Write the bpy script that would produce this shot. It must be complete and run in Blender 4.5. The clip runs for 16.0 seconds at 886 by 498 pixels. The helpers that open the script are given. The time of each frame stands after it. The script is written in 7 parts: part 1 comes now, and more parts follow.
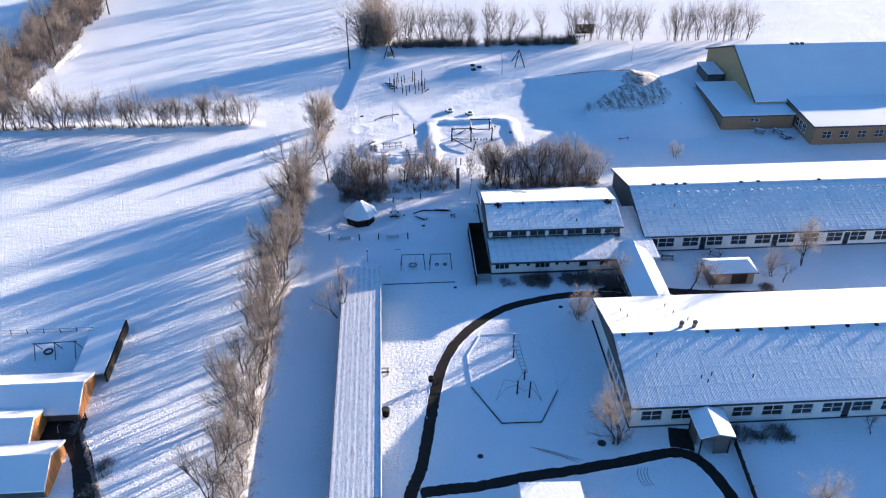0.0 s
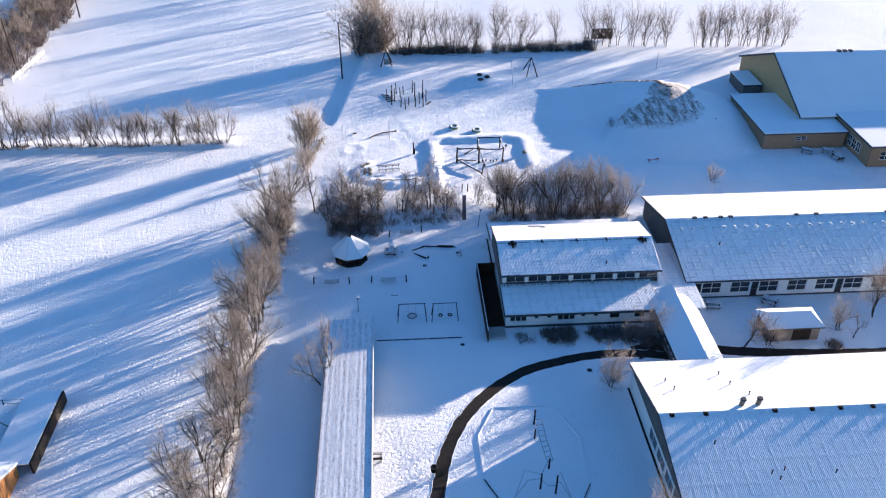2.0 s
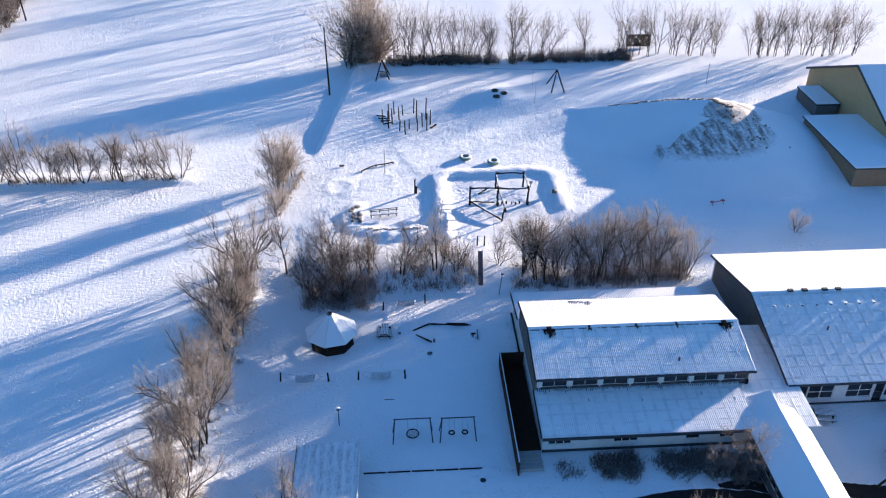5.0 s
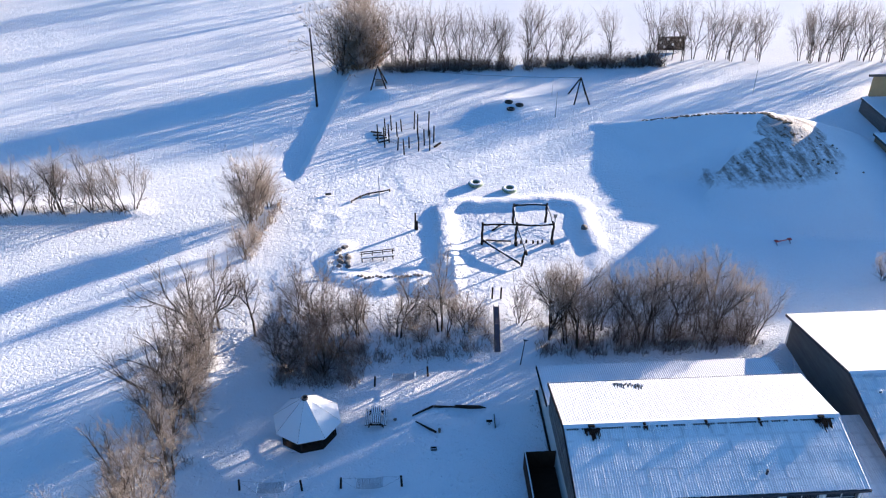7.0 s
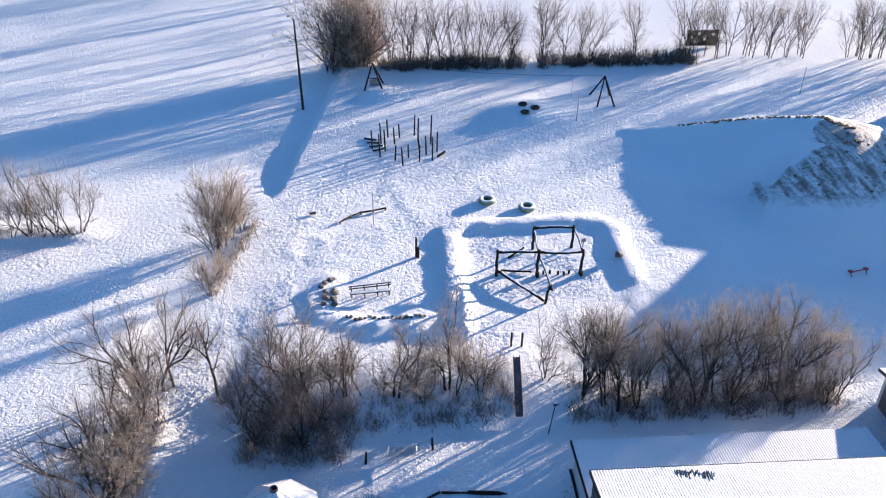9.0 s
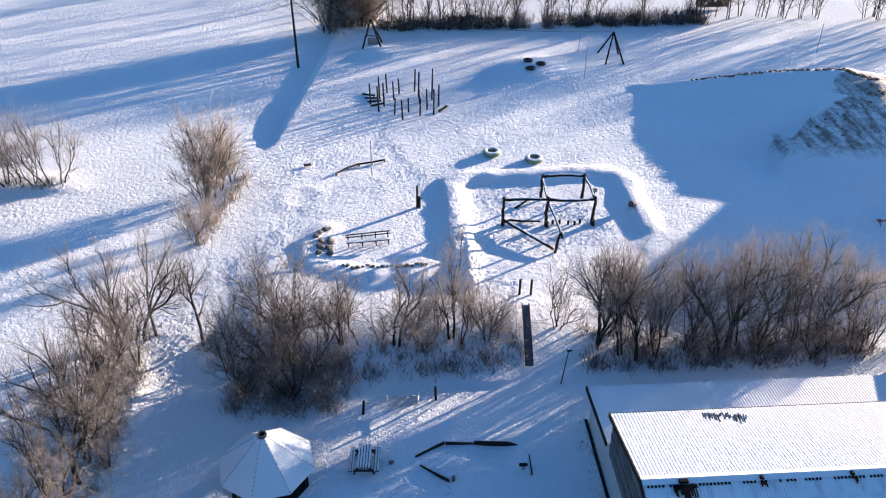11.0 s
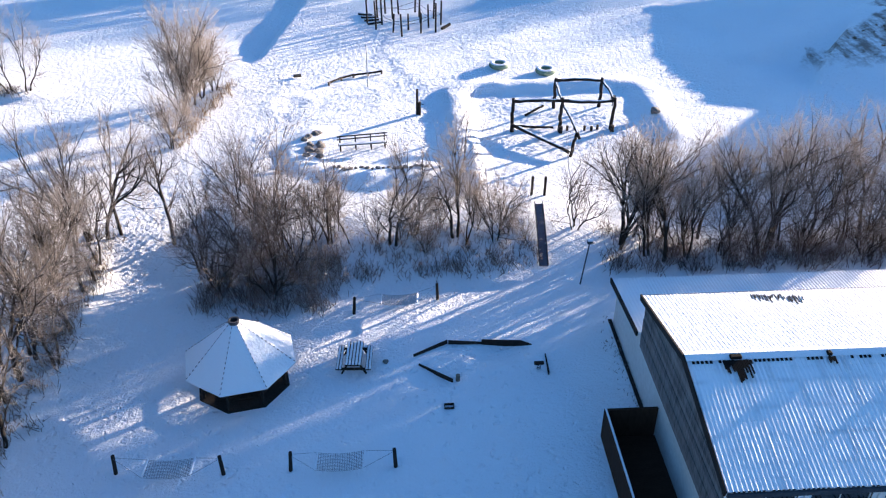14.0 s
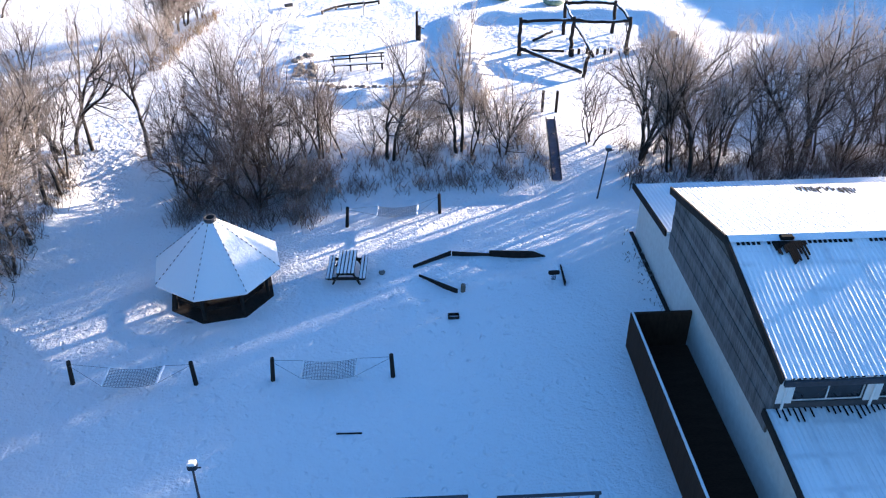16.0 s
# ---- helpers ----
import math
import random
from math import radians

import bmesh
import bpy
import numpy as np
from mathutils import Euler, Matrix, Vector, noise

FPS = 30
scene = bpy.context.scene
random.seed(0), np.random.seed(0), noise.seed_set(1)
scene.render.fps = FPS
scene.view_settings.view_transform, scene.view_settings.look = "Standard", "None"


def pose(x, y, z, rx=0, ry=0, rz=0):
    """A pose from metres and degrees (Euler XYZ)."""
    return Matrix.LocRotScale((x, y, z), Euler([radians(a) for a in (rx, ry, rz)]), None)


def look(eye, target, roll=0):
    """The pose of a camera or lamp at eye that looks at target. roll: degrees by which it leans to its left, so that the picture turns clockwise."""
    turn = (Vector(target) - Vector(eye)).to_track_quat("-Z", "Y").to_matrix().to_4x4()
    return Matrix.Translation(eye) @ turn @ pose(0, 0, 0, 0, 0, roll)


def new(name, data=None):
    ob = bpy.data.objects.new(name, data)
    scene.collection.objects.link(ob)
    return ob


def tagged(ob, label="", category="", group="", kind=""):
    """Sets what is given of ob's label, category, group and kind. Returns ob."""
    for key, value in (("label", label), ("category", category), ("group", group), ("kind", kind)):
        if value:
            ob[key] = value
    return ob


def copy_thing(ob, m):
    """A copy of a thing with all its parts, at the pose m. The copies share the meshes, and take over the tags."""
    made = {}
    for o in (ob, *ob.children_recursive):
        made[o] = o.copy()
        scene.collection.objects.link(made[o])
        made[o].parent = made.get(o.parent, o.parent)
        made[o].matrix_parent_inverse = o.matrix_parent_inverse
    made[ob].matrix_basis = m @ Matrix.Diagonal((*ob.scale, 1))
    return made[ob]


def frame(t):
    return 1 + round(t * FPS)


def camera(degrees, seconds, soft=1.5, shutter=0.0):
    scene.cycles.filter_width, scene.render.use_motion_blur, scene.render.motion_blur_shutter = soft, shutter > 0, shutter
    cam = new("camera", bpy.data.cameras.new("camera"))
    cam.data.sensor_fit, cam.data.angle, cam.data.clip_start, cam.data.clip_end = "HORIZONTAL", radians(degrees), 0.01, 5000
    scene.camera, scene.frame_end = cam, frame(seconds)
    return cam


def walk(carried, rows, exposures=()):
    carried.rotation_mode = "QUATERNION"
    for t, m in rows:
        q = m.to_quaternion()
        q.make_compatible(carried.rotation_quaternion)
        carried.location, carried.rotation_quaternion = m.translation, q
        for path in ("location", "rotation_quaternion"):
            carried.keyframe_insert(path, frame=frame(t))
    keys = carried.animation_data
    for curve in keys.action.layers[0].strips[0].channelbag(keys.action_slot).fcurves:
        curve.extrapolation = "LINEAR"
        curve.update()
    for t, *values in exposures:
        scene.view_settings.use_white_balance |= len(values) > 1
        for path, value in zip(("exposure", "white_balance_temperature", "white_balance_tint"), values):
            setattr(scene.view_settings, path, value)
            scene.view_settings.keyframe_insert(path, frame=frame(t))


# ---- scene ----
cam = camera(55.6, 16.0, 1.2)
EXPOSURE, KELVIN = 2.01, 5270.0
ROWS = [  # seconds, eye, tilt, turn, lean
    (0.0, 0.00, 0.00, 71.25, -33.50, -3.61, 0.00),
    (0.5, 0.20, 4.89, 69.81, -33.49, -3.59, 0.00),
    (1.0, 0.37, 9.71, 68.35, -33.45, -3.58, 0.00),
    (1.5, 0.54, 14.60, 66.81, -33.42, -3.57, 0.00),
    (2.0, 0.70, 19.49, 65.28, -33.39, -3.56, 0.00),
    (2.5, 0.87, 24.28, 63.79, -33.36, -3.53, 0.00),
    (3.0, 1.00, 29.04, 62.32, -33.32, -3.52, 0.00),
    (3.5, 1.15, 33.84, 60.84, -33.31, -3.49, 0.00),
    (4.0, 1.25, 38.53, 59.41, -33.30, -3.46, 0.00),
    (6.5, 1.96, 62.31, 51.75, -33.29, -3.35, -0.00),
    (7.0, 2.12, 67.01, 50.17, -33.27, -3.29, -0.00),
    (7.5, 2.20, 71.77, 48.52, -33.22, -3.30, -0.00),
    (8.0, 2.33, 76.24, 47.14, -33.18, -3.35, -0.00),
    (8.5, 2.29, 79.59, 45.62, -33.18, -3.38, -0.00),
    (9.0, 2.24, 81.29, 44.11, -33.18, -3.40, -0.00),
    (9.5, 2.19, 82.04, 42.59, -33.17, -3.42, 0.00),
    (10.0, 2.14, 82.37, 41.08, -33.17, -3.45, 0.00),
    (10.5, 2.10, 82.58, 39.57, -33.17, -3.47, 0.00),
    (11.0, 2.00, 82.77, 37.98, -33.18, -3.49, 0.00),
    (11.5, 1.96, 83.03, 36.40, -33.18, -3.48, 0.00),
    (12.0, 1.94, 83.34, 34.83, -33.20, -3.47, 0.00),
    (12.5, 1.94, 83.66, 33.28, -33.21, -3.46, 0.00),
    (13.0, 1.95, 84.01, 31.68, -33.21, -3.44, 0.00),
    (13.5, 2.00, 84.32, 30.10, -33.21, -3.39, -0.00),
    (14.0, 2.08, 84.73, 28.48, -33.21, -3.33, -0.00),
    (14.5, 2.09, 85.11, 26.86, -33.21, -3.31, -0.00),
    (15.0, 2.03, 85.43, 25.21, -33.15, -3.35, -0.00),
    (15.5, 2.01, 85.70, 23.64, -33.17, -3.37, -0.00),
    (16.0, 1.98, 86.03, 22.00, -33.18, -3.38, -0.00),
]

walk(cam, [(t, pose(x, y, z, 90 + tilt, lean, turn)) for t, x, y, z, tilt, turn, lean in ROWS],
     [(t, EXPOSURE + more, KELVIN + warm, 10.0) for t, more, warm in ((0.0, -0.03, 0), (7.0, -0.05, 30), (8.0, -0.09, 40), (11.0, -0.16, 190), (13.5, 0.15, 150), (16.0, 0.56, 110))])

# ---- world and sun: a low winter sun beyond the yard, clear sky ----
SUN_HEIGHT, SUN_BEARING = 8.2, 31.7          # degrees above the horizon, degrees from +x towards +y
world = bpy.data.worlds.new("world")
scene.world = world
world.use_nodes = True
sky = world.node_tree.nodes.new("ShaderNodeTexSky")
sky.sky_type = "NISHITA"
sky.sun_disc = False
sky.ozone_density = 3.5
sky.dust_density = 0.4
sky.sun_elevation = radians(SUN_HEIGHT)
sky.sun_rotation = radians(90 - SUN_BEARING)
background = world.node_tree.nodes["Background"]
background.inputs["Strength"].default_value = 0.067
world.node_tree.links.new(sky.outputs["Color"], background.inputs["Color"])
sun_data = bpy.data.lights.new("sun", "SUN")
sun_data.energy, sun_data.angle, sun_data.color = 5.0, radians(0.5), (1.0, 0.74, 0.50)
sun = new("sun", sun_data)
b, e = radians(SUN_BEARING), radians(SUN_HEIGHT)
toward = Vector((math.cos(e) * math.cos(b), math.cos(e) * math.sin(b), math.sin(e)))
sun.matrix_world = look(toward * 400 + Vector((10, 110, 0)), (10, 110, 0))

# ---- materials ----
def shader(name, rough=0.7, metal=0.0, spec=0.5):
    m = bpy.data.materials.new(name)
    m.use_nodes = True
    n = m.node_tree.nodes
    bsdf = n["Principled BSDF"]
    bsdf.inputs["Roughness"].default_value = rough
    bsdf.inputs["Metallic"].default_value = metal
    bsdf.inputs["Specular IOR Level"].default_value = spec
    return m, n, m.node_tree.links, bsdf


def coords(n, l, scale=(1, 1, 1), space="Object"):
    c = n.new("ShaderNodeTexCoord")
    mp = n.new("ShaderNodeMapping")
    mp.inputs["Scale"].default_value = scale
    l.new(c.outputs[space], mp.inputs["Vector"])
    return mp.outputs["Vector"]


def noise_tex(n, l, vec, scale, detail=4.0, rough=0.55):
    t = n.new("ShaderNodeTexNoise")
    t.inputs["Scale"].default_value, t.inputs["Detail"].default_value, t.inputs["Roughness"].default_value = scale, detail, rough
    l.new(vec, t.inputs["Vector"])
    return t.outputs["Fac"]


def ramp(n, l, fac, stops):
    r = n.new("ShaderNodeValToRGB")
    while len(r.color_ramp.elements) < len(stops):
        r.color_ramp.elements.new(0.5)
    for el, (p, c) in zip(r.color_ramp.elements, stops):
        el.position, el.color = p, (*c, 1) if len(c) == 3 else c
    l.new(fac, r.inputs["Fac"])
    return r.outputs["Color"]


def mixed(n, l, fac, a, b2):
    x = n.new("ShaderNodeMix")
    x.data_type = "RGBA"
    for sock, v in ((x.inputs[6], a), (x.inputs[7], b2), (x.inputs[0], fac)):
        if isinstance(v, tuple):
            sock.default_value = (*v, 1)
        elif isinstance(v, float):
            sock.default_value = v
        else:
            l.new(v, sock)
    return x.outputs[2]


def arith(n, l, op, a, b2):
    x = n.new("ShaderNodeMath")
    x.operation = op
    for sock, v in zip(x.inputs, (a, b2)):
        if isinstance(v, (int, float)):
            sock.default_value = v
        else:
            l.new(v, sock)
    return x.outputs[0]


def bumped(n, l, bsdf, height, strength, distance):
    x = n.new("ShaderNodeBump")
    x.inputs["Strength"].default_value, x.inputs["Distance"].default_value = strength, distance
    l.new(height, x.inputs["Height"])
    l.new(x.outputs["Normal"], bsdf.inputs["Normal"])


SOIL_WEST, SOIL_EAST = 0.30, 0.68


def snow_material(name, prints=1.0, dirt=0.0, heap=False):
    m, n, l, bsdf = shader(name, 0.6, 0, 0.25)
    v = coords(n, l)
    broad, mid, fine = noise_tex(n, l, v, 0.07, 3), noise_tex(n, l, v, 2.3, 4, 0.62), noise_tex(n, l, v, 8.0, 4)
    col = ramp(n, l, broad, [(0.3, (0.80, 0.81, 0.84)), (0.7, (0.88, 0.885, 0.90))])
    if dirt:
        straw = ramp(n, l, noise_tex(n, l, v, 9.0, 6, 0.7), [(0.60, (0, 0, 0)), (0.72, (1, 1, 1))])
        where = ramp(n, l, noise_tex(n, l, v, 0.25, 4), [(0.45, (0, 0, 0)), (0.62, (1, 1, 1))])
        col = mixed(n, l, arith(n, l, "MULTIPLY", arith(n, l, "MULTIPLY", straw, where), dirt), col, (0.42, 0.36, 0.28))
    if heap:
        geo = n.new("ShaderNodeNewGeometry")
        gp = n.new("ShaderNodeSeparateXYZ")
        l.new(geo.outputs["Position"], gp.inputs[0])
        dx, dy = arith(n, l, "SUBTRACT", gp.outputs[0], 51.2), arith(n, l, "SUBTRACT", gp.outputs[1], 161.0)
        away = arith(n, l, "SQRT", arith(n, l, "ADD", arith(n, l, "MULTIPLY", dx, dx), arith(n, l, "MULTIPLY", dy, dy)), 0)
        turn = arith(n, l, "ARCTAN2", dy, dx)                 # the torn face lies between two bearings from the peak
        fan = n.new("ShaderNodeCombineXYZ")
        l.new(arith(n, l, "ADD", arith(n, l, "MULTIPLY", dx, 0.85), arith(n, l, "MULTIPLY", dy, 0.12)), fan.inputs[0])
        l.new(arith(n, l, "SUBTRACT", arith(n, l, "MULTIPLY", dx, 0.03), arith(n, l, "MULTIPLY", dy, 0.2)), fan.inputs[1])
        runs = noise_tex(n, l, fan.outputs[0], 1.3, 6, 0.65)
        ragged = arith(n, l, "ADD", turn, arith(n, l, "MULTIPLY", arith(n, l, "SUBTRACT", noise_tex(n, l, v, 0.45, 5, 0.65), 0.5), 0.5))
        side = arith(n, l, "MULTIPLY", ramp(n, l, arith(n, l, "ADD", ragged, 3.0), [(SOIL_WEST, (0, 0, 0)), (SOIL_WEST + 0.06, (1, 1, 1))]),
                     ramp(n, l, arith(n, l, "ADD", ragged, 3.0 - 1.6), [(SOIL_EAST - 0.12, (1, 1, 1)), (SOIL_EAST, (0, 0, 0))]))
        side = arith(n, l, "MAXIMUM", side, arith(n, l, "LESS_THAN", arith(n, l, "ADD", away, arith(n, l, "MULTIPLY", runs, 3.0)), 6.0))
        high = ramp(n, l, arith(n, l, "ADD", arith(n, l, "MULTIPLY", gp.outputs[2], 0.25), arith(n, l, "MULTIPLY", noise_tex(n, l, v, 0.8, 5), 0.16)), [(0.36, (0, 0, 0)), (0.52, (1, 1, 1))])
        clods = arith(n, l, "ADD", arith(n, l, "MULTIPLY", runs, 0.62), arith(n, l, "MULTIPLY", noise_tex(n, l, v, 2.6, 8, 0.8), 0.45))
        clods = ramp(n, l, clods, [(0.45, (0, 0, 0)), (0.60, (0.9, 0.9, 0.9))])
        foot = arith(n, l, "SUBTRACT", arith(n, l, "SUBTRACT", 3.3, arith(n, l, "MULTIPLY", turn, 4.7)), away)      # the face runs out further to the west
        foot = arith(n, l, "ADD", arith(n, l, "MULTIPLY", foot, 0.25), arith(n, l, "MULTIPLY", noise_tex(n, l, v, 0.9, 5, 0.7), 1.1))
        clods = arith(n, l, "MAXIMUM", clods, arith(n, l, "MULTIPLY", ramp(n, l, arith(n, l, "ADD", arith(n, l, "MULTIPLY", away, 0.12), arith(n, l, "MULTIPLY", runs, 0.5)), [(0.45, (1, 1, 1)), (0.8, (0, 0, 0))]), 0.65))
        near = arith(n, l, "MAXIMUM", ramp(n, l, foot, [(0.45, (0, 0, 0)), (0.95, (1, 1, 1))]), arith(n, l, "LESS_THAN", away, 4.0))
        soil = arith(n, l, "MULTIPLY", arith(n, l, "MULTIPLY", arith(n, l, "MULTIPLY", side, high), near), clods)
        col = mixed(n, l, soil, col, (0.15, 0.115, 0.085))
    l.new(col, bsdf.inputs["Base Color"])
    vor = n.new("ShaderNodeTexVoronoi")
    vor.feature, vor.inputs["Scale"].default_value = "SMOOTH_F1", 2.3
    warp = n.new("ShaderNodeVectorMath")
    warp.operation = "ADD"
    l.new(v, warp.inputs[0])
    l.new(noise_tex(n, l, v, 0.8, 3), warp.inputs[1])
    l.new(warp.outputs[0], vor.inputs["Vector"])
    steps = arith(n, l, "MULTIPLY", ramp(n, l, vor.outputs["Distance"], [(0.12, (0, 0, 0)), (0.3, (1, 1, 1))]), 0.55 * prints)
    trodden = arith(n, l, "MULTIPLY", steps, ramp(n, l, noise_tex(n, l, v, 0.12, 3), [(0.35, (0, 0, 0)), (0.6, (1, 1, 1))]))
    h = arith(n, l, "ADD", arith(n, l, "ADD", mid, arith(n, l, "MULTIPLY", fine, 0.5)), trodden)
    bumped(n, l, bsdf, h, 1.0, 0.105 * (0.15 + 0.85 * prints))
    return m


def plain_material(name, dark, light, rough=0.8, scale=6.0, stretch=(1, 1, 1), bump=0.3, metal=0.0, spec=0.4, depth=0.01):
    m, n, l, bsdf = shader(name, rough, metal, spec)
    v = coords(n, l, stretch)
    a, c = noise_tex(n, l, v, scale, 6, 0.6), noise_tex(n, l, v, scale * 0.13, 3)
    info = n.new("ShaderNodeObjectInfo")
    f = arith(n, l, "ADD", arith(n, l, "MULTIPLY", a, 0.6), arith(n, l, "MULTIPLY", c, 0.3))
    f = arith(n, l, "ADD", f, arith(n, l, "MULTIPLY", info.outputs["Random"], 0.16))
    l.new(ramp(n, l, f, [(0.35, dark), (0.7, light)]), bsdf.inputs["Base Color"])
    bumped(n, l, bsdf, a, bump, depth)
    return m


def roof_material(name, along_x=True, pitch=0.18, bare=0.5, cross=1.15, relief=0.085, ridges=0.4, laps=0.45):
    """Snow lying on a corrugated sheet: crests and seams melt through in patches."""
    m, n, l, bsdf = shader(name, 0.6, 0, 0.25)
    v = coords(n, l)
    sep = n.new("ShaderNodeSeparateXYZ")
    l.new(v, sep.inputs[0])
    u, w = (sep.outputs[0], sep.outputs[1]) if along_x else (sep.outputs[1], sep.outputs[0])
    wave = arith(n, l, "SINE", arith(n, l, "MULTIPLY", u, 2 * math.pi / pitch), 0)
    seam = arith(n, l, "POWER", arith(n, l, "ABSOLUTE", arith(n, l, "SINE", arith(n, l, "MULTIPLY", w, math.pi / cross), 0), 0), 18)
    patch = ramp(n, l, noise_tex(n, l, v, 0.22, 5), [(0.40, (0, 0, 0)), (0.66, (1, 1, 1))])
    grain = noise_tex(n, l, v, 7.0, 5)
    sheet = ramp(n, l, grain, [(0.3, (0.30, 0.31, 0.33)), (0.7, (0.46, 0.47, 0.50))])
    crest = ramp(n, l, arith(n, l, "ADD", arith(n, l, "MULTIPLY", wave, 0.5), grain), [(0.75, (0, 0, 0)), (1.0, (1, 1, 1))])
    f = arith(n, l, "MULTIPLY", arith(n, l, "MULTIPLY", crest, patch), bare)
    joint = arith(n, l, "POWER", arith(n, l, "ABSOLUTE", arith(n, l, "SINE", arith(n, l, "MULTIPLY", u, math.pi / 1.06), 0), 0), 9)
    broken = ramp(n, l, noise_tex(n, l, v, 0.8, 4), [(0.35, (0, 0, 0)), (0.65, (1, 1, 1))])
    f = arith(n, l, "MAXIMUM", f, arith(n, l, "MULTIPLY", arith(n, l, "MULTIPLY", arith(n, l, "MAXIMUM", seam, joint), broken), min(1.0, bare * 0.9)))
    l.new(mixed(n, l, f, (0.85, 0.86, 0.88), sheet), bsdf.inputs["Base Color"])
    streaks = noise_tex(n, l, coords(n, l, (2.2, 0.3, 1) if along_x else (0.3, 2.2, 1)), 1.5, 5)
    lap = arith(n, l, "SUBTRACT", 1.0, arith(n, l, "FRACT", arith(n, l, "MULTIPLY", w, 1.0 / cross), 0))        # each sheet laps over the one below
    lumps = arith(n, l, "MULTIPLY", arith(n, l, "MAXIMUM", seam, joint), broken)
    h = arith(n, l, "ADD", arith(n, l, "ADD", arith(n, l, "MULTIPLY", streaks, 0.7), arith(n, l, "MULTIPLY", lap, laps)),
              arith(n, l, "ADD", arith(n, l, "MULTIPLY", noise_tex(n, l, v, 2.4, 6, 0.65), 0.45), arith(n, l, "MULTIPLY", lumps, ridges)))
    bumped(n, l, bsdf, h, 1.0, relief)
    return m


def shed_roof_material():
    """Wind-streaked thin snow on sheets that run the long way: broken dark dashes between the ribs."""
    m, n, l, bsdf = shader("streaked_snow_on_shed_roof", 0.65, 0, 0.2)
    v = coords(n, l)
    sep = n.new("ShaderNodeSeparateXYZ")
    l.new(v, sep.inputs[0])
    bent = arith(n, l, "ADD", sep.outputs[0], arith(n, l, "MULTIPLY", noise_tex(n, l, v, 1.1, 3), 0.22))
    rib = arith(n, l, "ABSOLUTE", arith(n, l, "SINE", arith(n, l, "MULTIPLY", bent, math.pi / 0.76), 0), 0)
    dash = noise_tex(n, l, coords(n, l, (2.4, 0.55, 1)), 1.9, 7, 0.7)
    speck = noise_tex(n, l, coords(n, l, (1.0, 2.6, 1)), 4.5, 6, 0.75)
    f = arith(n, l, "ADD", arith(n, l, "MULTIPLY", dash, 0.55), arith(n, l, "ADD", arith(n, l, "MULTIPLY", speck, 0.5), arith(n, l, "MULTIPLY", rib, 0.10)))
    l.new(ramp(n, l, f, [(0.48, (0.87, 0.88, 0.90)), (0.60, (0.74, 0.75, 0.78)), (0.70, (0.44, 0.45, 0.48))]), bsdf.inputs["Base Color"])
    bumped(n, l, bsdf, f, 0.9, 0.07)
    return m


def twig_material(name, dark, light, frost, glow=0.0):
    m, n, l, bsdf = shader(name, 0.85, 0, 0.2)
    v = coords(n, l)
    info = n.new("ShaderNodeObjectInfo")
    f = arith(n, l, "ADD", noise_tex(n, l, v, 1.3, 3), arith(n, l, "MULTIPLY", arith(n, l, "SUBTRACT", info.outputs["Random"], 0.5), 0.25))
    col = ramp(n, l, f, [(0.3, dark), (0.7, light)])
    geo = n.new("ShaderNodeNewGeometry")
    sep = n.new("ShaderNodeSeparateXYZ")
    l.new(geo.outputs["Normal"], sep.inputs[0])
    up = ramp(n, l, arith(n, l, "ADD", sep.outputs[2], arith(n, l, "MULTIPLY", noise_tex(n, l, v, 4.0, 3), 0.5)), [(0.75, (0, 0, 0)), (1.1, (1, 1, 1))])
    col = mixed(n, l, arith(n, l, "MULTIPLY", up, frost), col, (0.8, 0.81, 0.84))
    l.new(col, bsdf.inputs["Base Color"])
    if glow:                                                  # rime on fine twigs scatters the low sun towards the eye
        thin, both = n.new("ShaderNodeBsdfTranslucent"), n.new("ShaderNodeMixShader")
        l.new(col, thin.inputs["Color"])
        both.inputs[0].default_value = glow
        l.new(bsdf.outputs[0], both.inputs[1])
        l.new(thin.outputs[0], both.inputs[2])
        l.new(both.outputs[0], n["Material Output"].inputs["Surface"])
    return m


SNOW = snow_material("snow_ground", 1.0, 0.35, True)
SNOW_SMOOTH = snow_material("snow_lying", 0.2)
ROOF = roof_material("roof_sheets_under_snow", True, 0.18, 0.16, 2.4, 0.10, 0.45, 0.16)
ROOF_FAR = roof_material("rows_of_roof_sheets_under_snow", True, 0.18, 0.42, 1.2, 0.12, 1.0)
ROOF_THIN = roof_material("thin_snow_on_corrugated_sheets", True, 0.18, 0.45)
ROOF_SHED = shed_roof_material()
ROOF_FLAT = snow_material("snow_on_flat_roof", 0.0)
FELT = plain_material("dark_fascia", (0.03, 0.03, 0.035), (0.07, 0.07, 0.075), 0.7, 8)
WHITE = plain_material("white_painted_wall", (0.62, 0.62, 0.60), (0.76, 0.76, 0.74), 0.7, 3)
RENDER_WALL = plain_material("pale_rendered_wall", (0.52, 0.51, 0.48), (0.66, 0.65, 0.62), 0.85, 4)
CLAD = plain_material("weathered_dark_boards", (0.07, 0.065, 0.06), (0.17, 0.16, 0.15), 0.85, 7, (1, 0.15, 3))
BRICK = plain_material("yellow_brick", (0.30, 0.22, 0.11), (0.44, 0.33, 0.17), 0.9, 12)
BRICK_BROWN = plain_material("brown_brick", (0.18, 0.12, 0.07), (0.29, 0.205, 0.125), 0.9, 12)
ORANGE = plain_material("orange_stained_boards", (0.33, 0.13, 0.035), (0.55, 0.25, 0.07), 0.7, 5, (1, 6, 0.4))
GLASS, _n, _l, _b = shader("window_glass", 0.06, 0, 0.6)
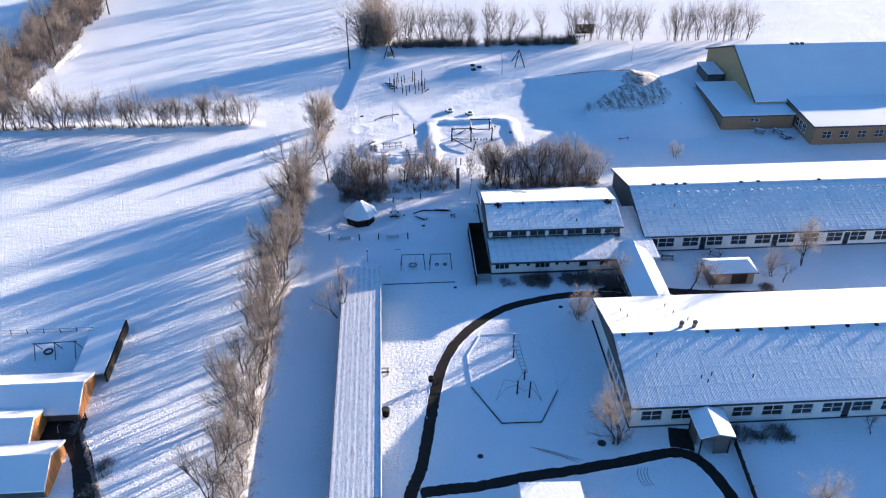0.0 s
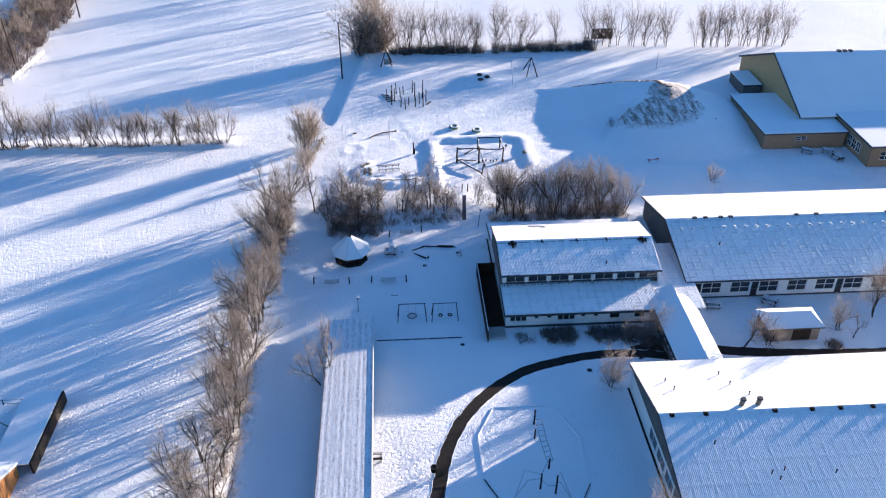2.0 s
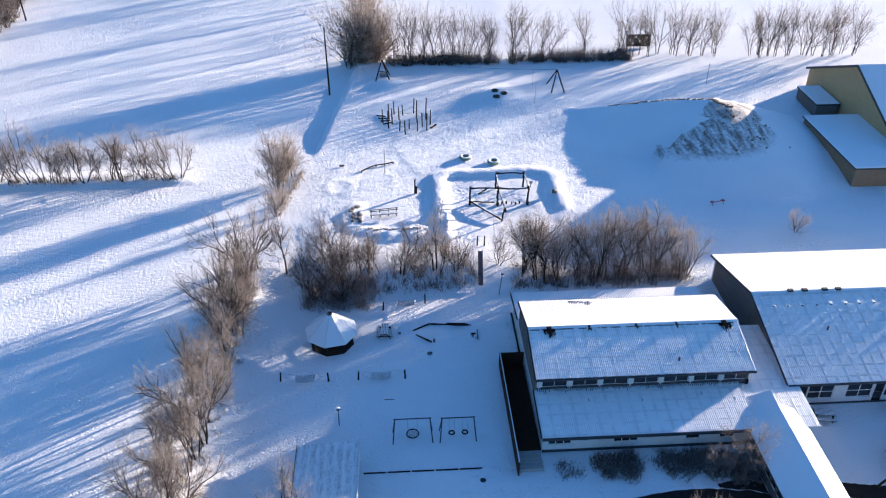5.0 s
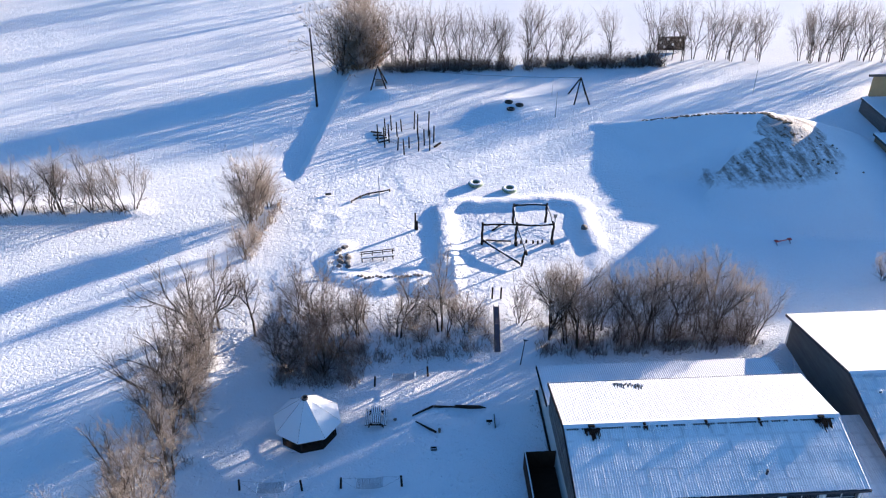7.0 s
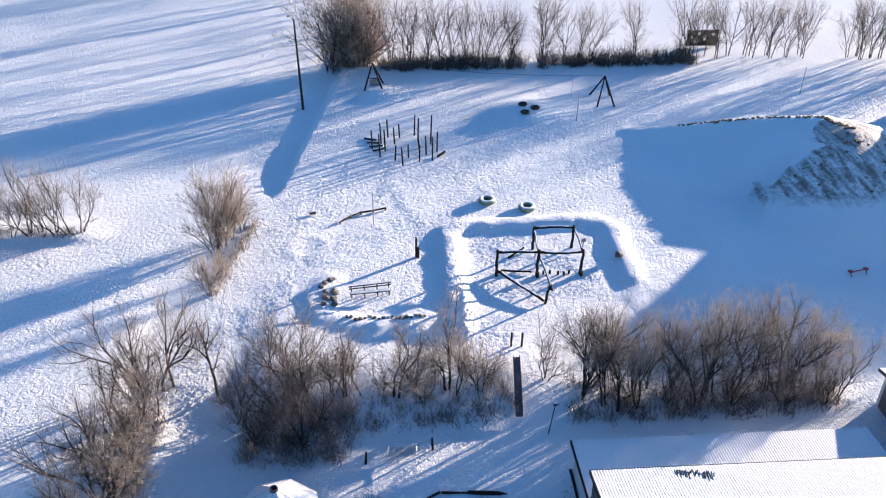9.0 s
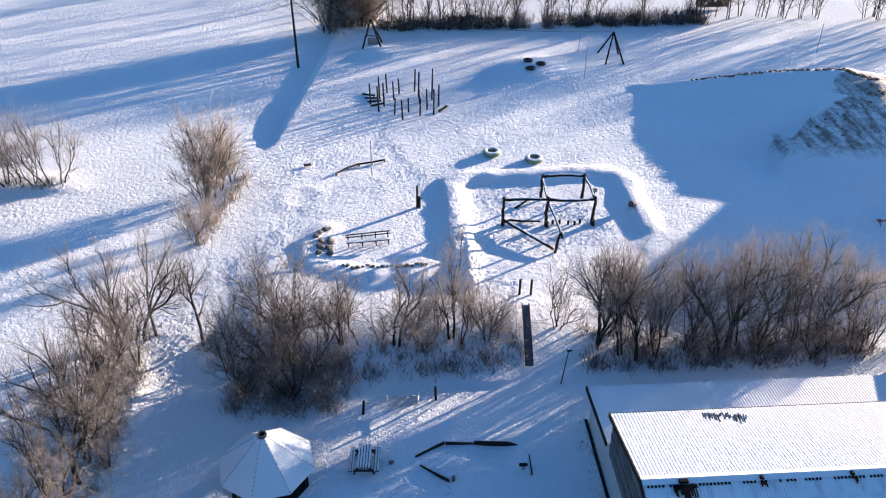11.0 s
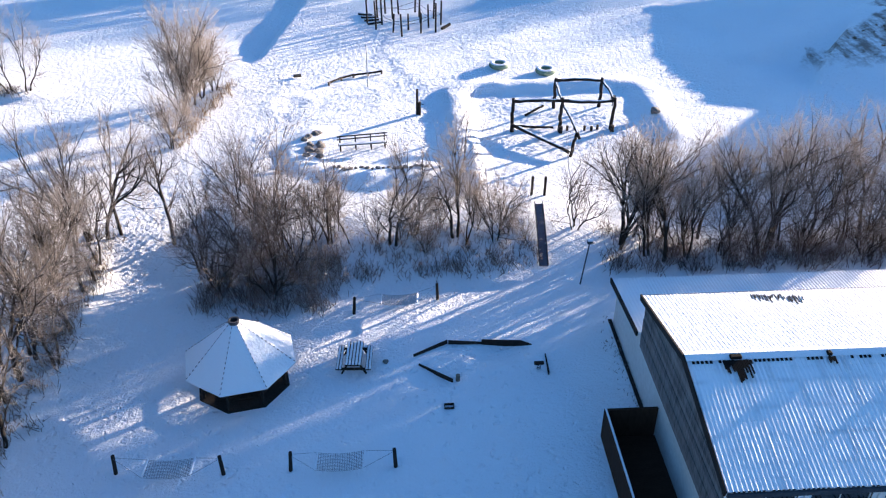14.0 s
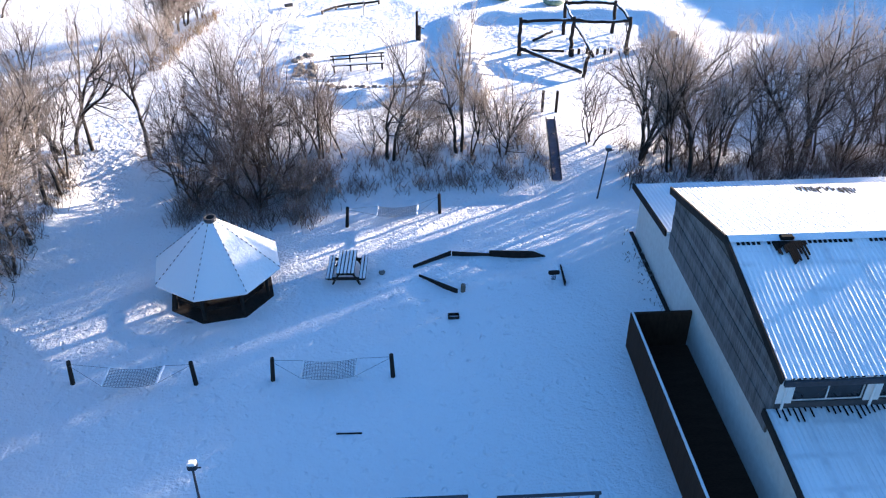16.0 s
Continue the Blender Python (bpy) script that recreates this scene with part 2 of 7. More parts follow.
_l.new(ramp(_n, _l, noise_tex(_n, _l, coords(_n, _l), 0.8, 2), [(0.3, (0.012, 0.014, 0.018)), (0.7, (0.04, 0.04, 0.045))]), _b.inputs["Base Color"])
LOG = plain_material("weathered_log", (0.09, 0.07, 0.055), (0.22, 0.18, 0.14), 0.9, 9, (1, 1, 0.25))
DARKWOOD = plain_material("dark_wet_timber", (0.010, 0.008, 0.007), (0.035, 0.028, 0.023), 0.85, 9, (1, 1, 0.3), 0.3, 0, 0.2)
PLANK = plain_material("grey_planks", (0.20, 0.19, 0.17), (0.36, 0.34, 0.31), 0.85, 8, (6, 0.5, 1))
ASPHALT_AND_SHADE = plain_material("wet_asphalt_and_wall_shade", (0.014, 0.012, 0.011), (0.04, 0.034, 0.03), 0.85, 14, (1, 1, 1), 0.5, 0, 0.15)
# for bared sheets, vents and bins, and for shade painted at ridge and eave
NEAR_BLACK = plain_material("near_black", (0.004, 0.004, 0.004), (0.012, 0.011, 0.010), 0.9, 10, (1, 1, 1), 0.3, 0, 0.1)
RUBBER = plain_material("tyre_rubber", (0.018, 0.018, 0.018), (0.04, 0.04, 0.04), 0.8, 10)
RUBBER_GREEN = plain_material("worn_painted_tyre", (0.10, 0.16, 0.10), (0.30, 0.36, 0.26), 0.7, 5)
STEEL = plain_material("galvanised_steel", (0.30, 0.31, 0.32), (0.45, 0.46, 0.47), 0.45, 9, (1, 1, 1), 0.1, 0.8)
DARKSTEEL = plain_material("dark_steel", (0.03, 0.032, 0.04), (0.07, 0.075, 0.085), 0.5, 9, (1, 1, 1), 0.1, 0.3)
ROPE = plain_material("rope", (0.16, 0.17, 0.19), (0.30, 0.31, 0.33), 0.9, 20)
CLAD_OLD = plain_material("streaked_weathered_boards", (0.045, 0.04, 0.038), (0.22, 0.20, 0.19), 0.9, 3.2, (1, 3.5, 0.35), 0.5)
PIT = plain_material("damp_brown_timber", (0.022, 0.013, 0.009), (0.055, 0.033, 0.022), 0.9, 7, (1, 4, 0.4), 0.4, 0, 0.1)
ROPE_DARK = plain_material("dark_rope", (0.05, 0.05, 0.055), (0.12, 0.12, 0.12), 0.9, 20)
STONE = plain_material("field_stone", (0.10, 0.09, 0.08), (0.24, 0.22, 0.20), 0.9, 6)
EARTH_AND_RUT_SHADE = plain_material("bare_earth_and_rut_shade", (0.10, 0.075, 0.05), (0.20, 0.15, 0.10), 0.95, 3, (1, 1, 1), 0.8)
BARK = twig_material("bark", (0.014, 0.011, 0.0095), (0.042, 0.034, 0.028), 0.2)
TWIG = twig_material("bare_twigs", (0.14, 0.115, 0.10), (0.33, 0.285, 0.25), 0.4, 0.35)
TWIG_DARK = twig_material("dark_bare_twigs", (0.075, 0.056, 0.048), (0.25, 0.20, 0.175), 0.5, 0.28)
TWIG_PALE = twig_material("pale_bare_twigs", (0.20, 0.165, 0.14), (0.41, 0.355, 0.31), 0.35, 0.4)
RUSSET = twig_material("russet_twigs", (0.18, 0.12, 0.075), (0.38, 0.27, 0.17), 0.2, 0.4)
BRUSH = twig_material("undergrowth", (0.035, 0.026, 0.019), (0.11, 0.08, 0.056), 0.5)
GRASS = twig_material("dry_grass", (0.16, 0.11, 0.06), (0.36, 0.26, 0.15), 0.3, 0.4)
CONCRETE = plain_material("concrete", (0.30, 0.30, 0.29), (0.45, 0.44, 0.42), 0.9, 6)
RED = plain_material("red_paint", (0.25, 0.03, 0.025), (0.4, 0.06, 0.05), 0.5, 8)
GREEN = plain_material("worn_slide_plastic", (0.10, 0.085, 0.105), (0.20, 0.17, 0.20), 0.7, 6)


# ---- mesh building ----
class Shape:
    """Collects vertices and faces of one mesh."""
    def __init__(self):
        self.v, self.f, self.smooth = [], [], False

    def add(self, verts, faces):
        k = len(self.v)
        self.v.extend(tuple(p) for p in verts)
        self.f.extend(tuple(i + k for i in q) for q in faces)
        return self

    def box(self, x0, x1, y0, y1, z0, z1, bevel=0.0):
        if bevel <= 0:
            return self.add([(x, y, z) for z in (z0, z1) for y in (y0, y1) for x in (x0, x1)],
                            [(0, 2, 3, 1), (4, 5, 7, 6), (0, 1, 5, 4), (2, 6, 7, 3), (0, 4, 6, 2), (1, 3, 7, 5)])
        c = bevel
        ring = [(x0 + c, y0), (x1 - c, y0), (x1, y0 + c), (x1, y1 - c), (x1 - c, y1), (x0 + c, y1), (x0, y1 - c), (x0, y0 + c)]
        top = [(x0 + c, y0 + c), (x1 - c, y0 + c), (x1 - c, y1 - c), (x0 + c, y1 - c)]
        vs = [(x, y, z0) for x, y in ring] + [(x, y, z1 - c) for x, y in ring] + [(x, y, z1) for x, y in top]
        fs = [tuple(reversed(range(8)))] + [(i, (i + 1) % 8, 8 + (i + 1) % 8, 8 + i) for i in range(8)]
        fs += [(8, 9, 17, 16), (10, 11, 18, 17), (12, 13, 19, 18), (14, 15, 16, 19), (9, 10, 17), (11, 12, 18), (13, 14, 19), (15, 8, 16), (16, 17, 18, 19)]
        return self.add(vs, fs)

    def beam(self, a, b2, w, h):
        """A squared beam from a to b2."""
        a, b2 = Vector(a), Vector(b2)
        d = (b2 - a).normalized()
        side = d.cross(Vector((0, 0, 1)))
        side = side.normalized() if side.length > 1e-4 else Vector((1, 0, 0))
        up = side.cross(d)
        vs = [p + side * (sx * w / 2) + up * (sz * h / 2) for p in (a, b2) for sz in (-1, 1) for sx in (-1, 1)]
        return self.add(vs, [(0, 1, 3, 2), (4, 6, 7, 5), (0, 4, 5, 1), (2, 3, 7, 6), (0, 2, 6, 4), (1, 5, 7, 3)])

    def tube(self, pts, radii, n=6, caps=True):
        pts = [Vector(p) for p in pts]
        rad = radii if isinstance(radii, (list, tuple)) else [radii] * len(pts)
        vs, fs = [], []
        for i, p in enumerate(pts):
            d = (pts[min(i + 1, len(pts) - 1)] - pts[max(i - 1, 0)]).normalized()
            s = d.cross(Vector((0.13, 0.27, 0.95)))
            s = s.normalized() if s.length > 0.05 else d.cross(Vector((1, 0, 0))).normalized()
            u = s.cross(d)
            for k in range(n):
                a = 2 * math.pi * k / n
                vs.append(p + (s * math.cos(a) + u * math.sin(a)) * rad[i])
        for i in range(len(pts) - 1):
            for k in range(n):
                fs.append((i * n + k, i * n + (k + 1) % n, (i + 1) * n + (k + 1) % n, (i + 1) * n + k))
        if caps:
            fs += [tuple(range(n - 1, -1, -1)), tuple((len(pts) - 1) * n + k for k in range(n))]
        return self.add(vs, fs)

    def prism(self, outline, axis, lo, hi):
        """An outline of (a, b) swept along axis 'x', 'y' or 'z'."""
        n = len(outline)
        put = {"x": lambda a, c, w: (w, a, c), "y": lambda a, c, w: (a, w, c), "z": lambda a, c, w: (a, c, w)}[axis]
        vs = [put(a, c, w) for w in (lo, hi) for a, c in outline]
        fs = [(i, (i + 1) % n, n + (i + 1) % n, n + i) for i in range(n)] + [tuple(range(n - 1, -1, -1)), tuple(range(n, 2 * n))]
        return self.add(vs, fs)

    def torus(self, c, big, small, n=20, m=8, squash=1.0):
        vs = [((big + small * math.cos(2 * math.pi * j / m)) * math.cos(2 * math.pi * i / n) + c[0],
               (big + small * math.cos(2 * math.pi * j / m)) * math.sin(2 * math.pi * i / n) + c[1],
               small * squash * math.sin(2 * math.pi * j / m) + c[2]) for i in range(n) for j in range(m)]
        fs = [(i * m + j, ((i + 1) % n) * m + j, ((i + 1) % n) * m + (j + 1) % m, i * m + (j + 1) % m) for i in range(n) for j in range(m)]
        return self.add(vs, fs)

    def lump(self, c, r, rng, flat=0.6, rough=0.25):
        n, m = 9, 5
        vs = [(c[0], c[1], c[2] + r * flat)]
        for j in range(1, m):
            for i in range(n):
                k = r * (1 + rng.uniform(-rough, rough))
                a, t = 2 * math.pi * i / n, math.pi * j / m
                vs.append((c[0] + k * math.sin(t) * math.cos(a), c[1] + k * math.sin(t) * math.sin(a), c[2] + k * flat * math.cos(t)))
        vs.append((c[0], c[1], c[2] - r * flat))
        fs = [(0, 1 + i, 1 + (i + 1) % n) for i in range(n)]
        fs += [(1 + j * n + i, 1 + (j + 1) * n + i, 1 + (j + 1) * n + (i + 1) % n, 1 + j * n + (i + 1) % n) for j in range(m - 2) for i in range(n)]
        fs += [(len(vs) - 1, 1 + (m - 2) * n + (i + 1) % n, 1 + (m - 2) * n + i) for i in range(n)]
        return self.add(vs, fs)

    def mesh(self, name, material):
        me = bpy.data.meshes.new(name)
        me.from_pydata([tuple(p) for p in self.v], [], self.f)
        me.materials.append(material)
        b3 = bmesh.new()
        b3.from_mesh(me)
        if len(b3.faces) < 30000:
            bmesh.ops.recalc_face_normals(b3, faces=b3.faces)
        if self.smooth:
            for face in b3.faces:
                face.smooth = True
        b3.to_mesh(me)
        b3.free()
        return me


def part(name, shape, material, parent=None, label="", at=None):
    """Links a shape (or a ready mesh) as one mesh object, under parent if there is one."""
    me = shape if isinstance(shape, bpy.types.Mesh) else shape.mesh(name, material)
    ob = new(name, me)
    if parent is not None:
        ob.parent = parent
    if at is not None:
        ob.matrix_basis = at
    if label:
        tagged(ob, label)
    return ob


def thing(name, m, label, category, group="", kind=""):
    ob = new(name)
    ob.matrix_basis = m
    ob.empty_display_size = 0.2
    return tagged(ob, label, category, group, kind)


def smooth(a, b2, x):
    t = min(1.0, max(0.0, (x - a) / (b2 - a)))
    return t * t * (3 - 2 * t)


def near_line(x, y, pts):
    """Distance to a polyline, and how far along it (0 to 1)."""
    best, along = 1e9, 0.0
    for i in range(len(pts) - 1):
        (ax, ay), (bx, by) = pts[i], pts[i + 1]
        dx, dy = bx - ax, by - ay
        s = min(1, max(0, ((x - ax) * dx + (y - ay) * dy) / (dx * dx + dy * dy)))
        d = math.hypot(x - ax - s * dx, y - ay - s * dy)
        if d < best:
            best, along = d, (i + s) / (len(pts) - 1)
    return best, along


# ---- ground ----
BERM = [(6.8, 134.6), (6.8, 149.6), (8.4, 150.6), (21.0, 150.9), (22.7, 149.4), (22.6, 141.0)]
ARC = [(-4.0, 142.3), (-5.4, 140.0), (-4.7, 137.2), (-1.2, 135.6), (3.2, 135.6), (4.4, 136.4)]
PEAK, PEAK_Z = (51.2, 161.0), 4.4
FALL = [(0, 0.60), (45, 0.45), (90, 0.45), (120, 0.46), (140, 0.41), (165, 0.29), (180, 0.24), (196, 0.22), (204, 0.29), (230, 0.30), (263, 0.36), (318, 0.52), (360, 0.60)]   # bearing from the peak, slope
RIDGE, RIDGE_Z = [(28.0, 171.4), (32.0, 170.0), (36.5, 168.5), (43.2, 166.8), (49.5, 164.7), (51.2, 161.0)], [0.0, 0.7, 1.75, 3.2, 4.1, 4.4]


def heap_z(x, y):
    """The spoil heap: a long gentle slope to the west, a steep torn face to the south and east."""
    d, turn = math.hypot(x - PEAK[0], y - PEAK[1]), math.degrees(math.atan2(y - PEAK[1], x - PEAK[0])) % 360
    for (a, s), (c, r) in zip(FALL, FALL[1:]):
        if a <= turn <= c:
            fall = s + (r - s) * (turn - a) / (c - a)
            break
    torn = smooth(0.24, 0.29, fall)
    rough = (0.55 * noise.noise((x * 0.4, y * 0.4, 0.0)) + 0.35 * noise.noise((x * 1.2, y * 1.2, 4.0))) * (0.12 + 0.88 * torn)
    cone = PEAK_Z - max(0.0, d - 0.6) * fall
    cone += rough * min(1.0, max(0.0, cone)) * smooth(0.5, 3.5, d)
    e, s = near_line(x, y, RIDGE)
    legs = len(RIDGE) - 1
    i = min(legs - 1, int(s * legs))
    top = RIDGE_Z[i] + (RIDGE_Z[i + 1] - RIDGE_Z[i]) * (s * legs - i)
    beyond = y > 176.9 - 0.216 * x                            # the side towards the far hedge falls steeply
    long_ = top - (0.42 * max(0.0, e - 0.3) if beyond else 0.16 * min(e, 5.0) + 0.24 * max(0.0, e - 5.0))
    long_ += 0.10 * noise.noise((x * 0.5, y * 0.5, 1.0)) * min(1.0, max(0.0, long_))
    return max(0.0, cone, long_)


def base_level(x, y):
    west = smooth(-13.0, -20.5, x) if x < -13 else 0.0
    east = smooth(9.0, 22.0, x)
    lane = 0.4 * smooth(-7.6, -11.6, x)                        # the sunken way round the end of the belt
    north = (1 - east) * ((1 - lane) * smooth(123.8, 131.0, y) + lane * smooth(128.0, 145.0, y)) + east * smooth(126.0, 140.0, y)
    level = 1.35 - 0.45 * smooth(20, 60, x) * (1 - smooth(150, 185, y))
    level -= 0.5 * smooth(50, 63, x) * (1 - smooth(165, 195, y))
    return level * max(west, north)


def ground_z(x, y):
    z = base_level(x, y)
    if 0 < x < 30 and 130 < y < 156:
        d, _ = near_line(x, y, BERM)
        z += (0.40 + 0.10 * noise.noise((x * 0.7, y * 0.7, 7.0))) * smooth(1.45, 0.35, d + 0.2 * noise.noise((x * 0.9, y * 0.9, 3.0))) * (1 - 0.3 * smooth(20.0, 22.0, x))
        if 7.4 < x < 22.2 and 135.5 < y < 150.4:
            z -= 0.10 * smooth(7.6, 9.0, x) * smooth(22.0, 20.8, x) * smooth(136, 138.5, y) * smooth(150.4, 149.4, y)
    if 0 < x < 12 and 112 < y < 122:                      # drifted snow round the sandpit boards
        z -= 0.16 * math.exp(-((x - 3.6) / 1.3) ** 2 - ((y - 116.3) / 0.7) ** 2) + 0.20 * math.exp(-((x - 7.0) / 1.6) ** 2 - ((y - 118.2) / 0.6) ** 2)
        z += 0.12 * math.exp(-((x - 4.6) / 1.6) ** 2 - ((y - 117.7) / 0.7) ** 2) + 0.06 * noise.noise((x * 0.9, y * 0.9, 6.0)) * smooth(112, 114, y) * smooth(122, 120, y) * smooth(0, 2, x) * smooth(12, 10, x)
    if -10 < x < 8 and 131 < y < 146:
        d, _ = near_line(x, y, ARC)
        z += (0.21 + 0.08 * noise.noise((x * 0.6, y * 0.6, 5.0))) * smooth(1.5, 0.3, d)
    if -11 < x < -2 and 143 < y < 152:
        z += 0.07 * math.exp(-((math.hypot(x + 6.6, y - 147.6) - 1.7) / 0.5) ** 2)
    if -8 < x < 9 and 176 < y < 191:                      # the mound under the cable ride's start
        z += 0.75 * math.exp(-((x - 0.3) / 2.6) ** 2 - ((y - 183.4) / 2.0) ** 2)
    if 4 < x < 33 and 164 < y < 188:                     # the low mound with the flat tyres
        z += 1.15 * math.exp(-((x - 17.8) / 4.6) ** 2 - ((y - 176.2) / 3.3) ** 2)
    if 15 < x < 75 and 135 < y < 190:
        z += heap_z(x, y)
    edge = -10.1 + 0.148 * (y - 158.5)                   # the field lies a step lower than the playground
    if y > 150 and x < edge:
        z -= 0.72 * smooth(157.0 - min(3.0, edge - x), 159.0 + 2.0 * min(8.0, edge - x), y) * smooth(0.0, 0.5, edge - x) * (1 - smooth(12.0, 50.0, edge - x)) * (1 - smooth(196.0, 215.0, y))
    if x < -26 and 146 < y < 156:
        z += 0.40 * smooth(149.2, 150.4, y) * (1 - smooth(151.6, 155.0, y)) * smooth(-26.5, -28.0, x)
    if x < -21 or y > 130:
        z += 0.12 * noise.noise((x * 0.06, y * 0.06, 2.0))
    if y > 120 or x < -13:
        z += 0.05 * noise.noise((x * 0.7, y * 0.7, 9.0))
    return z


def spaced(stops):
    out = []
    for (a, s), (b2, _) in zip(stops, stops[1:]):
        k = max(1, round((b2 - a) / s))
        out += [a + (b2 - a) * i / k for i in range(k)]
    return out + [stops[-1][0]]


def build_ground():
    xs = spaced([(-2500, 600), (-400, 60), (-100, 2.0), (-24, 1.0), (-13, 0.45), (26, 0.6), (62, 2.0), (120, 70), (400, 600), (2500, 1)])
    ys = spaced([(-2500, 700), (-300, 80), (20, 3.0), (98, 1.0), (112, 0.5), (130, 0.45), (152, 0.6), (176, 1.2), (206, 6), (300, 80), (700, 700), (2500, 1)])
    vs = [(x, y, ground_z(x, y)) for y in ys for x in xs]
    n = len(xs)
    fs = [(j * n + i, j * n + i + 1, (j + 1) * n + i + 1, (j + 1) * n + i) for j in range(len(ys) - 1) for i in range(n - 1)]
    me = bpy.data.meshes.new("ground")
    me.from_pydata(vs, [], fs)
    me.materials.append(SNOW)
    for p in me.polygons:
        p.use_smooth = True
    tagged(new("ground", me), "trodden snow over fields, playground and schoolyard", "ground", kind="structure")


def curve_through(pts, per=10):
    out = []
    p = [Vector((*q, 0)) for q in pts]
    p = [2 * p[0] - p[1]] + p + [2 * p[-1] - p[-2]]
    for i in range(1, len(p) - 2):
        for k in range(per):
            t = k / per
            a, b2, c, d = p[i - 1:i + 3]
            out.append(0.5 * ((2 * b2) + (c - a) * t + (2 * a - 5 * b2 + 4 * c - d) * t * t + (3 * b2 - a - 3 * c + d) * t ** 3))
    return out + [p[-2]]


def build_path(name, pts, width, label, z=0.012, per=10, banks=True):
    line = curve_through(pts, per)
    rng = random.Random(3)
    s = Shape()
    rows = []
    for i, p in enumerate(line):
        d = (line[min(i + 1, len(line) - 1)] - line[max(i - 1, 0)]).normalized()
        side = Vector((d.y, -d.x, 0))
        w = width / 2
        rows.append([p + side * (w * k + rng.uniform(-0.05, 0.05)) for k in (-1, -0.5, 0, 0.5, 1)])
    vs = [(q.x, q.y, ground_z(q.x, q.y) + z) for r in rows for q in r]
    fs = [(i * 5 + k, i * 5 + k + 1, i * 5 + k + 6, i * 5 + k + 5) for i in range(len(rows) - 1) for k in range(4)]
    s.add(vs, fs)
    tagged(part(name, s, ASPHALT_AND_SHADE), label, "path", kind="structure")
    for sign in (0, 4) if banks else ():                      # the low banks of cleared snow along it
        bank = Shape()
        pts3 = [(r[sign].x + rng.uniform(-0.06, 0.06), r[sign].y + rng.uniform(-0.06, 0.06), ground_z(r[sign].x, r[sign].y)) for r in rows]
        bank.tube(pts3, [0.02 + rng.uniform(0, 0.04) for _ in pts3], 6)
        bank.smooth = True
        tagged(part("snow_bank", bank, SNOW_SMOOTH), "low bank of cleared snow beside the path", "snow bank", kind="structure")


def build_clods():
    """Bare earth and frozen clods along the crest of the spoil heap and down its torn face."""
    r7, s = random.Random(15), Shape()
    for k in range(150):
        t = 0.32 + 0.68 * r7.random() ** 0.7
        i = min(len(RIDGE) - 2, int(t * (len(RIDGE) - 1)))
        f = t * (len(RIDGE) - 1) - i
        x = RIDGE[i][0] + (RIDGE[i + 1][0] - RIDGE[i][0]) * f + r7.gauss(0, 0.25)
        y = RIDGE[i][1] + (RIDGE[i + 1][1] - RIDGE[i][1]) * f + r7.uniform(0.1, 0.7)
        s.lump((x, y, ground_z(x, y) + 0.02), r7.uniform(0.08, 0.22), r7, 0.5, 0.35)
    for k in range(45):
        a, d = math.radians(r7.uniform(208, 318)), r7.uniform(1.0, 10.5)
        x, y = PEAK[0] + d * math.cos(a), PEAK[1] + d * math.sin(a)
        s.lump((x, y, ground_z(x, y) + 0.02), r7.uniform(0.08, 0.2), r7, 0.5, 0.4)
    tagged(part("clods", s, EARTH_AND_RUT_SHADE), "brown frozen clods on the torn face of the heap", "earth", kind="stuff")


build_ground()
build_clods()
build_path("path_1", [(0.0, 56.0), (0.3, 60.0), (1.6, 63.8), (2.6, 68.8), (3.4, 73.4), (4.6, 79.3), (6.5, 84.1), (9.5, 88.1), (14.1, 91.8), (19.1, 93.6), (24.1, 94.5), (28.5, 94.4), (32.6, 93.6)],
           1.45, "dark wet asphalt path curving through the snow")
build_path("path_2", [(1.4, 60.4), (3.6, 60.7), (7.9, 61.0), (13.0, 61.9), (18.7, 62.6), (25.2, 63.6), (29.9, 64.4), (32.6, 63.0), (34.3, 58.3), (34.6, 52.0)],
           1.5, "dark cleared asphalt path to the porch", 0.018)
build_path("path_3", [(30.9, 63.4), (31.3, 65.4), (31.8, 68.0)], 2.7, "dark cleared paving before the porch", 0.024, 10, False)
build_path("path_4", [(37.0, 95.0), (39.2, 94.3), (44.0, 93.6), (51.4, 93.0), (59.0, 92.8), (70.0, 92.6)], 1.7, "dark cleared path behind the long wing", 0.014)
build_path("path_5", [(28.2, 94.5), (29.4, 94.8), (30.6, 95.2), (31.9, 95.3)], 2.4, "dark cleared paving beside the corridor", 0.022, 6, False)


# ---- buildings ----
def put(name, shape, material, owner, label=""):
    """A part given in world coordinates, under a thing that stands somewhere."""
    o = owner
    m = o.matrix_basis.copy()
    while o.parent is not None:
        o = o.parent
        m = o.matrix_basis @ m
    return part(name, shape, material, owner, label, m.inverted())


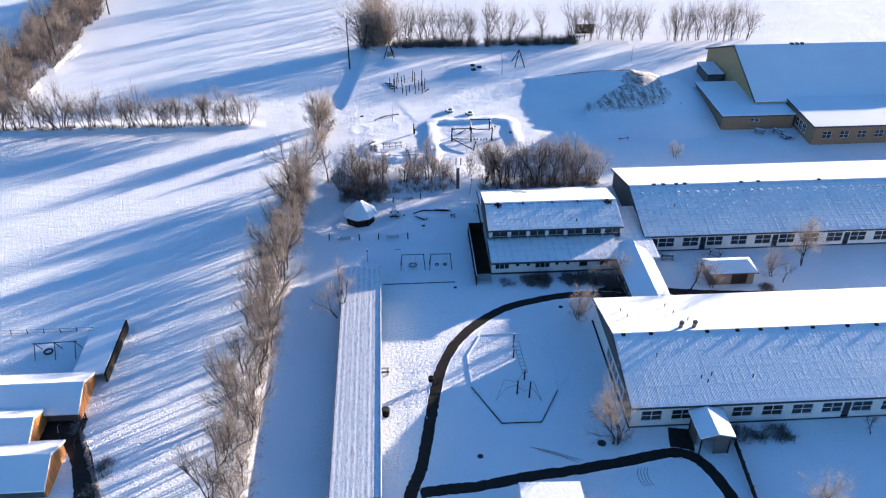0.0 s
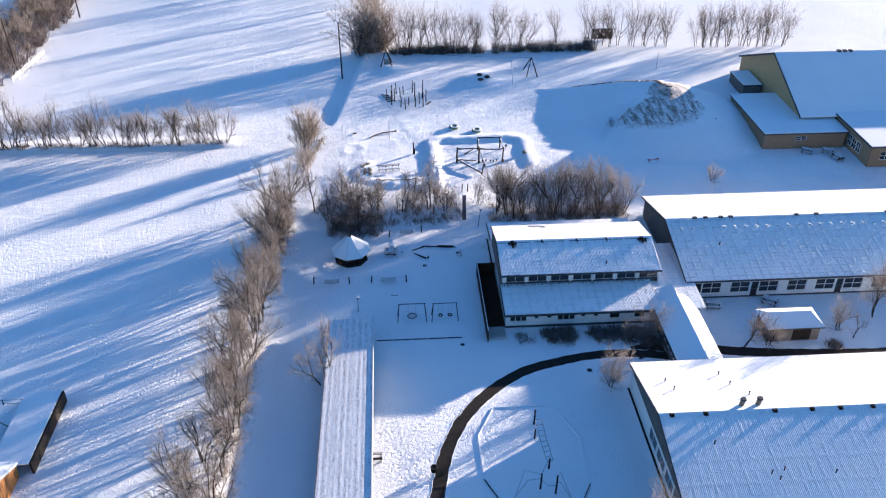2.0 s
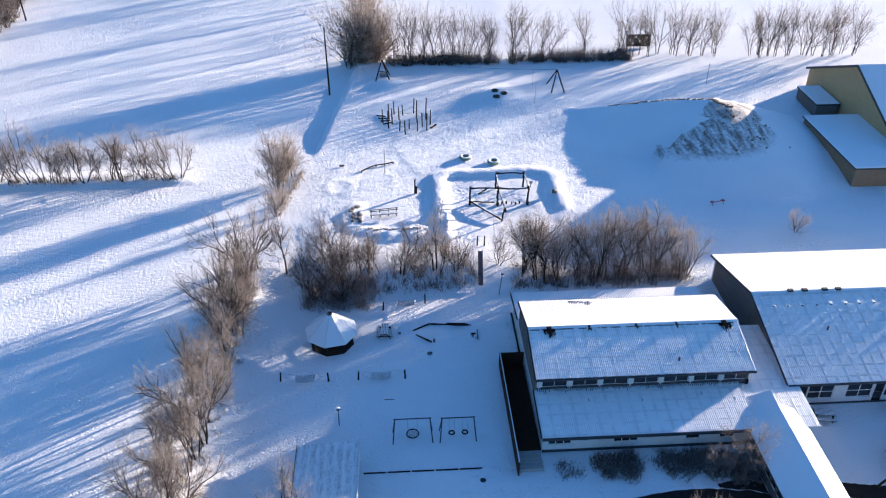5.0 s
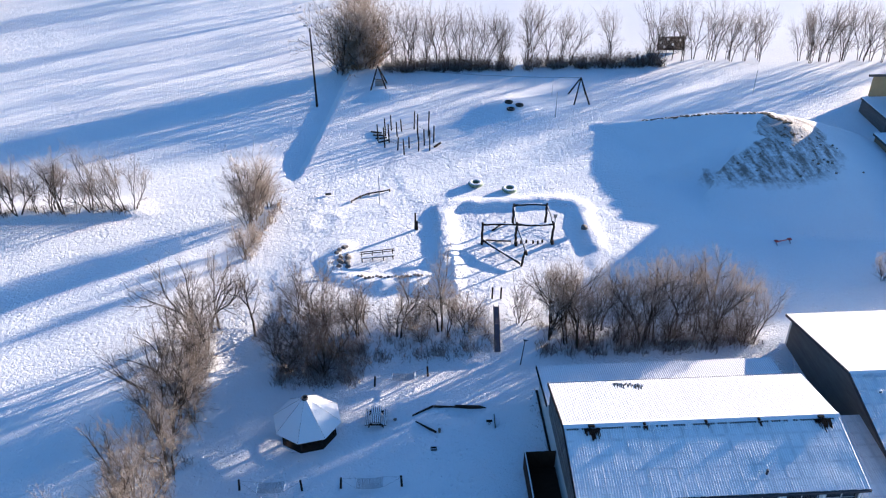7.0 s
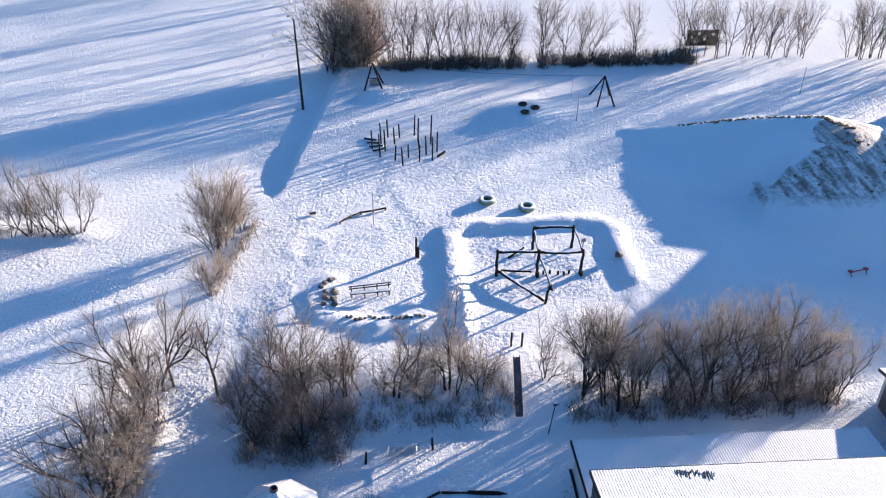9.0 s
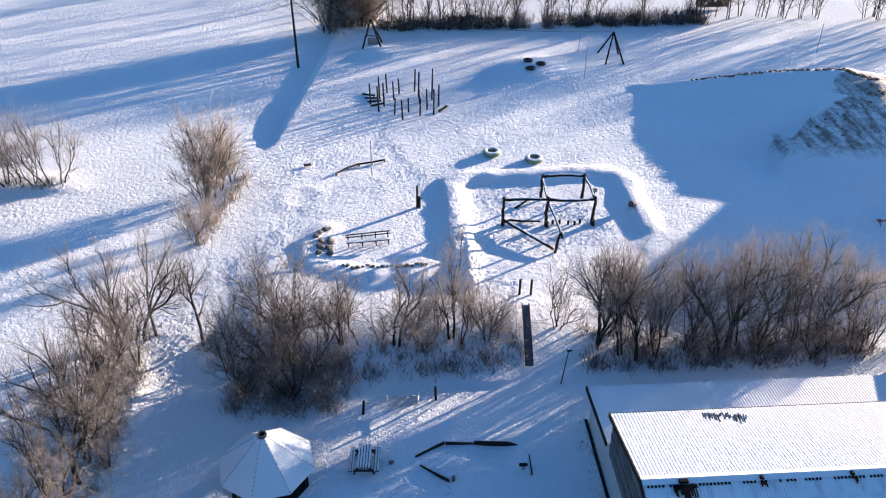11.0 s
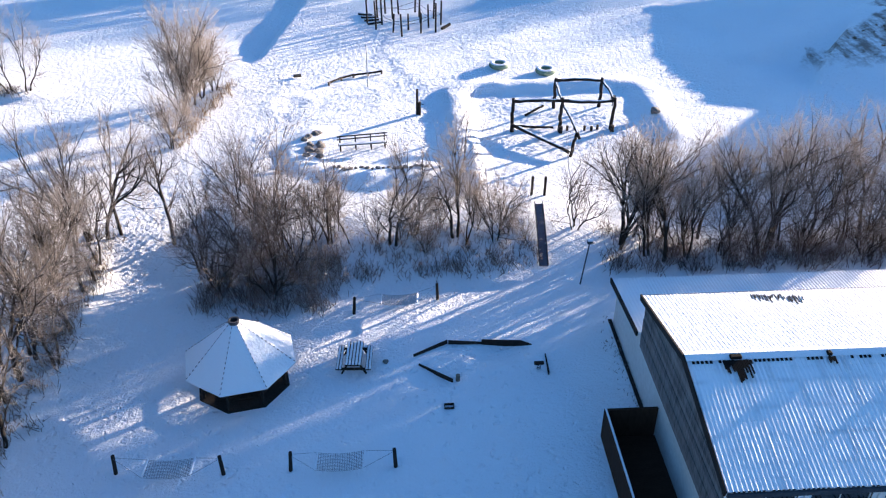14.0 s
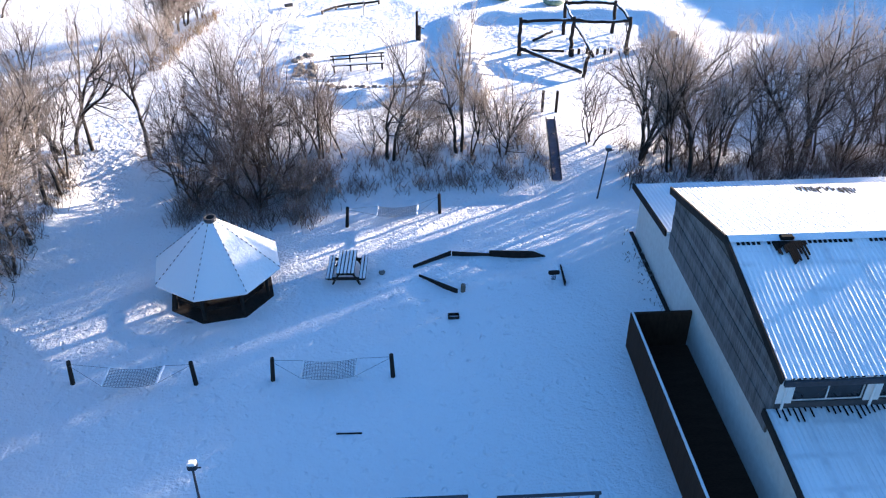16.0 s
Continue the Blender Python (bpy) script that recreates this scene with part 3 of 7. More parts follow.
def lattice(us, zs, solid, d0, d1, axis="x"):
    """A slab on a grid of cells, with its empty cells cut right through; one connected mesh."""
    s = Shape()
    nu, nz = len(us), len(zs)
    place = (lambda u, d, z: (u, d, z)) if axis == "x" else (lambda u, d, z: (d, u, z))
    vs = [place(u, d, z) for d in (d0, d1) for z in zs for u in us]
    on = lambda i, j: 0 <= i < nu - 1 and 0 <= j < nz - 1 and solid((us[i] + us[i + 1]) / 2, (zs[j] + zs[j + 1]) / 2)
    at = lambda k, i, j: k * nu * nz + j * nu + i
    fs = []
    for j in range(nz - 1):
        for i in range(nu - 1):
            if not on(i, j):
                continue
            fs.append((at(0, i, j), at(0, i + 1, j), at(0, i + 1, j + 1), at(0, i, j + 1)))
            fs.append((at(1, i, j), at(1, i, j + 1), at(1, i + 1, j + 1), at(1, i + 1, j)))
            for di, dj, e1, e2 in ((-1, 0, (i, j), (i, j + 1)), (1, 0, (i + 1, j), (i + 1, j + 1)), (0, -1, (i, j), (i + 1, j)), (0, 1, (i, j + 1), (i + 1, j + 1))):
                if not on(i + di, j + dj):
                    fs.append((at(0, *e1), at(0, *e2), at(1, *e2), at(1, *e1)))
    used = sorted({i for q in fs for i in q})
    remap = {i: k for k, i in enumerate(used)}
    return s.add([vs[i] for i in used], [tuple(remap[i] for i in q) for q in fs])


def wall_x(x0, x1, y, z0, z1, thick, holes):
    """A wall along x whose outer face is at y, thick towards +y, with holes (x0, x1, z0, z1) right through."""
    us = sorted({x0, x1, *(h[0] for h in holes), *(h[1] for h in holes)})
    zs = sorted({z0, z1, *(h[2] for h in holes), *(h[3] for h in holes)})
    return lattice(us, zs, lambda u, z: not any(a < u < b2 and c < z < d for a, b2, c, d in holes), y, y + thick)


PANES = {}


def pane_mesh(w, h):
    key = (round(w, 2), round(h, 2))
    if key not in PANES:
        PANES[key] = Shape().box(-w / 2, w / 2, -0.01, 0.01, 0, h).mesh("pane", GLASS)
    return PANES[key]


def window_x(owner, x0, x1, y, z0, z1, cols=2, rows=2, bar=0.07, colour=None, name="window", solid_row=False):
    """A window in a wall along x: frame with bars, and a pane in each field."""
    xs = [x0 + (x1 - x0) * i / cols for i in range(cols + 1)]
    zs = [z0 + (z1 - z0) * i / rows for i in range(rows + 1)]
    fields = [(xs[i] + bar * (0.5 if i else 1), xs[i + 1] - bar * (0.5 if i < cols - 1 else 1), zs[j] + bar * (0.5 if j else 1), zs[j + 1] - bar * (0.5 if j < rows - 1 else 1))
              for i in range(cols) for j in range(rows)]
    s = wall_x(x0, x1, y + 0.05, z0, z1, 0.08, fields)
    w = put(name, s, colour or WHITE, owner)
    for i in range(cols):
        for j in range(rows):
            pw, ph = (x1 - x0) / cols, (z1 - z0) / rows
            if solid_row and j == 0 and i == 0:
                continue
            p = part("pane", pane_mesh(pw, ph), GLASS, w)
            p.matrix_basis = pose((xs[i] + xs[i + 1]) / 2, y + 0.09, zs[j])
    return w


def slope_x(x0, x1, ya, za, yb, zb, pitch=0.18, amp=0.017, thick=0.10):
    """A roof slope from the eave (ya, za) to the ridge (yb, zb), corrugated along x, as a closed sheet."""
    k = max(1, round((x1 - x0) / pitch)) * 4
    s = Shape()
    vs = []
    rows = 16 if amp > 0.015 else 3
    for r in range(rows + 1):
        t = r / rows
        for i in range(k + 1):
            x, y = x0 + (x1 - x0) * i / k, ya + (yb - ya) * t
            deep = amp * (0.62 + 0.75 * noise.noise((x * 0.55, y * 0.8, 3.0))) if rows > 3 else amp      # snow fills the valleys unevenly
            vs.append((x, y, za + (zb - za) * t + max(0.1 * amp, deep) * math.sin(math.pi * i / 2)))
    n = k + 1
    fs = [(r * n + i, r * n + i + 1, (r + 1) * n + i + 1, (r + 1) * n + i) for r in range(rows) for i in range(k)]
    s.add(vs, fs)
    s.add([(x0, ya, za - thick), (x1, ya, za - thick), (x1, yb, zb - thick), (x0, yb, zb - thick),
           (x0, ya, za - amp), (x1, ya, za - amp), (x1, yb, zb - amp), (x0, yb, zb - amp)],
          [(0, 3, 2, 1), (0, 1, 5, 4), (2, 3, 7, 6), (0, 4, 7, 3), (1, 2, 6, 5)])
    return s


def gable_wing(name, label, x0, x1, ya, yb, eave, ridge, over=0.45, south=None, material=None, wall=None, gable=None, roof_pitch=0.18, end=None):
    """A long low wing with its ridge along x. south: list of (x, kind) for the windows of the front wall."""
    h = thing(name, pose(x0, ya, 0), label, "building")
    wall, gable = wall or WHITE, gable or CLAD
    yr = (ya + yb) / 2
    rise = (ridge - eave) / (yr - ya + over)
    at_wall = eave + rise * over
    holes = []
    for x, w, z0, z1, door in south or []:
        holes.append((x, x + w, z0, z1))
        if door:
            holes.append((x - 1.05, x - 0.12, 0.08, z1))
    put("wall", wall_x(x0, x1, ya, 0, at_wall - 0.12, 0.3, holes), wall, h)
    put("wall", Shape().box(x0, x1, yb - 0.3, yb, 0, at_wall - 0.12), wall, h)
    for xa, xb in ((x0, x0 + 0.3), (x1 - 0.3, x1)):
        put("wall", Shape().box(xa, xb, ya + 0.3, yb - 0.3, 0, 2.45), end or wall, h)
        put("gable", Shape().prism([(ya + 0.3, 2.45), (yb - 0.3, 2.45), (yb - 0.3, at_wall - 0.12), (yr, ridge - 0.13), (ya + 0.3, at_wall - 0.12)], "x", xa, xb), gable, h, "weathered grey boards on the gable")
    put("plinth", Shape().box(x0 - 0.03, x1, ya - 0.04, ya - 0.002, 0, 0.22), FELT, h)
    put("floor", Shape().box(x0 + 0.3, x1 - 0.3, ya + 0.3, yb - 0.3, 0.02, 0.1), CONCRETE, h)
    for x, w, z0, z1, door in south or []:
        window_x(h, x, x + w, ya + 0.03, z0, z1)
        if door:
            window_x(h, x - 1.05, x - 0.12, ya + 0.03, 0.08, z1, 1, 2, 0.09, DARKSTEEL, "door")
    m = material or ROOF
    put("roof", slope_x(x0 - 0.35, x1 + 0.35, ya - over, eave, yr, ridge, roof_pitch, 0.012), m, h)
    put("roof", Shape().prism([(yb + over, eave - 0.1), (yr + 0.003, ridge - 0.1), (yr + 0.003, ridge + 0.03), (yb + over, eave + 0.03)], "x", x0 - 0.35, x1 + 0.35), SNOW_SMOOTH, h, "smooth snow on the sunny slope")
    put("ridge_cap", Shape().prism([(yr - 0.28, ridge - 0.02), (yr, ridge + 0.06), (yr + 0.28, ridge - 0.02), (yr, ridge - 0.06)], "x", x0 - 0.36, x1 + 0.36), SNOW_SMOOTH, h)
    for y in (ya - over, yb + over):
        put("gutter", Shape().box(x0 - 0.3, x1 + 0.3, y - 0.10, y - 0.005 if y < yr else y + 0.1, eave - 0.26, eave - 0.03), DARKSTEEL if y < yr else FELT, h)
    for xa in (x0 - 0.42, x1 + 0.36):
        for y in (ya - over, yb + over):
            put("bargeboard", Shape().beam((xa + 0.03, y, eave - 0.09), (xa + 0.03, yr, ridge - 0.09), 0.06, 0.26), FELT, h)
    return h


def row_of_windows(first, gap, count, w, z0, z1, doors=()):
    return [(first + gap * i, w, z0, z1, i in doors) for i in range(count)]


near_wing = gable_wing("school_wing", "long white school wing with snowy corrugated roof", 26.1, 92.0, 68.5, 88.4, 3.55, 5.95,
                       south=row_of_windows(27.2, 3.57, 18, 2.45, 0.95, 2.5, (7, 11)))
far_wing = gable_wing("school_wing", "long white school wing with vents along its snowy ridge", 37.3, 118.0, 104.7, 125.6, 3.08, 5.76,
                      south=row_of_windows(39.4, 3.75, 20, 2.5, 0.7, 2.35, (0, 2, 5, 8, 12)), material=ROOF_FAR, end=CLAD)


def build_gable_details():
    """Boarded panels with windows on the near wing's end wall, and a dark strip painted for the shadow line at its
    foot.
    """
    h = near_wing
    for y0 in (72.6, 75.4, 78.2):
        s = Shape()
        s.box(26.04, 26.09, y0 - 0.08, y0 + 2.38, 0.75, 0.83).box(26.04, 26.09, y0 - 0.08, y0 + 2.38, 2.12, 2.2)
        for y in (y0 - 0.08, y0 + 1.1, y0 + 2.3):
            s.box(26.042, 26.088, y, y + 0.08, 0.831, 2.119)
        w = put("window", s, WHITE, h)
        put("pane", Shape().box(26.055, 26.095, y0, y0 + 1.1, 0.83, 2.12), GLASS, w)
        put("pane", Shape().box(26.055, 26.095, y0 + 1.18, y0 + 2.3, 0.83, 2.12), GLASS, w)
    put("panel", Shape().box(26.07, 26.098, 68.9, 72.3, 0.3, 2.4), CLAD, h, "dark boarded panel")
    # asphalt colour laid in for the shadow line along the wall
    strip = Shape().box(25.84, 26.07, 68.4, 88.6, -0.02, 0.035)
    tagged(part("gravel_strip", strip, ASPHALT_AND_SHADE), "dark strip painted for the shadow line at the foot of the end wall", "strip", kind="structure")


build_gable_details()


def build_hall_block():
    """The two-level block: a raised hall between lean-to aisles, with a link to the wings."""
    h = thing("hall_block", pose(13.4, 100.2, 0), "white two-level school block with grey boarded gable and snowy roofs", "building")
    x0, x1 = 13.45, 33.3
    gaps = [(x0 + a, x0 + b2, 0.85 if b2 - a > 1 else 1.2, 2.1) for a, b2 in ((0.5, 2.6), (3.5, 4.1), (5.1, 5.7), (6.4, 8.6), (9.3, 9.9), (10.9, 11.5), (12.9, 14.2), (16.0, 17.3))]
    put("wall", wall_x(x0, x1, 100.2, 0, 2.62, 0.3, gaps), WHITE, h)
    for i, (a, b2, c, d) in enumerate(gaps):
        window_x(h, a, b2, 100.23, c, d, 3 if b2 - a > 1.5 else 1, 1)
    put("plinth", Shape().box(x0 - 0.03, x1, 100.16, 100.196, 0, 0.3), FELT, h)
    put("wall", Shape().prism([(100.5, 0), (120.3, 0), (120.3, 2.55), (115.6, 3.05), (105.0, 3.2), (100.5, 2.66)], "x", x0, x0 + 0.3), RENDER_WALL, h, "pale rendered end wall")
    put("wall", Shape().box(x0 + 0.3, x1, 120.0, 120.3, 0, 2.55), RENDER_WALL, h)
    put("wall", Shape().box(x1 - 0.3, x1, 105.0, 120.0, 0, 2.55), RENDER_WALL, h)
    put("floor", Shape().box(x0 + 0.3, x1 - 0.3, 100.5, 120.0, 0.02, 0.1), CONCRETE, h)
    # raised hall: boards on the gable, each a piece of its own
    zr, ze, yr, ya, yb = 6.45, 5.08, 109.95, 104.7, 115.5
    inner = Shape().prism([(ya, 2.35), (yb, 2.45), (yb, ze - 0.1), (yr, zr - 0.14), (ya, ze - 0.1)], "x", x0 - 0.06, x0 - 0.003)
    gable = put("gable", inner, CLAD, h, "weathered dark boards")
    k = 14
    for i in range(k):
        a, b2 = 2.38 + (zr - 2.55) * i / k, 2.38 + (zr - 2.55) * (i + 1) / k - 0.02
        lo = lambda z: max(ya + 0.02, ya + (z - (ze - 0.1)) / (zr - ze) * (yr - ya)) if z > ze - 0.1 else ya + 0.02
        hi = lambda z: min(yb - 0.02, yb - (z - (ze - 0.1)) / (zr - ze) * (yb - yr)) if z > ze - 0.1 else yb - 0.02
        if hi(b2) - lo(b2) < 0.3:
            continue
        out = 0.015 + 0.012 * (i % 3)
        s = Shape().prism([(lo(a), a), (hi(a), a), (hi(b2), b2), (lo(b2), b2)], "x", x0 - 0.075 - out, x0 - 0.063)
        put("board", s, CLAD_OLD, gable)
    hp = [(x0 + 0.5 + 2.82 * i, x0 + 2.80 + 2.82 * i, 3.62, 4.9) for i in range(7)]
    put("clerestory", wall_x(x0, x1, ya, 3.1, ze - 0.02, 0.25, hp), FELT, h, "dark clerestory wall with white piers")
    for i in range(8):
        a = x0 + 0.0 if i == 0 else x0 - 0.02 + 2.82 * i
        put("pier", Shape().box(a, min(a + 0.5, x1), ya - 0.03, ya - 0.003, 3.62, 4.9), WHITE, h, "white panel between the windows")
    for a, b2, c, d in hp:
        window_x(h, a, b2, ya + 0.02, c, d, 2, 1, 0.04, WHITE)
    put("clerestory", Shape().box(x0, x1, yb - 0.25, yb, 2.5, ze - 0.02), CLAD, h)
    put("gable", Shape().prism([(ya, 2.5), (yb, 2.5), (yb, ze - 0.1), (yr, zr - 0.14), (ya, ze - 0.1)], "x", x1 - 0.3, x1), CLAD, h)
    put("roof", slope_x(x0 - 0.2, x1 + 0.25, ya - 0.5, ze, yr, zr), ROOF_THIN, h, "thin snow on corrugated sheets")
    put("roof", slope_x(x0 - 0.2, x1 + 0.25, yb + 0.4, ze, yr, zr, 0.18, 0.008), SNOW_SMOOTH, h)
    put("ridge_cap", Shape().prism([(yr - 0.3, zr - 0.03), (yr, zr + 0.07), (yr + 0.3, zr - 0.03), (yr, zr - 0.07)], "x", x0 - 0.21, x1 + 0.26), SNOW_SMOOTH, h)
    for y, yy in ((ya - 0.5, ya - 0.61), (yb + 0.4, yb + 0.51)):
        put("gutter", Shape().box(x0 - 0.2, x1 + 0.25, min(y, yy), max(y, yy), ze - 0.24, ze - 0.05), DARKSTEEL, h, "dark eaves gutter")
    for y in (ya - 0.5, yb + 0.4):
        put("bargeboard", Shape().beam((x0 - 0.25, y, ze - 0.1), (x0 - 0.25, yr, zr - 0.1), 0.07, 0.3), DARKWOOD, h)
    # lean-to roofs
    put("lean_to_roof", slope_x(x0 - 0.25, x1 - 1.0, 99.35, 2.68, ya - 0.003, 3.38), ROOF_THIN, h, "snow on the low front roof")
    put("lean_to_roof", slope_x(x0 - 0.25, x1 + 0.2, 120.75, 2.62, yb + 0.003, 3.2, 0.18, 0.008), SNOW_SMOOTH, h)
    for ya2, za2, yb2, zb2 in ((99.35, 2.6, ya, 3.3), (120.75, 2.54, yb, 3.12)):
        put("bargeboard", Shape().beam((x0 - 0.3, ya2, za2), (x0 - 0.3, yb2, zb2), 0.08, 0.28), DARKWOOD, h)
    put("gutter", Shape().box(x0 - 0.25, x1 - 1, 99.2, 99.345, 2.38, 2.62), DARKSTEEL, h, "dark eaves gutter")
    put("soffit", Shape().box(x0 - 0.2, x1 - 1, 99.36, 100.19, 2.42, 2.5), FELT, h)
    for i in range(8):
        put("downpipe", Shape().tube([(x0 + 0.2 + 2.82 * i, ya - 0.09, 3.45), (x0 + 0.2 + 2.82 * i, ya - 0.09, ze - 0.1)], 0.045, 6), WHITE, h)
    r6 = random.Random(21)
    gaps2, drips, rim = Shape(), Shape(), Shape()
    for i in range(int((x1 - x0) / 0.18)):
        u = x0 + 0.18 * i
        if r6.random() < 0.75:                                # near-black strips paint the shade in hollows under ridge cap and over gutter
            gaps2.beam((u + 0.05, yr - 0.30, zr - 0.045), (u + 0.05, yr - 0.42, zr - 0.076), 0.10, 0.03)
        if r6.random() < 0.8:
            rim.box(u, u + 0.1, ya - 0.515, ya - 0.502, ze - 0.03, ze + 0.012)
        if u < x1 - 1.2:                                      # meltwater has bared the sheets below the clerestory
            k = max(0.03, 0.2 + 0.35 * noise.noise((u * 0.9, 2.0, 0.0)) + r6.uniform(-0.1, 0.22))
            drips.beam((u + 0.09, ya - 0.02, 3.40), (u + 0.09, ya - 0.02 - k, 3.40 - 0.131 * k), 0.048, 0.02)
            if r6.random() < 0.06:
                v = ya - r6.uniform(1.0, 2.2)
                drips.beam((u + 0.09, v, 3.385 - 0.131 * (ya - v)), (u + 0.09, v - 0.3, 3.385 - 0.131 * (ya - v + 0.3)), 0.06, 0.02)
    for i in range(26):                                       # a bare patch above the far eave
        u, k = 18.3 + 0.09 * i, r6.uniform(0.3, 1.3)
        if r6.random() < 0.85:
            v = 115.6 - 0.03 * i * r6.random()
            drips.beam((u, v, 5.178 - 0.2309 * (v - 115.5)), (u - 0.1, v - 0.7 * k, 5.178 - 0.2309 * (v - 0.7 * k - 115.5)), 0.05, 0.02)
    for name2, shape2, label2 in (("ridge_gaps", gaps2, "near-black strips painted for shade in the sheet hollows below the ridge"), ("eave_gaps", rim, "near-black strips painted for shade in the open sheet ends"), ("bare_streaks", drips, "bare dark sheet showing in streaks through the snow")):
        tagged(part(name2, shape2, NEAR_BLACK, h, label2, h.matrix_basis.inverted()), kind="stuff")
    # link towards the wings
    put("link_roof", slope_x(x1 - 0.99, 38.0, 99.35, 2.66, 112.8, 3.4), ROOF_THIN, h, "snow over the link between the wings")
    put("wall", Shape().box(x1, 37.4, 111.9, 112.2, 0, 3.0), RENDER_WALL, h)
    put("wall", Shape().box(37.28, 37.6, 100.2, 104.6, 0, 2.6), RENDER_WALL, h)
    return h


build_hall_block()


def build_corridor():
    h = thing("corridor", pose(34.6, 94, 0), "low covered corridor with a snowy gabled roof between two wings", "building")
    us = sorted({88.5, 99.2, *(88.9 + 1.25 * i for i in range(8)), *(89.9 + 1.25 * i for i in range(8))})
    hole = lambda u, z: 0.8 < z < 2.1 and any(88.9 + 1.25 * i < u < 89.9 + 1.25 * i for i in range(8))
    put("wall", lattice(us, [0, 0.8, 2.1, 2.4], lambda u, z: not hole(u, z), 32.0, 32.25, "y"), CLAD, h, "dark boarded wall with a row of windows")
    for i in range(8):
        w = put("window", Shape().box(32.06, 32.11, 88.9 + 1.25 * i, 89.9 + 1.25 * i, 0.8, 0.86).box(32.06, 32.11, 88.9 + 1.25 * i, 89.9 + 1.25 * i, 2.04, 2.1), WHITE, h)
        put("pane", Shape().box(32.12, 32.14, 88.9 + 1.25 * i, 89.9 + 1.25 * i, 0.8, 2.1), GLASS, w)
    put("wall", Shape().box(36.3, 36.55, 88.5, 100.1, 0, 2.4), CLAD, h)
    for xa, xb in ((31.6, 34.75), (36.9, 34.75)):
        lo, hi = min(xa, xb), max(xa, xb)
        s = Shape().prism([(xa, 2.45), (xb, 3.35), (xb, 3.47), (xa, 2.57)], "y", 88.9, 103.2 if xa < xb else 101.5)
        put("roof", s, SNOW_SMOOTH, h)
        put("gutter", Shape().box(xa - 0.08, xa + 0.08, 88.9, 99.3, 2.33, 2.447), FELT, h)


build_corridor()


def box_building(name, label, x0, x1, y0, y1, z0, zt, wall, roof_over=0.15, windows=()):
    h = thing(name, pose(x0, y0, z0), label, "building")
    holes = [(a, b2, c, d) for a, b2, c, d in windows]
    put("wall", wall_x(x0, x1, y0, z0, zt, 0.3, holes), wall, h)
    for a, b2, c, d in windows:
        window_x(h, a, b2, y0 + 0.03, c, d)
    put("wall", Shape().box(x0, x1, y1 - 0.3, y1, z0, zt), wall, h)
    put("wall", Shape().box(x0, x0 + 0.3, y0 + 0.3, y1 - 0.3, z0, zt), wall, h)
    put("wall", Shape().box(x1 - 0.3, x1, y0 + 0.3, y1 - 0.3, z0, zt), wall, h)
    put("fascia", Shape().box(x0 - roof_over, x1 + roof_over, y0 - roof_over, y1 + roof_over, zt, zt + 0.25), FELT, h)
    put("roof_snow", Shape().box(x0 - roof_over + 0.02, x1 + roof_over - 0.02, y0 - roof_over + 0.02, y1 + roof_over - 0.02, zt + 0.25, zt + 0.36, 0.05), ROOF_FLAT, h, "snow on the flat roof")
    return h


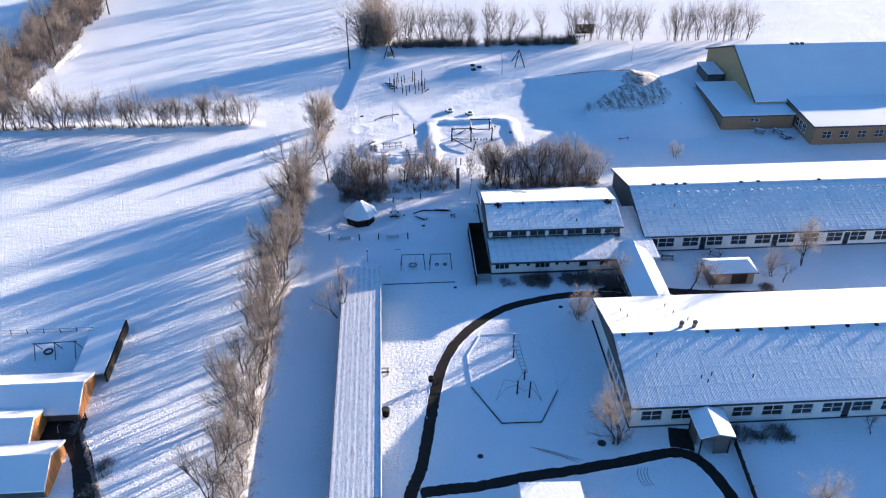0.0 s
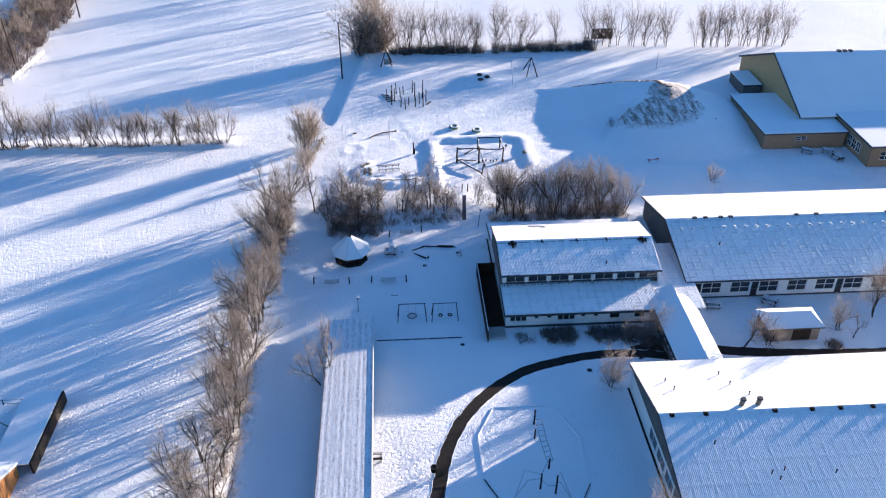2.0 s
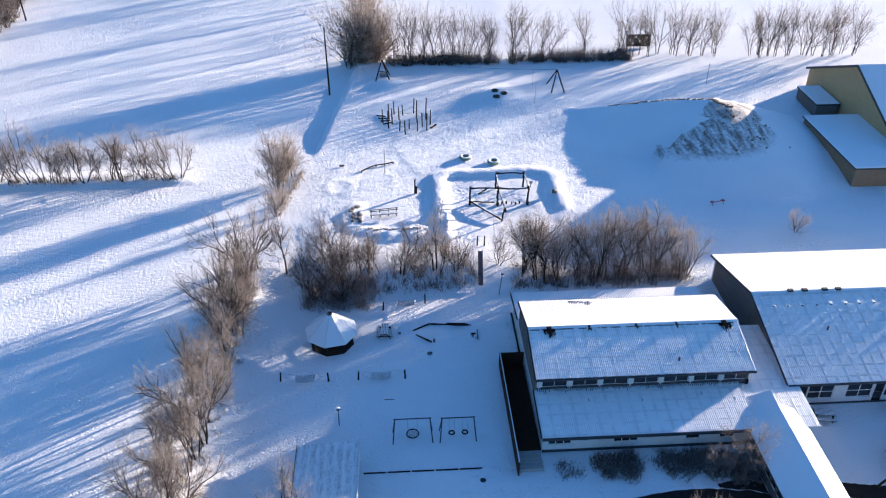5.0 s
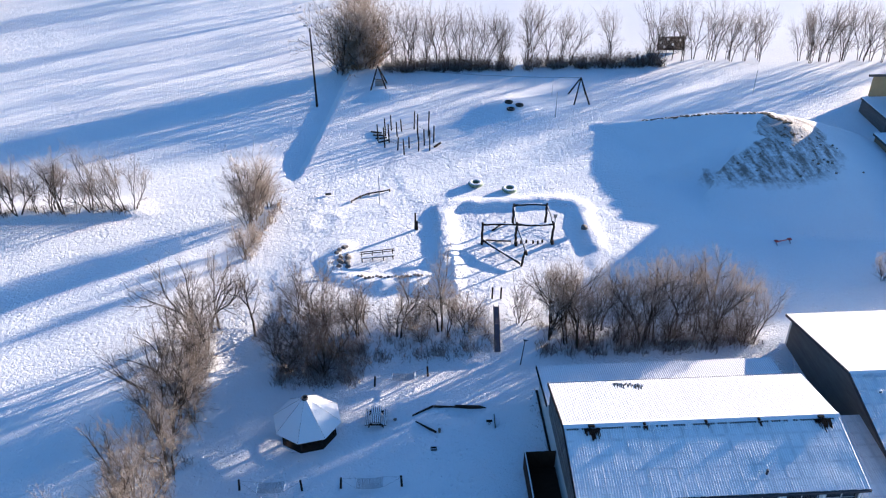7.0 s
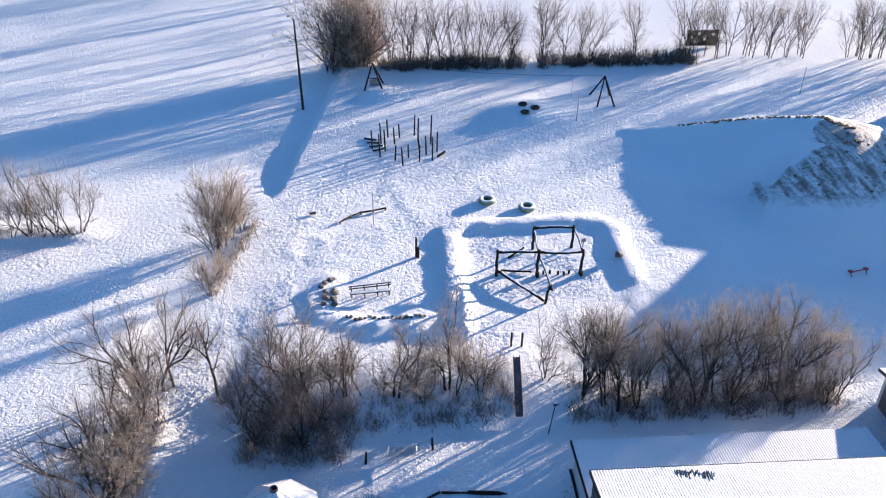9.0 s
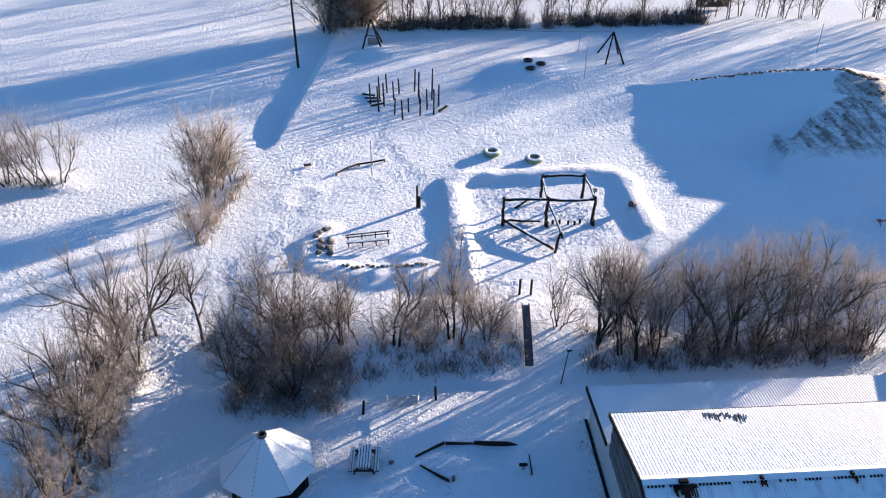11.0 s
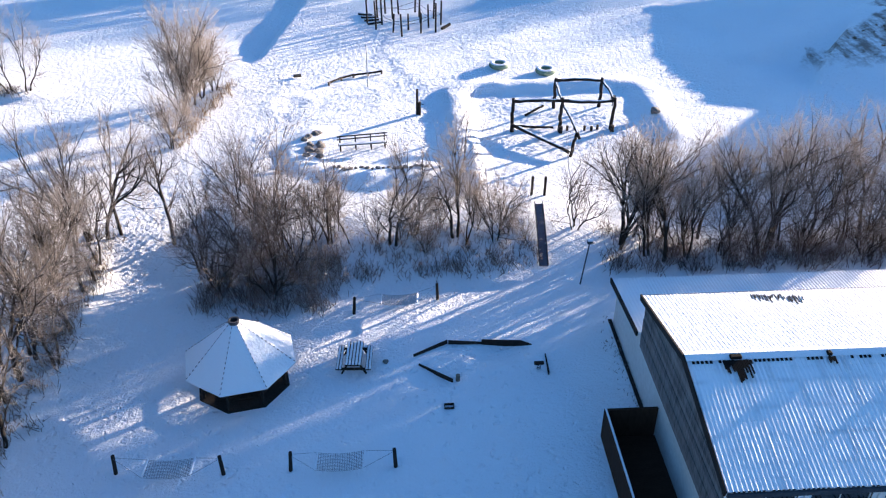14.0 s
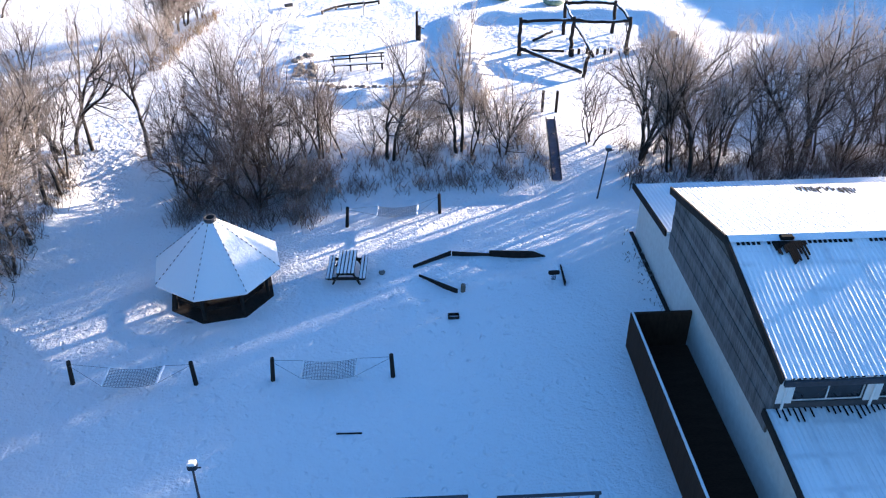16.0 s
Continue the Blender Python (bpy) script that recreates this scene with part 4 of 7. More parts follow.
def build_sports_hall():
    h = thing("sports_hall", pose(71.5, 150.5, 0.6), "large yellow brick sports hall with a snowy gabled roof", "building")
    x0, x1, ya, yb, yr, ze, zr = 71.5, 125.0, 150.5, 179.5, 165.0, 4.0, 9.9
    for xa in (x0, x1 - 0.4):
        put("gable", Shape().prism([(ya, 0.0), (yb, 0.0), (yb, ze), (yr, zr), (ya, ze)], "x", xa, xa + 0.4), BRICK, h, "yellow brick gable")
    put("wall", Shape().box(x0 + 0.4, x1 - 0.4, ya, ya + 0.4, 0.0, ze - 0.05), BRICK, h)
    put("wall", Shape().box(x0 + 0.4, x1 - 0.4, yb - 0.4, yb, 0.4, ze - 0.05), BRICK, h)
    for y in (ya - 0.5, yb + 0.5):
        s = Shape().prism([(y, ze - 0.12), (yr, zr + 0.06), (yr, zr + 0.3), (y, ze + 0.12)], "x", x0 - 0.35, x1)
        put("roof", s, ROOF_FLAT, h, "smooth snow on the roof")
        put("bargeboard", Shape().beam((x0 - 0.4, y, ze - 0.1), (x0 - 0.4, yr, zr + 0.1), 0.08, 0.35), FELT, h)
    for i in range(3):
        put("roof_vent", Shape().box(83.0 + 1.1 * i, 83.7 + 1.1 * i, yr - 0.35, yr + 0.35, zr + 0.12, zr + 0.5, 0.05), FELT, h)
    box_building("hall_annex", "low brown brick annex with snow on its flat roof", 63.2, 77.3, 145.2, 161.8, 0.1, 3.15, BRICK_BROWN, 0.25, [(68.6, 70.6, 1.9, 2.7)])
    box_building("boiler_house", "small dark flat-roofed annex beside the yellow gable", 67.6, 71.05, 167.2, 174.3, 0.6, 2.7, CLAD)
    g = thing("classroom_annex", pose(77.6, 136.9, 0.5), "brown brick classroom annex with white windows and snowy roof", "building")
    x0, x1, ya, yb = 77.9, 122.0, 137.9, 150.3
    wins = [(79.7 + 3.35 * i, 81.5 + 3.35 * i, 1.6, 3.1) for i in range(11)]
    put("wall", wall_x(x0, x1, ya, 0.0, 4.05, 0.3, wins), BRICK_BROWN, g)
    for a, b2, c, d in wins:
        window_x(g, a, b2, ya + 0.03, c, d)
    put("wall", Shape().prism([(ya + 0.3, 0.0), (yb, 0.0), (yb, 4.2), (ya + 0.3, 4.06)], "x", x0, x0 + 0.3), BRICK_BROWN, g)
    for i in range(3):
        s = Shape()
        y = 141.0 + 1.5 * i
        for zz in (1.2, 2.1, 3.0):
            s.box(x0 - 0.05, x0 - 0.004, y, y + 1.3, zz, zz + 0.08)
        for yy in (y, y + 0.6, y + 1.22):
            s.box(x0 - 0.048, x0 - 0.006, yy, yy + 0.08, 1.281, 2.999)
        w = put("window", s, WHITE, g)
        put("pane", Shape().box(x0 - 0.03, x0 - 0.003, y + 0.08, y + 1.22, 1.28, 3.0), GLASS, w)
    put("roof", Shape().prism([(ya - 0.4, 4.07), (yb + 0.1, 4.22), (yb + 0.1, 4.5), (ya - 0.4, 4.35)], "x", x0 - 0.3, x1), ROOF_FLAT, g, "snow on the sloping roof")
    put("fascia", Shape().box(x0 - 0.3, x1, ya - 0.46, ya - 0.403, 4.0, 4.3), FELT, g)
    put("bargeboard", Shape().beam((x0 - 0.34, ya - 0.4, 4.15), (x0 - 0.34, yb, 4.3), 0.06, 0.3), FELT, g)


build_sports_hall()


def build_shed():
    """The long open bicycle shed; its roof sheets run the long way."""
    h = thing("bicycle_shed", pose(-5.5, 79, 0), "long low shed with ribbed snowy roof and white fascia", "shed")
    x0, x1, y0, y1 = -8.05, -2.75, 58.2, 100.3
    s = Shape()
    k = 40
    vs = []
    for j in range(22):
        for i in range(k + 1):
            x = x0 + (x1 - x0) * i / k
            vs.append((x, y0 + (y1 - y0) * j / 21, 2.12 + 0.30 * i / k + (0.005 if i % 4 in (1, 2) else 0.0)))
    s.add(vs, [(j * (k + 1) + i, j * (k + 1) + i + 1, (j + 1) * (k + 1) + i + 1, (j + 1) * (k + 1) + i) for j in range(21) for i in range(k)])
    s.box(x0, x1, y0, y1, 1.95, 2.1)
    put("roof", s, ROOF_SHED, h, "ribbed sheets under thin snow")
    put("fascia", Shape().box(x1 + 0.003, x1 + 0.1, y0 - 0.05, y1 + 0.05, 2.0, 2.5), WHITE, h, "white fascia board")
    put("fascia", Shape().box(x0 - 0.07, x0 - 0.003, y0, y1, 1.9, 2.16), FELT, h)
    put("back_wall", Shape().box(x0 + 0.15, x0 + 0.27, y0 + 0.2, y1 - 0.2, 0, 1.948), CLAD, h)
    put("back_wall", Shape().box(x0 + 0.28, x1 - 0.3, y1 - 0.32, y1 - 0.2, 0, 1.948), CLAD, h)
    for i in range(11):
        y = y0 + 0.6 + i * 4.07
        put("post", Shape().box(x1 - 0.28, x1 - 0.13, y, y + 0.15, 0, 1.948, 0.01), DARKWOOD, h)
    put("lower_roof", Shape().prism([(x0 - 2.6, 1.8), (x0 - 0.08, 1.95), (x0 - 0.08, 2.07), (x0 - 2.6, 1.92)], "y", 52.0, 58.6), SNOW_SMOOTH, h)
    put("post", Shape().box(x0 - 2.4, x0 - 2.25, 58.2, 58.35, 0, 1.8), DARKWOOD, h)


build_shed()


def build_garage():
    h = thing("garden_shed", pose(47.6, 97.2, 0), "small dark timber outbuilding with a snowy roof", "shed")
    x0, x1, ya, yb = 44.5, 50.9, 95.6, 98.9
    put("wall", wall_x(x0, x1, ya, 0, 2.15, 0.15, [(47.6, 49.9, 0.05, 2.0)]), CLAD, h)
    put("door", Shape().box(47.6, 49.9, ya + 0.05, ya + 0.1, 0.05, 2.0), DARKWOOD, h)
    put("wall", Shape().box(x0, x1, yb - 0.15, yb, 0, 2.15), CLAD, h)
    for xa in (x0, x1 - 0.15):
        put("wall", Shape().box(xa, xa + 0.15, ya + 0.15, yb - 0.15, 0, 2.15), CLAD if xa < 46 else PLANK, h)
    top = [(x0 - 0.35, ya - 0.4, 2.16), (x1 + 0.35, ya - 0.4, 2.16), (x1 + 0.35, yb + 0.4, 2.16), (x0 - 0.35, yb + 0.4, 2.16), (x0 + 0.5, 97.7, 2.85), (x1 - 0.5, 97.7, 2.85)]
    put("roof", Shape().add(top, [(0, 1, 5, 4), (1, 2, 5), (2, 3, 4, 5), (3, 0, 4), (3, 2, 1, 0)]), SNOW_SMOOTH, h)
    for y in (ya - 0.44, yb + 0.405):
        put("gutter", Shape().box(x0 - 0.35, x1 + 0.35, y, y + 0.035, 2.05, 2.2), FELT, h)


build_garage()


def build_porch():
    h = thing("porch", pose(34.4, 66, 0), "small entrance porch with snowy gabled roof", "porch")
    for xa, xb in ((32.4, 34.4), (36.4, 34.4)):
        s = Shape().prism([(xa, 2.75), (xb, 3.3), (xb, 3.45), (xa, 2.9)], "y", 63.6, 68.0)
        put("roof", s, SNOW_SMOOTH, h)
    put("gable", Shape().prism([(32.7, 2.3), (36.1, 2.3), (36.1, 2.78), (34.4, 3.27), (32.7, 2.78)], "y", 63.85, 63.95), CLAD, h)
    for x in (32.7, 35.95):
        for y in (63.9, 67.5):
            put("post", Shape().box(x, x + 0.15, y, y + 0.15, 0, 2.72 if y > 64 else 2.29, 0.01), DARKWOOD, h)
    put("side_wall", Shape().box(36.0, 36.1, 64.06, 67.4, 0, 2.7), CLAD, h)
    put("side_wall", Shape().box(32.72, 32.84, 65.4, 67.4, 0, 2.7), CLAD, h)
    put("front_wall", Shape().box(34.3, 36.0, 63.96, 64.04, 0, 2.29), CLAD, h)
    s = Shape().prism([(11.6, 2.62), (18.1, 2.3), (18.1, 2.44), (11.6, 2.76)], "y", 50.0, 58.9)
    k = thing("garden_shed", pose(14.9, 55, 0), "low hut with a snow-covered roof beside the path", "shed")
    put("roof", s, SNOW_SMOOTH, k)
    put("wall", Shape().box(12.0, 17.8, 50.3, 58.6, 0, 2.28), CLAD, k)


build_porch()


def build_pit():
    """The dark sunken stair beside the boarded gable, behind a timber screen."""
    h = thing("basement_stair", pose(11.6, 105, 0), "dark fenced basement stair well along the end wall", "stair")
    put("screen", Shape().box(10.95, 11.07, 97.6, 112.0, 0, 1.72), PIT, h, "damp dark brown timber screen")
    put("screen", Shape().box(11.072, 13.4, 111.88, 112.0, 0, 1.72), PIT, h)
    put("top_rail", Shape().box(10.975, 11.06, 97.6, 112.0, 1.722, 1.76), SNOW_SMOOTH, h, "snow-dusted top rail")
    put("floor", Shape().box(11.08, 13.44, 100.4, 111.87, 0.02, 0.05), PIT, h)
    for i in range(8):
        put("step", Shape().box(11.09, 13.3, 98.0 + 0.3 * i, 98.29 + 0.3 * i, 0.02, 0.34 - 0.04 * i), CONCRETE, h)
    put("handrail", Shape().tube([(11.3, 98.2, 1.0), (13.3, 98.2, 1.0)], 0.025, 6), STEEL, h)

    strip = Shape().box(13.22, 13.42, 112.05, 120.6, -0.02, 0.03)
    tagged(part("gravel_strip", strip, ASPHALT_AND_SHADE), "dark bare strip at the foot of the rendered wall", "strip", kind="structure")


build_pit()


def build_left_houses():
    def house(x1, yr, label):
        h = thing("house", pose(x1, yr, 1.2), label, "house")
        x0, half, z0 = x1 - 26, 3.1, 1.1
        put("wall", Shape().box(x0, x1 - 0.25, yr - half, yr - half + 0.25, z0, 2.9), CLAD, h)
        put("wall", Shape().box(x0, x1 - 0.25, yr + half - 0.25, yr + half, z0, 2.9), CLAD, h)
        g = put("gable", Shape().prism([(yr - half, z0), (yr + half, z0), (yr + half, 2.9), (yr, 4.3), (yr - half, 2.9)], "x", x1 - 0.25, x1), ORANGE, h, "orange-stained boarded gable")
        for i in range(16):
            y = yr - half + 0.02 + i * (2 * half - 0.04) / 16
            top = 2.9 + 1.4 * (1 - abs(y + 0.19 - yr) / half) - 0.12
            put("board", Shape().box(x1 + 0.003, x1 + 0.022 + 0.008 * (i % 3), y, y + 0.36, z0, top), ORANGE, g)
        for sgn in (-1, 1):
            ye = yr + sgn * (half + 0.45)
            put("roof", Shape().prism([(ye, 2.72), (yr, 4.35), (yr, 4.55), (ye, 2.9)], "x", x0, x1 + 0.05), SNOW_SMOOTH, h)
            put("bargeboard", Shape().beam((x1 + 0.085, ye, 2.75), (x1 + 0.085, yr, 4.42), 0.06, 0.3), WHITE, h, "white bargeboard")
    house(-37.2, 75.4, "timber house with orange gable and snowy roof")
    house(-41.0, 69.9, "timber house with snowy roof behind its neighbours")
    house(-37.4, 64.3, "timber house with orange boarded gable and white eaves")
    h = thing("carport", pose(-37.7, 83.8, 1.2), "low outbuilding with snowy roof and dark boarded side", "shed")
    put("roof", Shape().prism([(-39.9, 2.55), (-36.05, 2.75), (-36.05, 2.9), (-39.9, 2.7)], "y", 78.6, 89.0), SNOW_SMOOTH, h)
    put("wall", Shape().box(-36.0, -35.8, 78.65, 88.95, 1.1, 2.84), DARKWOOD, h, "dark boarded side wall")
    put("wall", Shape().box(-39.7, -36.01, 88.65, 88.8, 1.1, 2.52), CLAD, h)
    put("wall", Shape().box(-39.7, -39.55, 78.8, 88.6, 1.1, 2.52), CLAD, h)
    fence = thing("fence", pose(-46, 88.7, 1.2), "low wire fence with posts behind the garden", "fence")
    for i in range(7):
        put("post", Shape().box(-53 + 2.1 * i, -52.92 + 2.1 * i, 88.7, 88.78, 1.0, 2.1), DARKWOOD, fence)
    for z in (1.5, 2.0):
        put("rail", Shape().tube([(-53, 88.74, z), (-40, 88.74, z)], 0.02, 5), DARKSTEEL, fence)
    sw = thing("garden_swing", pose(-43, 83.5, 1.35), "dark garden swing frame with a tyre", "swing")
    put("beam", Shape().tube([(-46.2, 84.2, 3.3), (-40.8, 84.4, 3.3)], 0.06, 6), DARKWOOD, sw)
    for x in (-46.0, -43.5, -41.0):
        put("leg", Shape().tube([(x, 83.2, 1.35), (x, 84.3, 3.3)], 0.05, 6), DARKWOOD, sw)
        put("leg", Shape().tube([(x + 0.2, 85.4, 1.35), (x, 84.3, 3.3)], 0.05, 6), DARKWOOD, sw)
    put("seat", Shape().torus((-44.6, 84.3, 1.9), 0.5, 0.12), RUBBER, sw)
    build_path("terrace", [(-38.6, 72.0), (-37.4, 69.4), (-35.6, 66.6), (-34.4, 63.6), (-33.4, 60.0), (-33.0, 56.0)], 2.3, "dark cleared garden path beside the timber houses", 0.03)
    deck = thing("terrace_deck", pose(-38.6, 70.2, 1.3), "dark wet timber terrace between the timber houses", "terrace")
    for i in range(17):
        put("plank", Shape().box(-40.95, -36.5, 67.75 + 0.285 * i, 68.02 + 0.285 * i, 1.2, 1.42), DARKWOOD, deck)
    for y in (67.8, 72.5):
        put("post", Shape().box(-36.75, -36.6, y, y + 0.12, 1.2, 2.2), DARKWOOD, deck)
    put("rail", Shape().box(-36.72, -36.63, 67.93, 72.49, 2.05, 2.15), DARKWOOD, deck)
    brush("dry_shrub", "snow-dusted shrub at the edge of the terrace", [(-37.4 + 0.9 * rng0.random(), 70.2 + 1.6 * rng0.random()) for _ in range(5)], 1.3, rng0, BRUSH, 30)
    brush("dry_shrub", "bare shrubs on the field edge by the houses", [(-33.6 + 1.8 * rng0.random(), 61.0 + 5.2 * rng0.random()) for _ in range(10)], 1.1, rng0, BRUSH, 26)
    wall = thing("garden_wall", pose(-33, 64, 1.3), "rough low stone edging dusted with snow", "wall")
    rng = random.Random(5)
    for i in range(26):
        x, y = -36.6 + 4.6 * i / 25 + rng.uniform(-0.1, 0.1), 70.2 - 9.5 * i / 25
        put("stone", Shape().lump((x, y, 1.42), 0.22 + rng.uniform(0, 0.12), rng), STONE, wall)




# ---- trees and hedges ----
def grow(rng, height, width, stems, lean, clear, levels, sides, twigs, thick=0.09, gnarl=0.12, fat=1.0, low=0):
    """A bare tree: dark stems that fork again and again (first mesh), and the fine shoots and twigs at their ends (second mesh)."""
    trunk, crown = Shape(), Shape()
    trunk.smooth = crown.smooth = True

    def way(d, spread):
        turn = rng.uniform(0, 2 * math.pi)
        s = d.cross(Vector((0.3, 0.2, 0.9)))
        s = s.normalized() if s.length > 0.05 else Vector((1, 0, 0))
        return (d * math.cos(spread) + (s * math.cos(turn) + d.cross(s) * math.sin(turn)) * math.sin(spread)).normalized()

    def twig(p, d):
        d = (d + Vector((rng.gauss(0, 0.2), rng.gauss(0, 0.2), rng.gauss(0.05, 0.15)))).normalized()
        length = rng.uniform(0.2, 0.62) * (0.55 + 0.06 * height)
        s = d.cross(Vector((rng.gauss(0, 1), rng.gauss(0, 1), rng.gauss(0, 1)))).normalized() * (0.0060 * fat * rng.uniform(0.7, 1.25))
        crown.add([p - s, p + s, p + d * length], [(0, 1, 2)])

    def limb(p, d, length, r, level):
        segs = 5 if level == 0 else 1 if level >= levels else 3 if level < 3 else 2
        end = max(0.0045 * fat, r * (0.62 if level < 3 else 0.45))
        pts, rad = [p], [r]
        lift = 0.0 if level == 0 else 0.055
        for i in range(segs):
            d = (d + Vector((rng.gauss(0, 1), rng.gauss(0, 1), rng.gauss(0, 0.6))) * gnarl + Vector((0, 0, lift))).normalized()
            p = p + d * (length / segs)
            pts.append(p)
            rad.append(r + (end - r) * (i + 1) / segs)
        if level < levels:
            trunk.tube(pts, rad, (7, 5, 4, 3, 3)[level], level == 0)
        else:                                                 # the last shoots, thinner than a finger
            s = d.cross(Vector((rng.gauss(0, 1), rng.gauss(0, 1), rng.gauss(0, 1)))).normalized()
            w = min(r, 0.011 * fat)
            crown.add([pts[0] - s * w, pts[0] + s * w, p + s * w * 0.4, p - s * w * 0.4], [(0, 1, 2, 3)])

        def at(t):
            i = min(segs - 1, int(t * segs))
            return pts[i].lerp(pts[i + 1], t * segs - i), (pts[i + 1] - pts[i]).normalized()

        if level >= levels:
            for _ in range(twigs):
                q, e = at(rng.uniform(0.1, 1.0))
                twig(q, way(e, rng.uniform(0.3, 1.25)))
            twig(p, d)
            return
        for _ in range(2 if level or rng.random() < 0.6 else 3):
            limb(p, way(d, rng.uniform(0.24, 0.62)), length * rng.uniform(0.62, 0.86) if level else length * rng.uniform(0.8, 1.05) * (1 - clear) / (2.3 * clear), end, level + 1)
        for _ in range(sides if level else low + (rng.random() < 0.5)):
            q, e = at(rng.uniform(0.35, 0.95))
            long_ = length * rng.uniform(0.45, 0.75) if level else height * (1 - clear) * rng.uniform(0.2, 0.36)
            limb(q, way(e, rng.uniform(0.55, 1.05)), long_, end * 0.6, min(levels, level + (1 if level else 2)))

    for k in range(stems):
        a = 2 * math.pi * (k + rng.random() * 0.7) / stems
        tilt = lean * rng.uniform(0.4, 1.25)
        base = Vector((math.cos(a), math.sin(a), 0)) * (0.0 if stems == 1 else 0.32) * rng.uniform(0.4, 1.3) - Vector((0, 0, 0.25))
        d = Vector((math.cos(a) * tilt, math.sin(a) * tilt, 1)).normalized()
        limb(base, d, height * clear * rng.uniform(0.8, 1.15), thick * rng.uniform(0.75, 1.15), 0)
    tips = sorted(math.hypot(v[0], v[1]) for v in crown.v)
    tops = sorted(v[2] for v in crown.v)
    up = height / tops[int(0.985 * len(tops))]
    flat = up * min(1.35, max(0.75, width / 2 / (up * tips[int(0.93 * len(tips))])))
    for s in (trunk, crown):
        s.v = [(x * flat, y * flat, z * up) for x, y, z in s.v]
    return trunk, crown


def tree_kind(name, seed, crown_material, label, *args, **more):
    trunk, crown = grow(random.Random(seed), *args, **more)
    t = thing(name, pose(0, 0, -60), label, "tree" if name == "tree" else "shrub")
    part("trunk", trunk, BARK, t)
    part("crown", crown, crown_material, t)
    return t


# height, width, stems, lean, clear stem, levels of forks, side limbs, twigs to a shoot
SLIM = [tree_kind("tree", 10 + i, TWIG, "slender bare hedge tree with frosted brown twigs", 8.0 + 0.3 * (i % 3), 5.0, 1 + i % 3, 0.16, 0.36, 4, 3, 7, thick=0.15, gnarl=0.11, low=1) for i in range(7)]
DENSE = [tree_kind("shrub", 20 + i, TWIG_DARK, "dense bare shrub with dark twigs and frost on its tips", 6.7 + 0.4 * (i % 2), 4.2, 4, 0.26, 0.27, 4, 2, 6, thick=0.085, gnarl=0.19, fat=0.85, low=3) for i in range(6)]
HAZY = [tree_kind("shrub", 26 + i, TWIG, "tall bare shrub with a frosted hazy top", 7.6, 4.2, 3, 0.22, 0.32, 4, 2, 8, thick=0.085, gnarl=0.16, fat=0.85, low=2) for i in range(3)]
SINGLE = [tree_kind("tree", 34 + i, TWIG_DARK, "single bare young tree in the snow", 6.9, 4.6, 1, 0.10, 0.42, 4, 3, 4, thick=0.17, gnarl=0.10, fat=0.8, low=1) for i in range(3)]
BUSH = [tree_kind("shrub", 40 + i, TWIG, "bushy bare tree with pale brown twigs", 6.2, 4.4, 4, 0.30, 0.2, 3, 3, 14, thick=0.06, gnarl=0.12, low=4) for i in range(3)]
GOLDEN = [tree_kind("shrub", 43 + i, TWIG_PALE, "bushy bare tree with golden pale twigs", 7.0, 5.2, 5, 0.22, 0.22, 3, 4, 14, thick=0.08, gnarl=0.10, low=4) for i in range(2)]
ROUND = [tree_kind("tree", 45 + i, TWIG_PALE, "bare field tree with crooked dark stems and a rounded crown", 6.9 + 0.4 * i, 5.4, 2 + i % 2, 0.34, 0.28, 4, 3, 6, thick=0.13, gnarl=0.15, fat=1.0, low=1) for i in range(4)]
FAR = [tree_kind("tree", 50 + i, TWIG, "bare tree in the far hedge", 8.4, 3.2, 2 + i % 2, 0.08, 0.26, 3, 3, 8, thick=0.085, gnarl=0.07, fat=1.3, low=3) for i in range(4)]
FAR_BUSH = [tree_kind("shrub", 60 + i, TWIG_PALE, "bushy bare tree in the far hedge", 6.4, 4.8, 5, 0.36, 0.15, 3, 2, 12, thick=0.06, gnarl=0.12, fat=2.0, low=3) for i in range(3)]
USED = {}


def plant(kinds, x, y, scale, rng, group, tall=1.0, label=""):
    src = kinds[rng.randrange(len(kinds))]
    m = Matrix.LocRotScale((x, y, ground_z(x, y) - 0.02), Euler((rng.gauss(0, 0.03), rng.gauss(0, 0.03), rng.uniform(0, 6.28))), (scale, scale, scale * tall))
    if src.name not in USED:
        USED[src.name] = True
        src.matrix_basis = m
        t = src
    else:
        t = copy_thing(src, m)
        t.matrix_basis = m
    tagged(t, label, group=group)
    return t


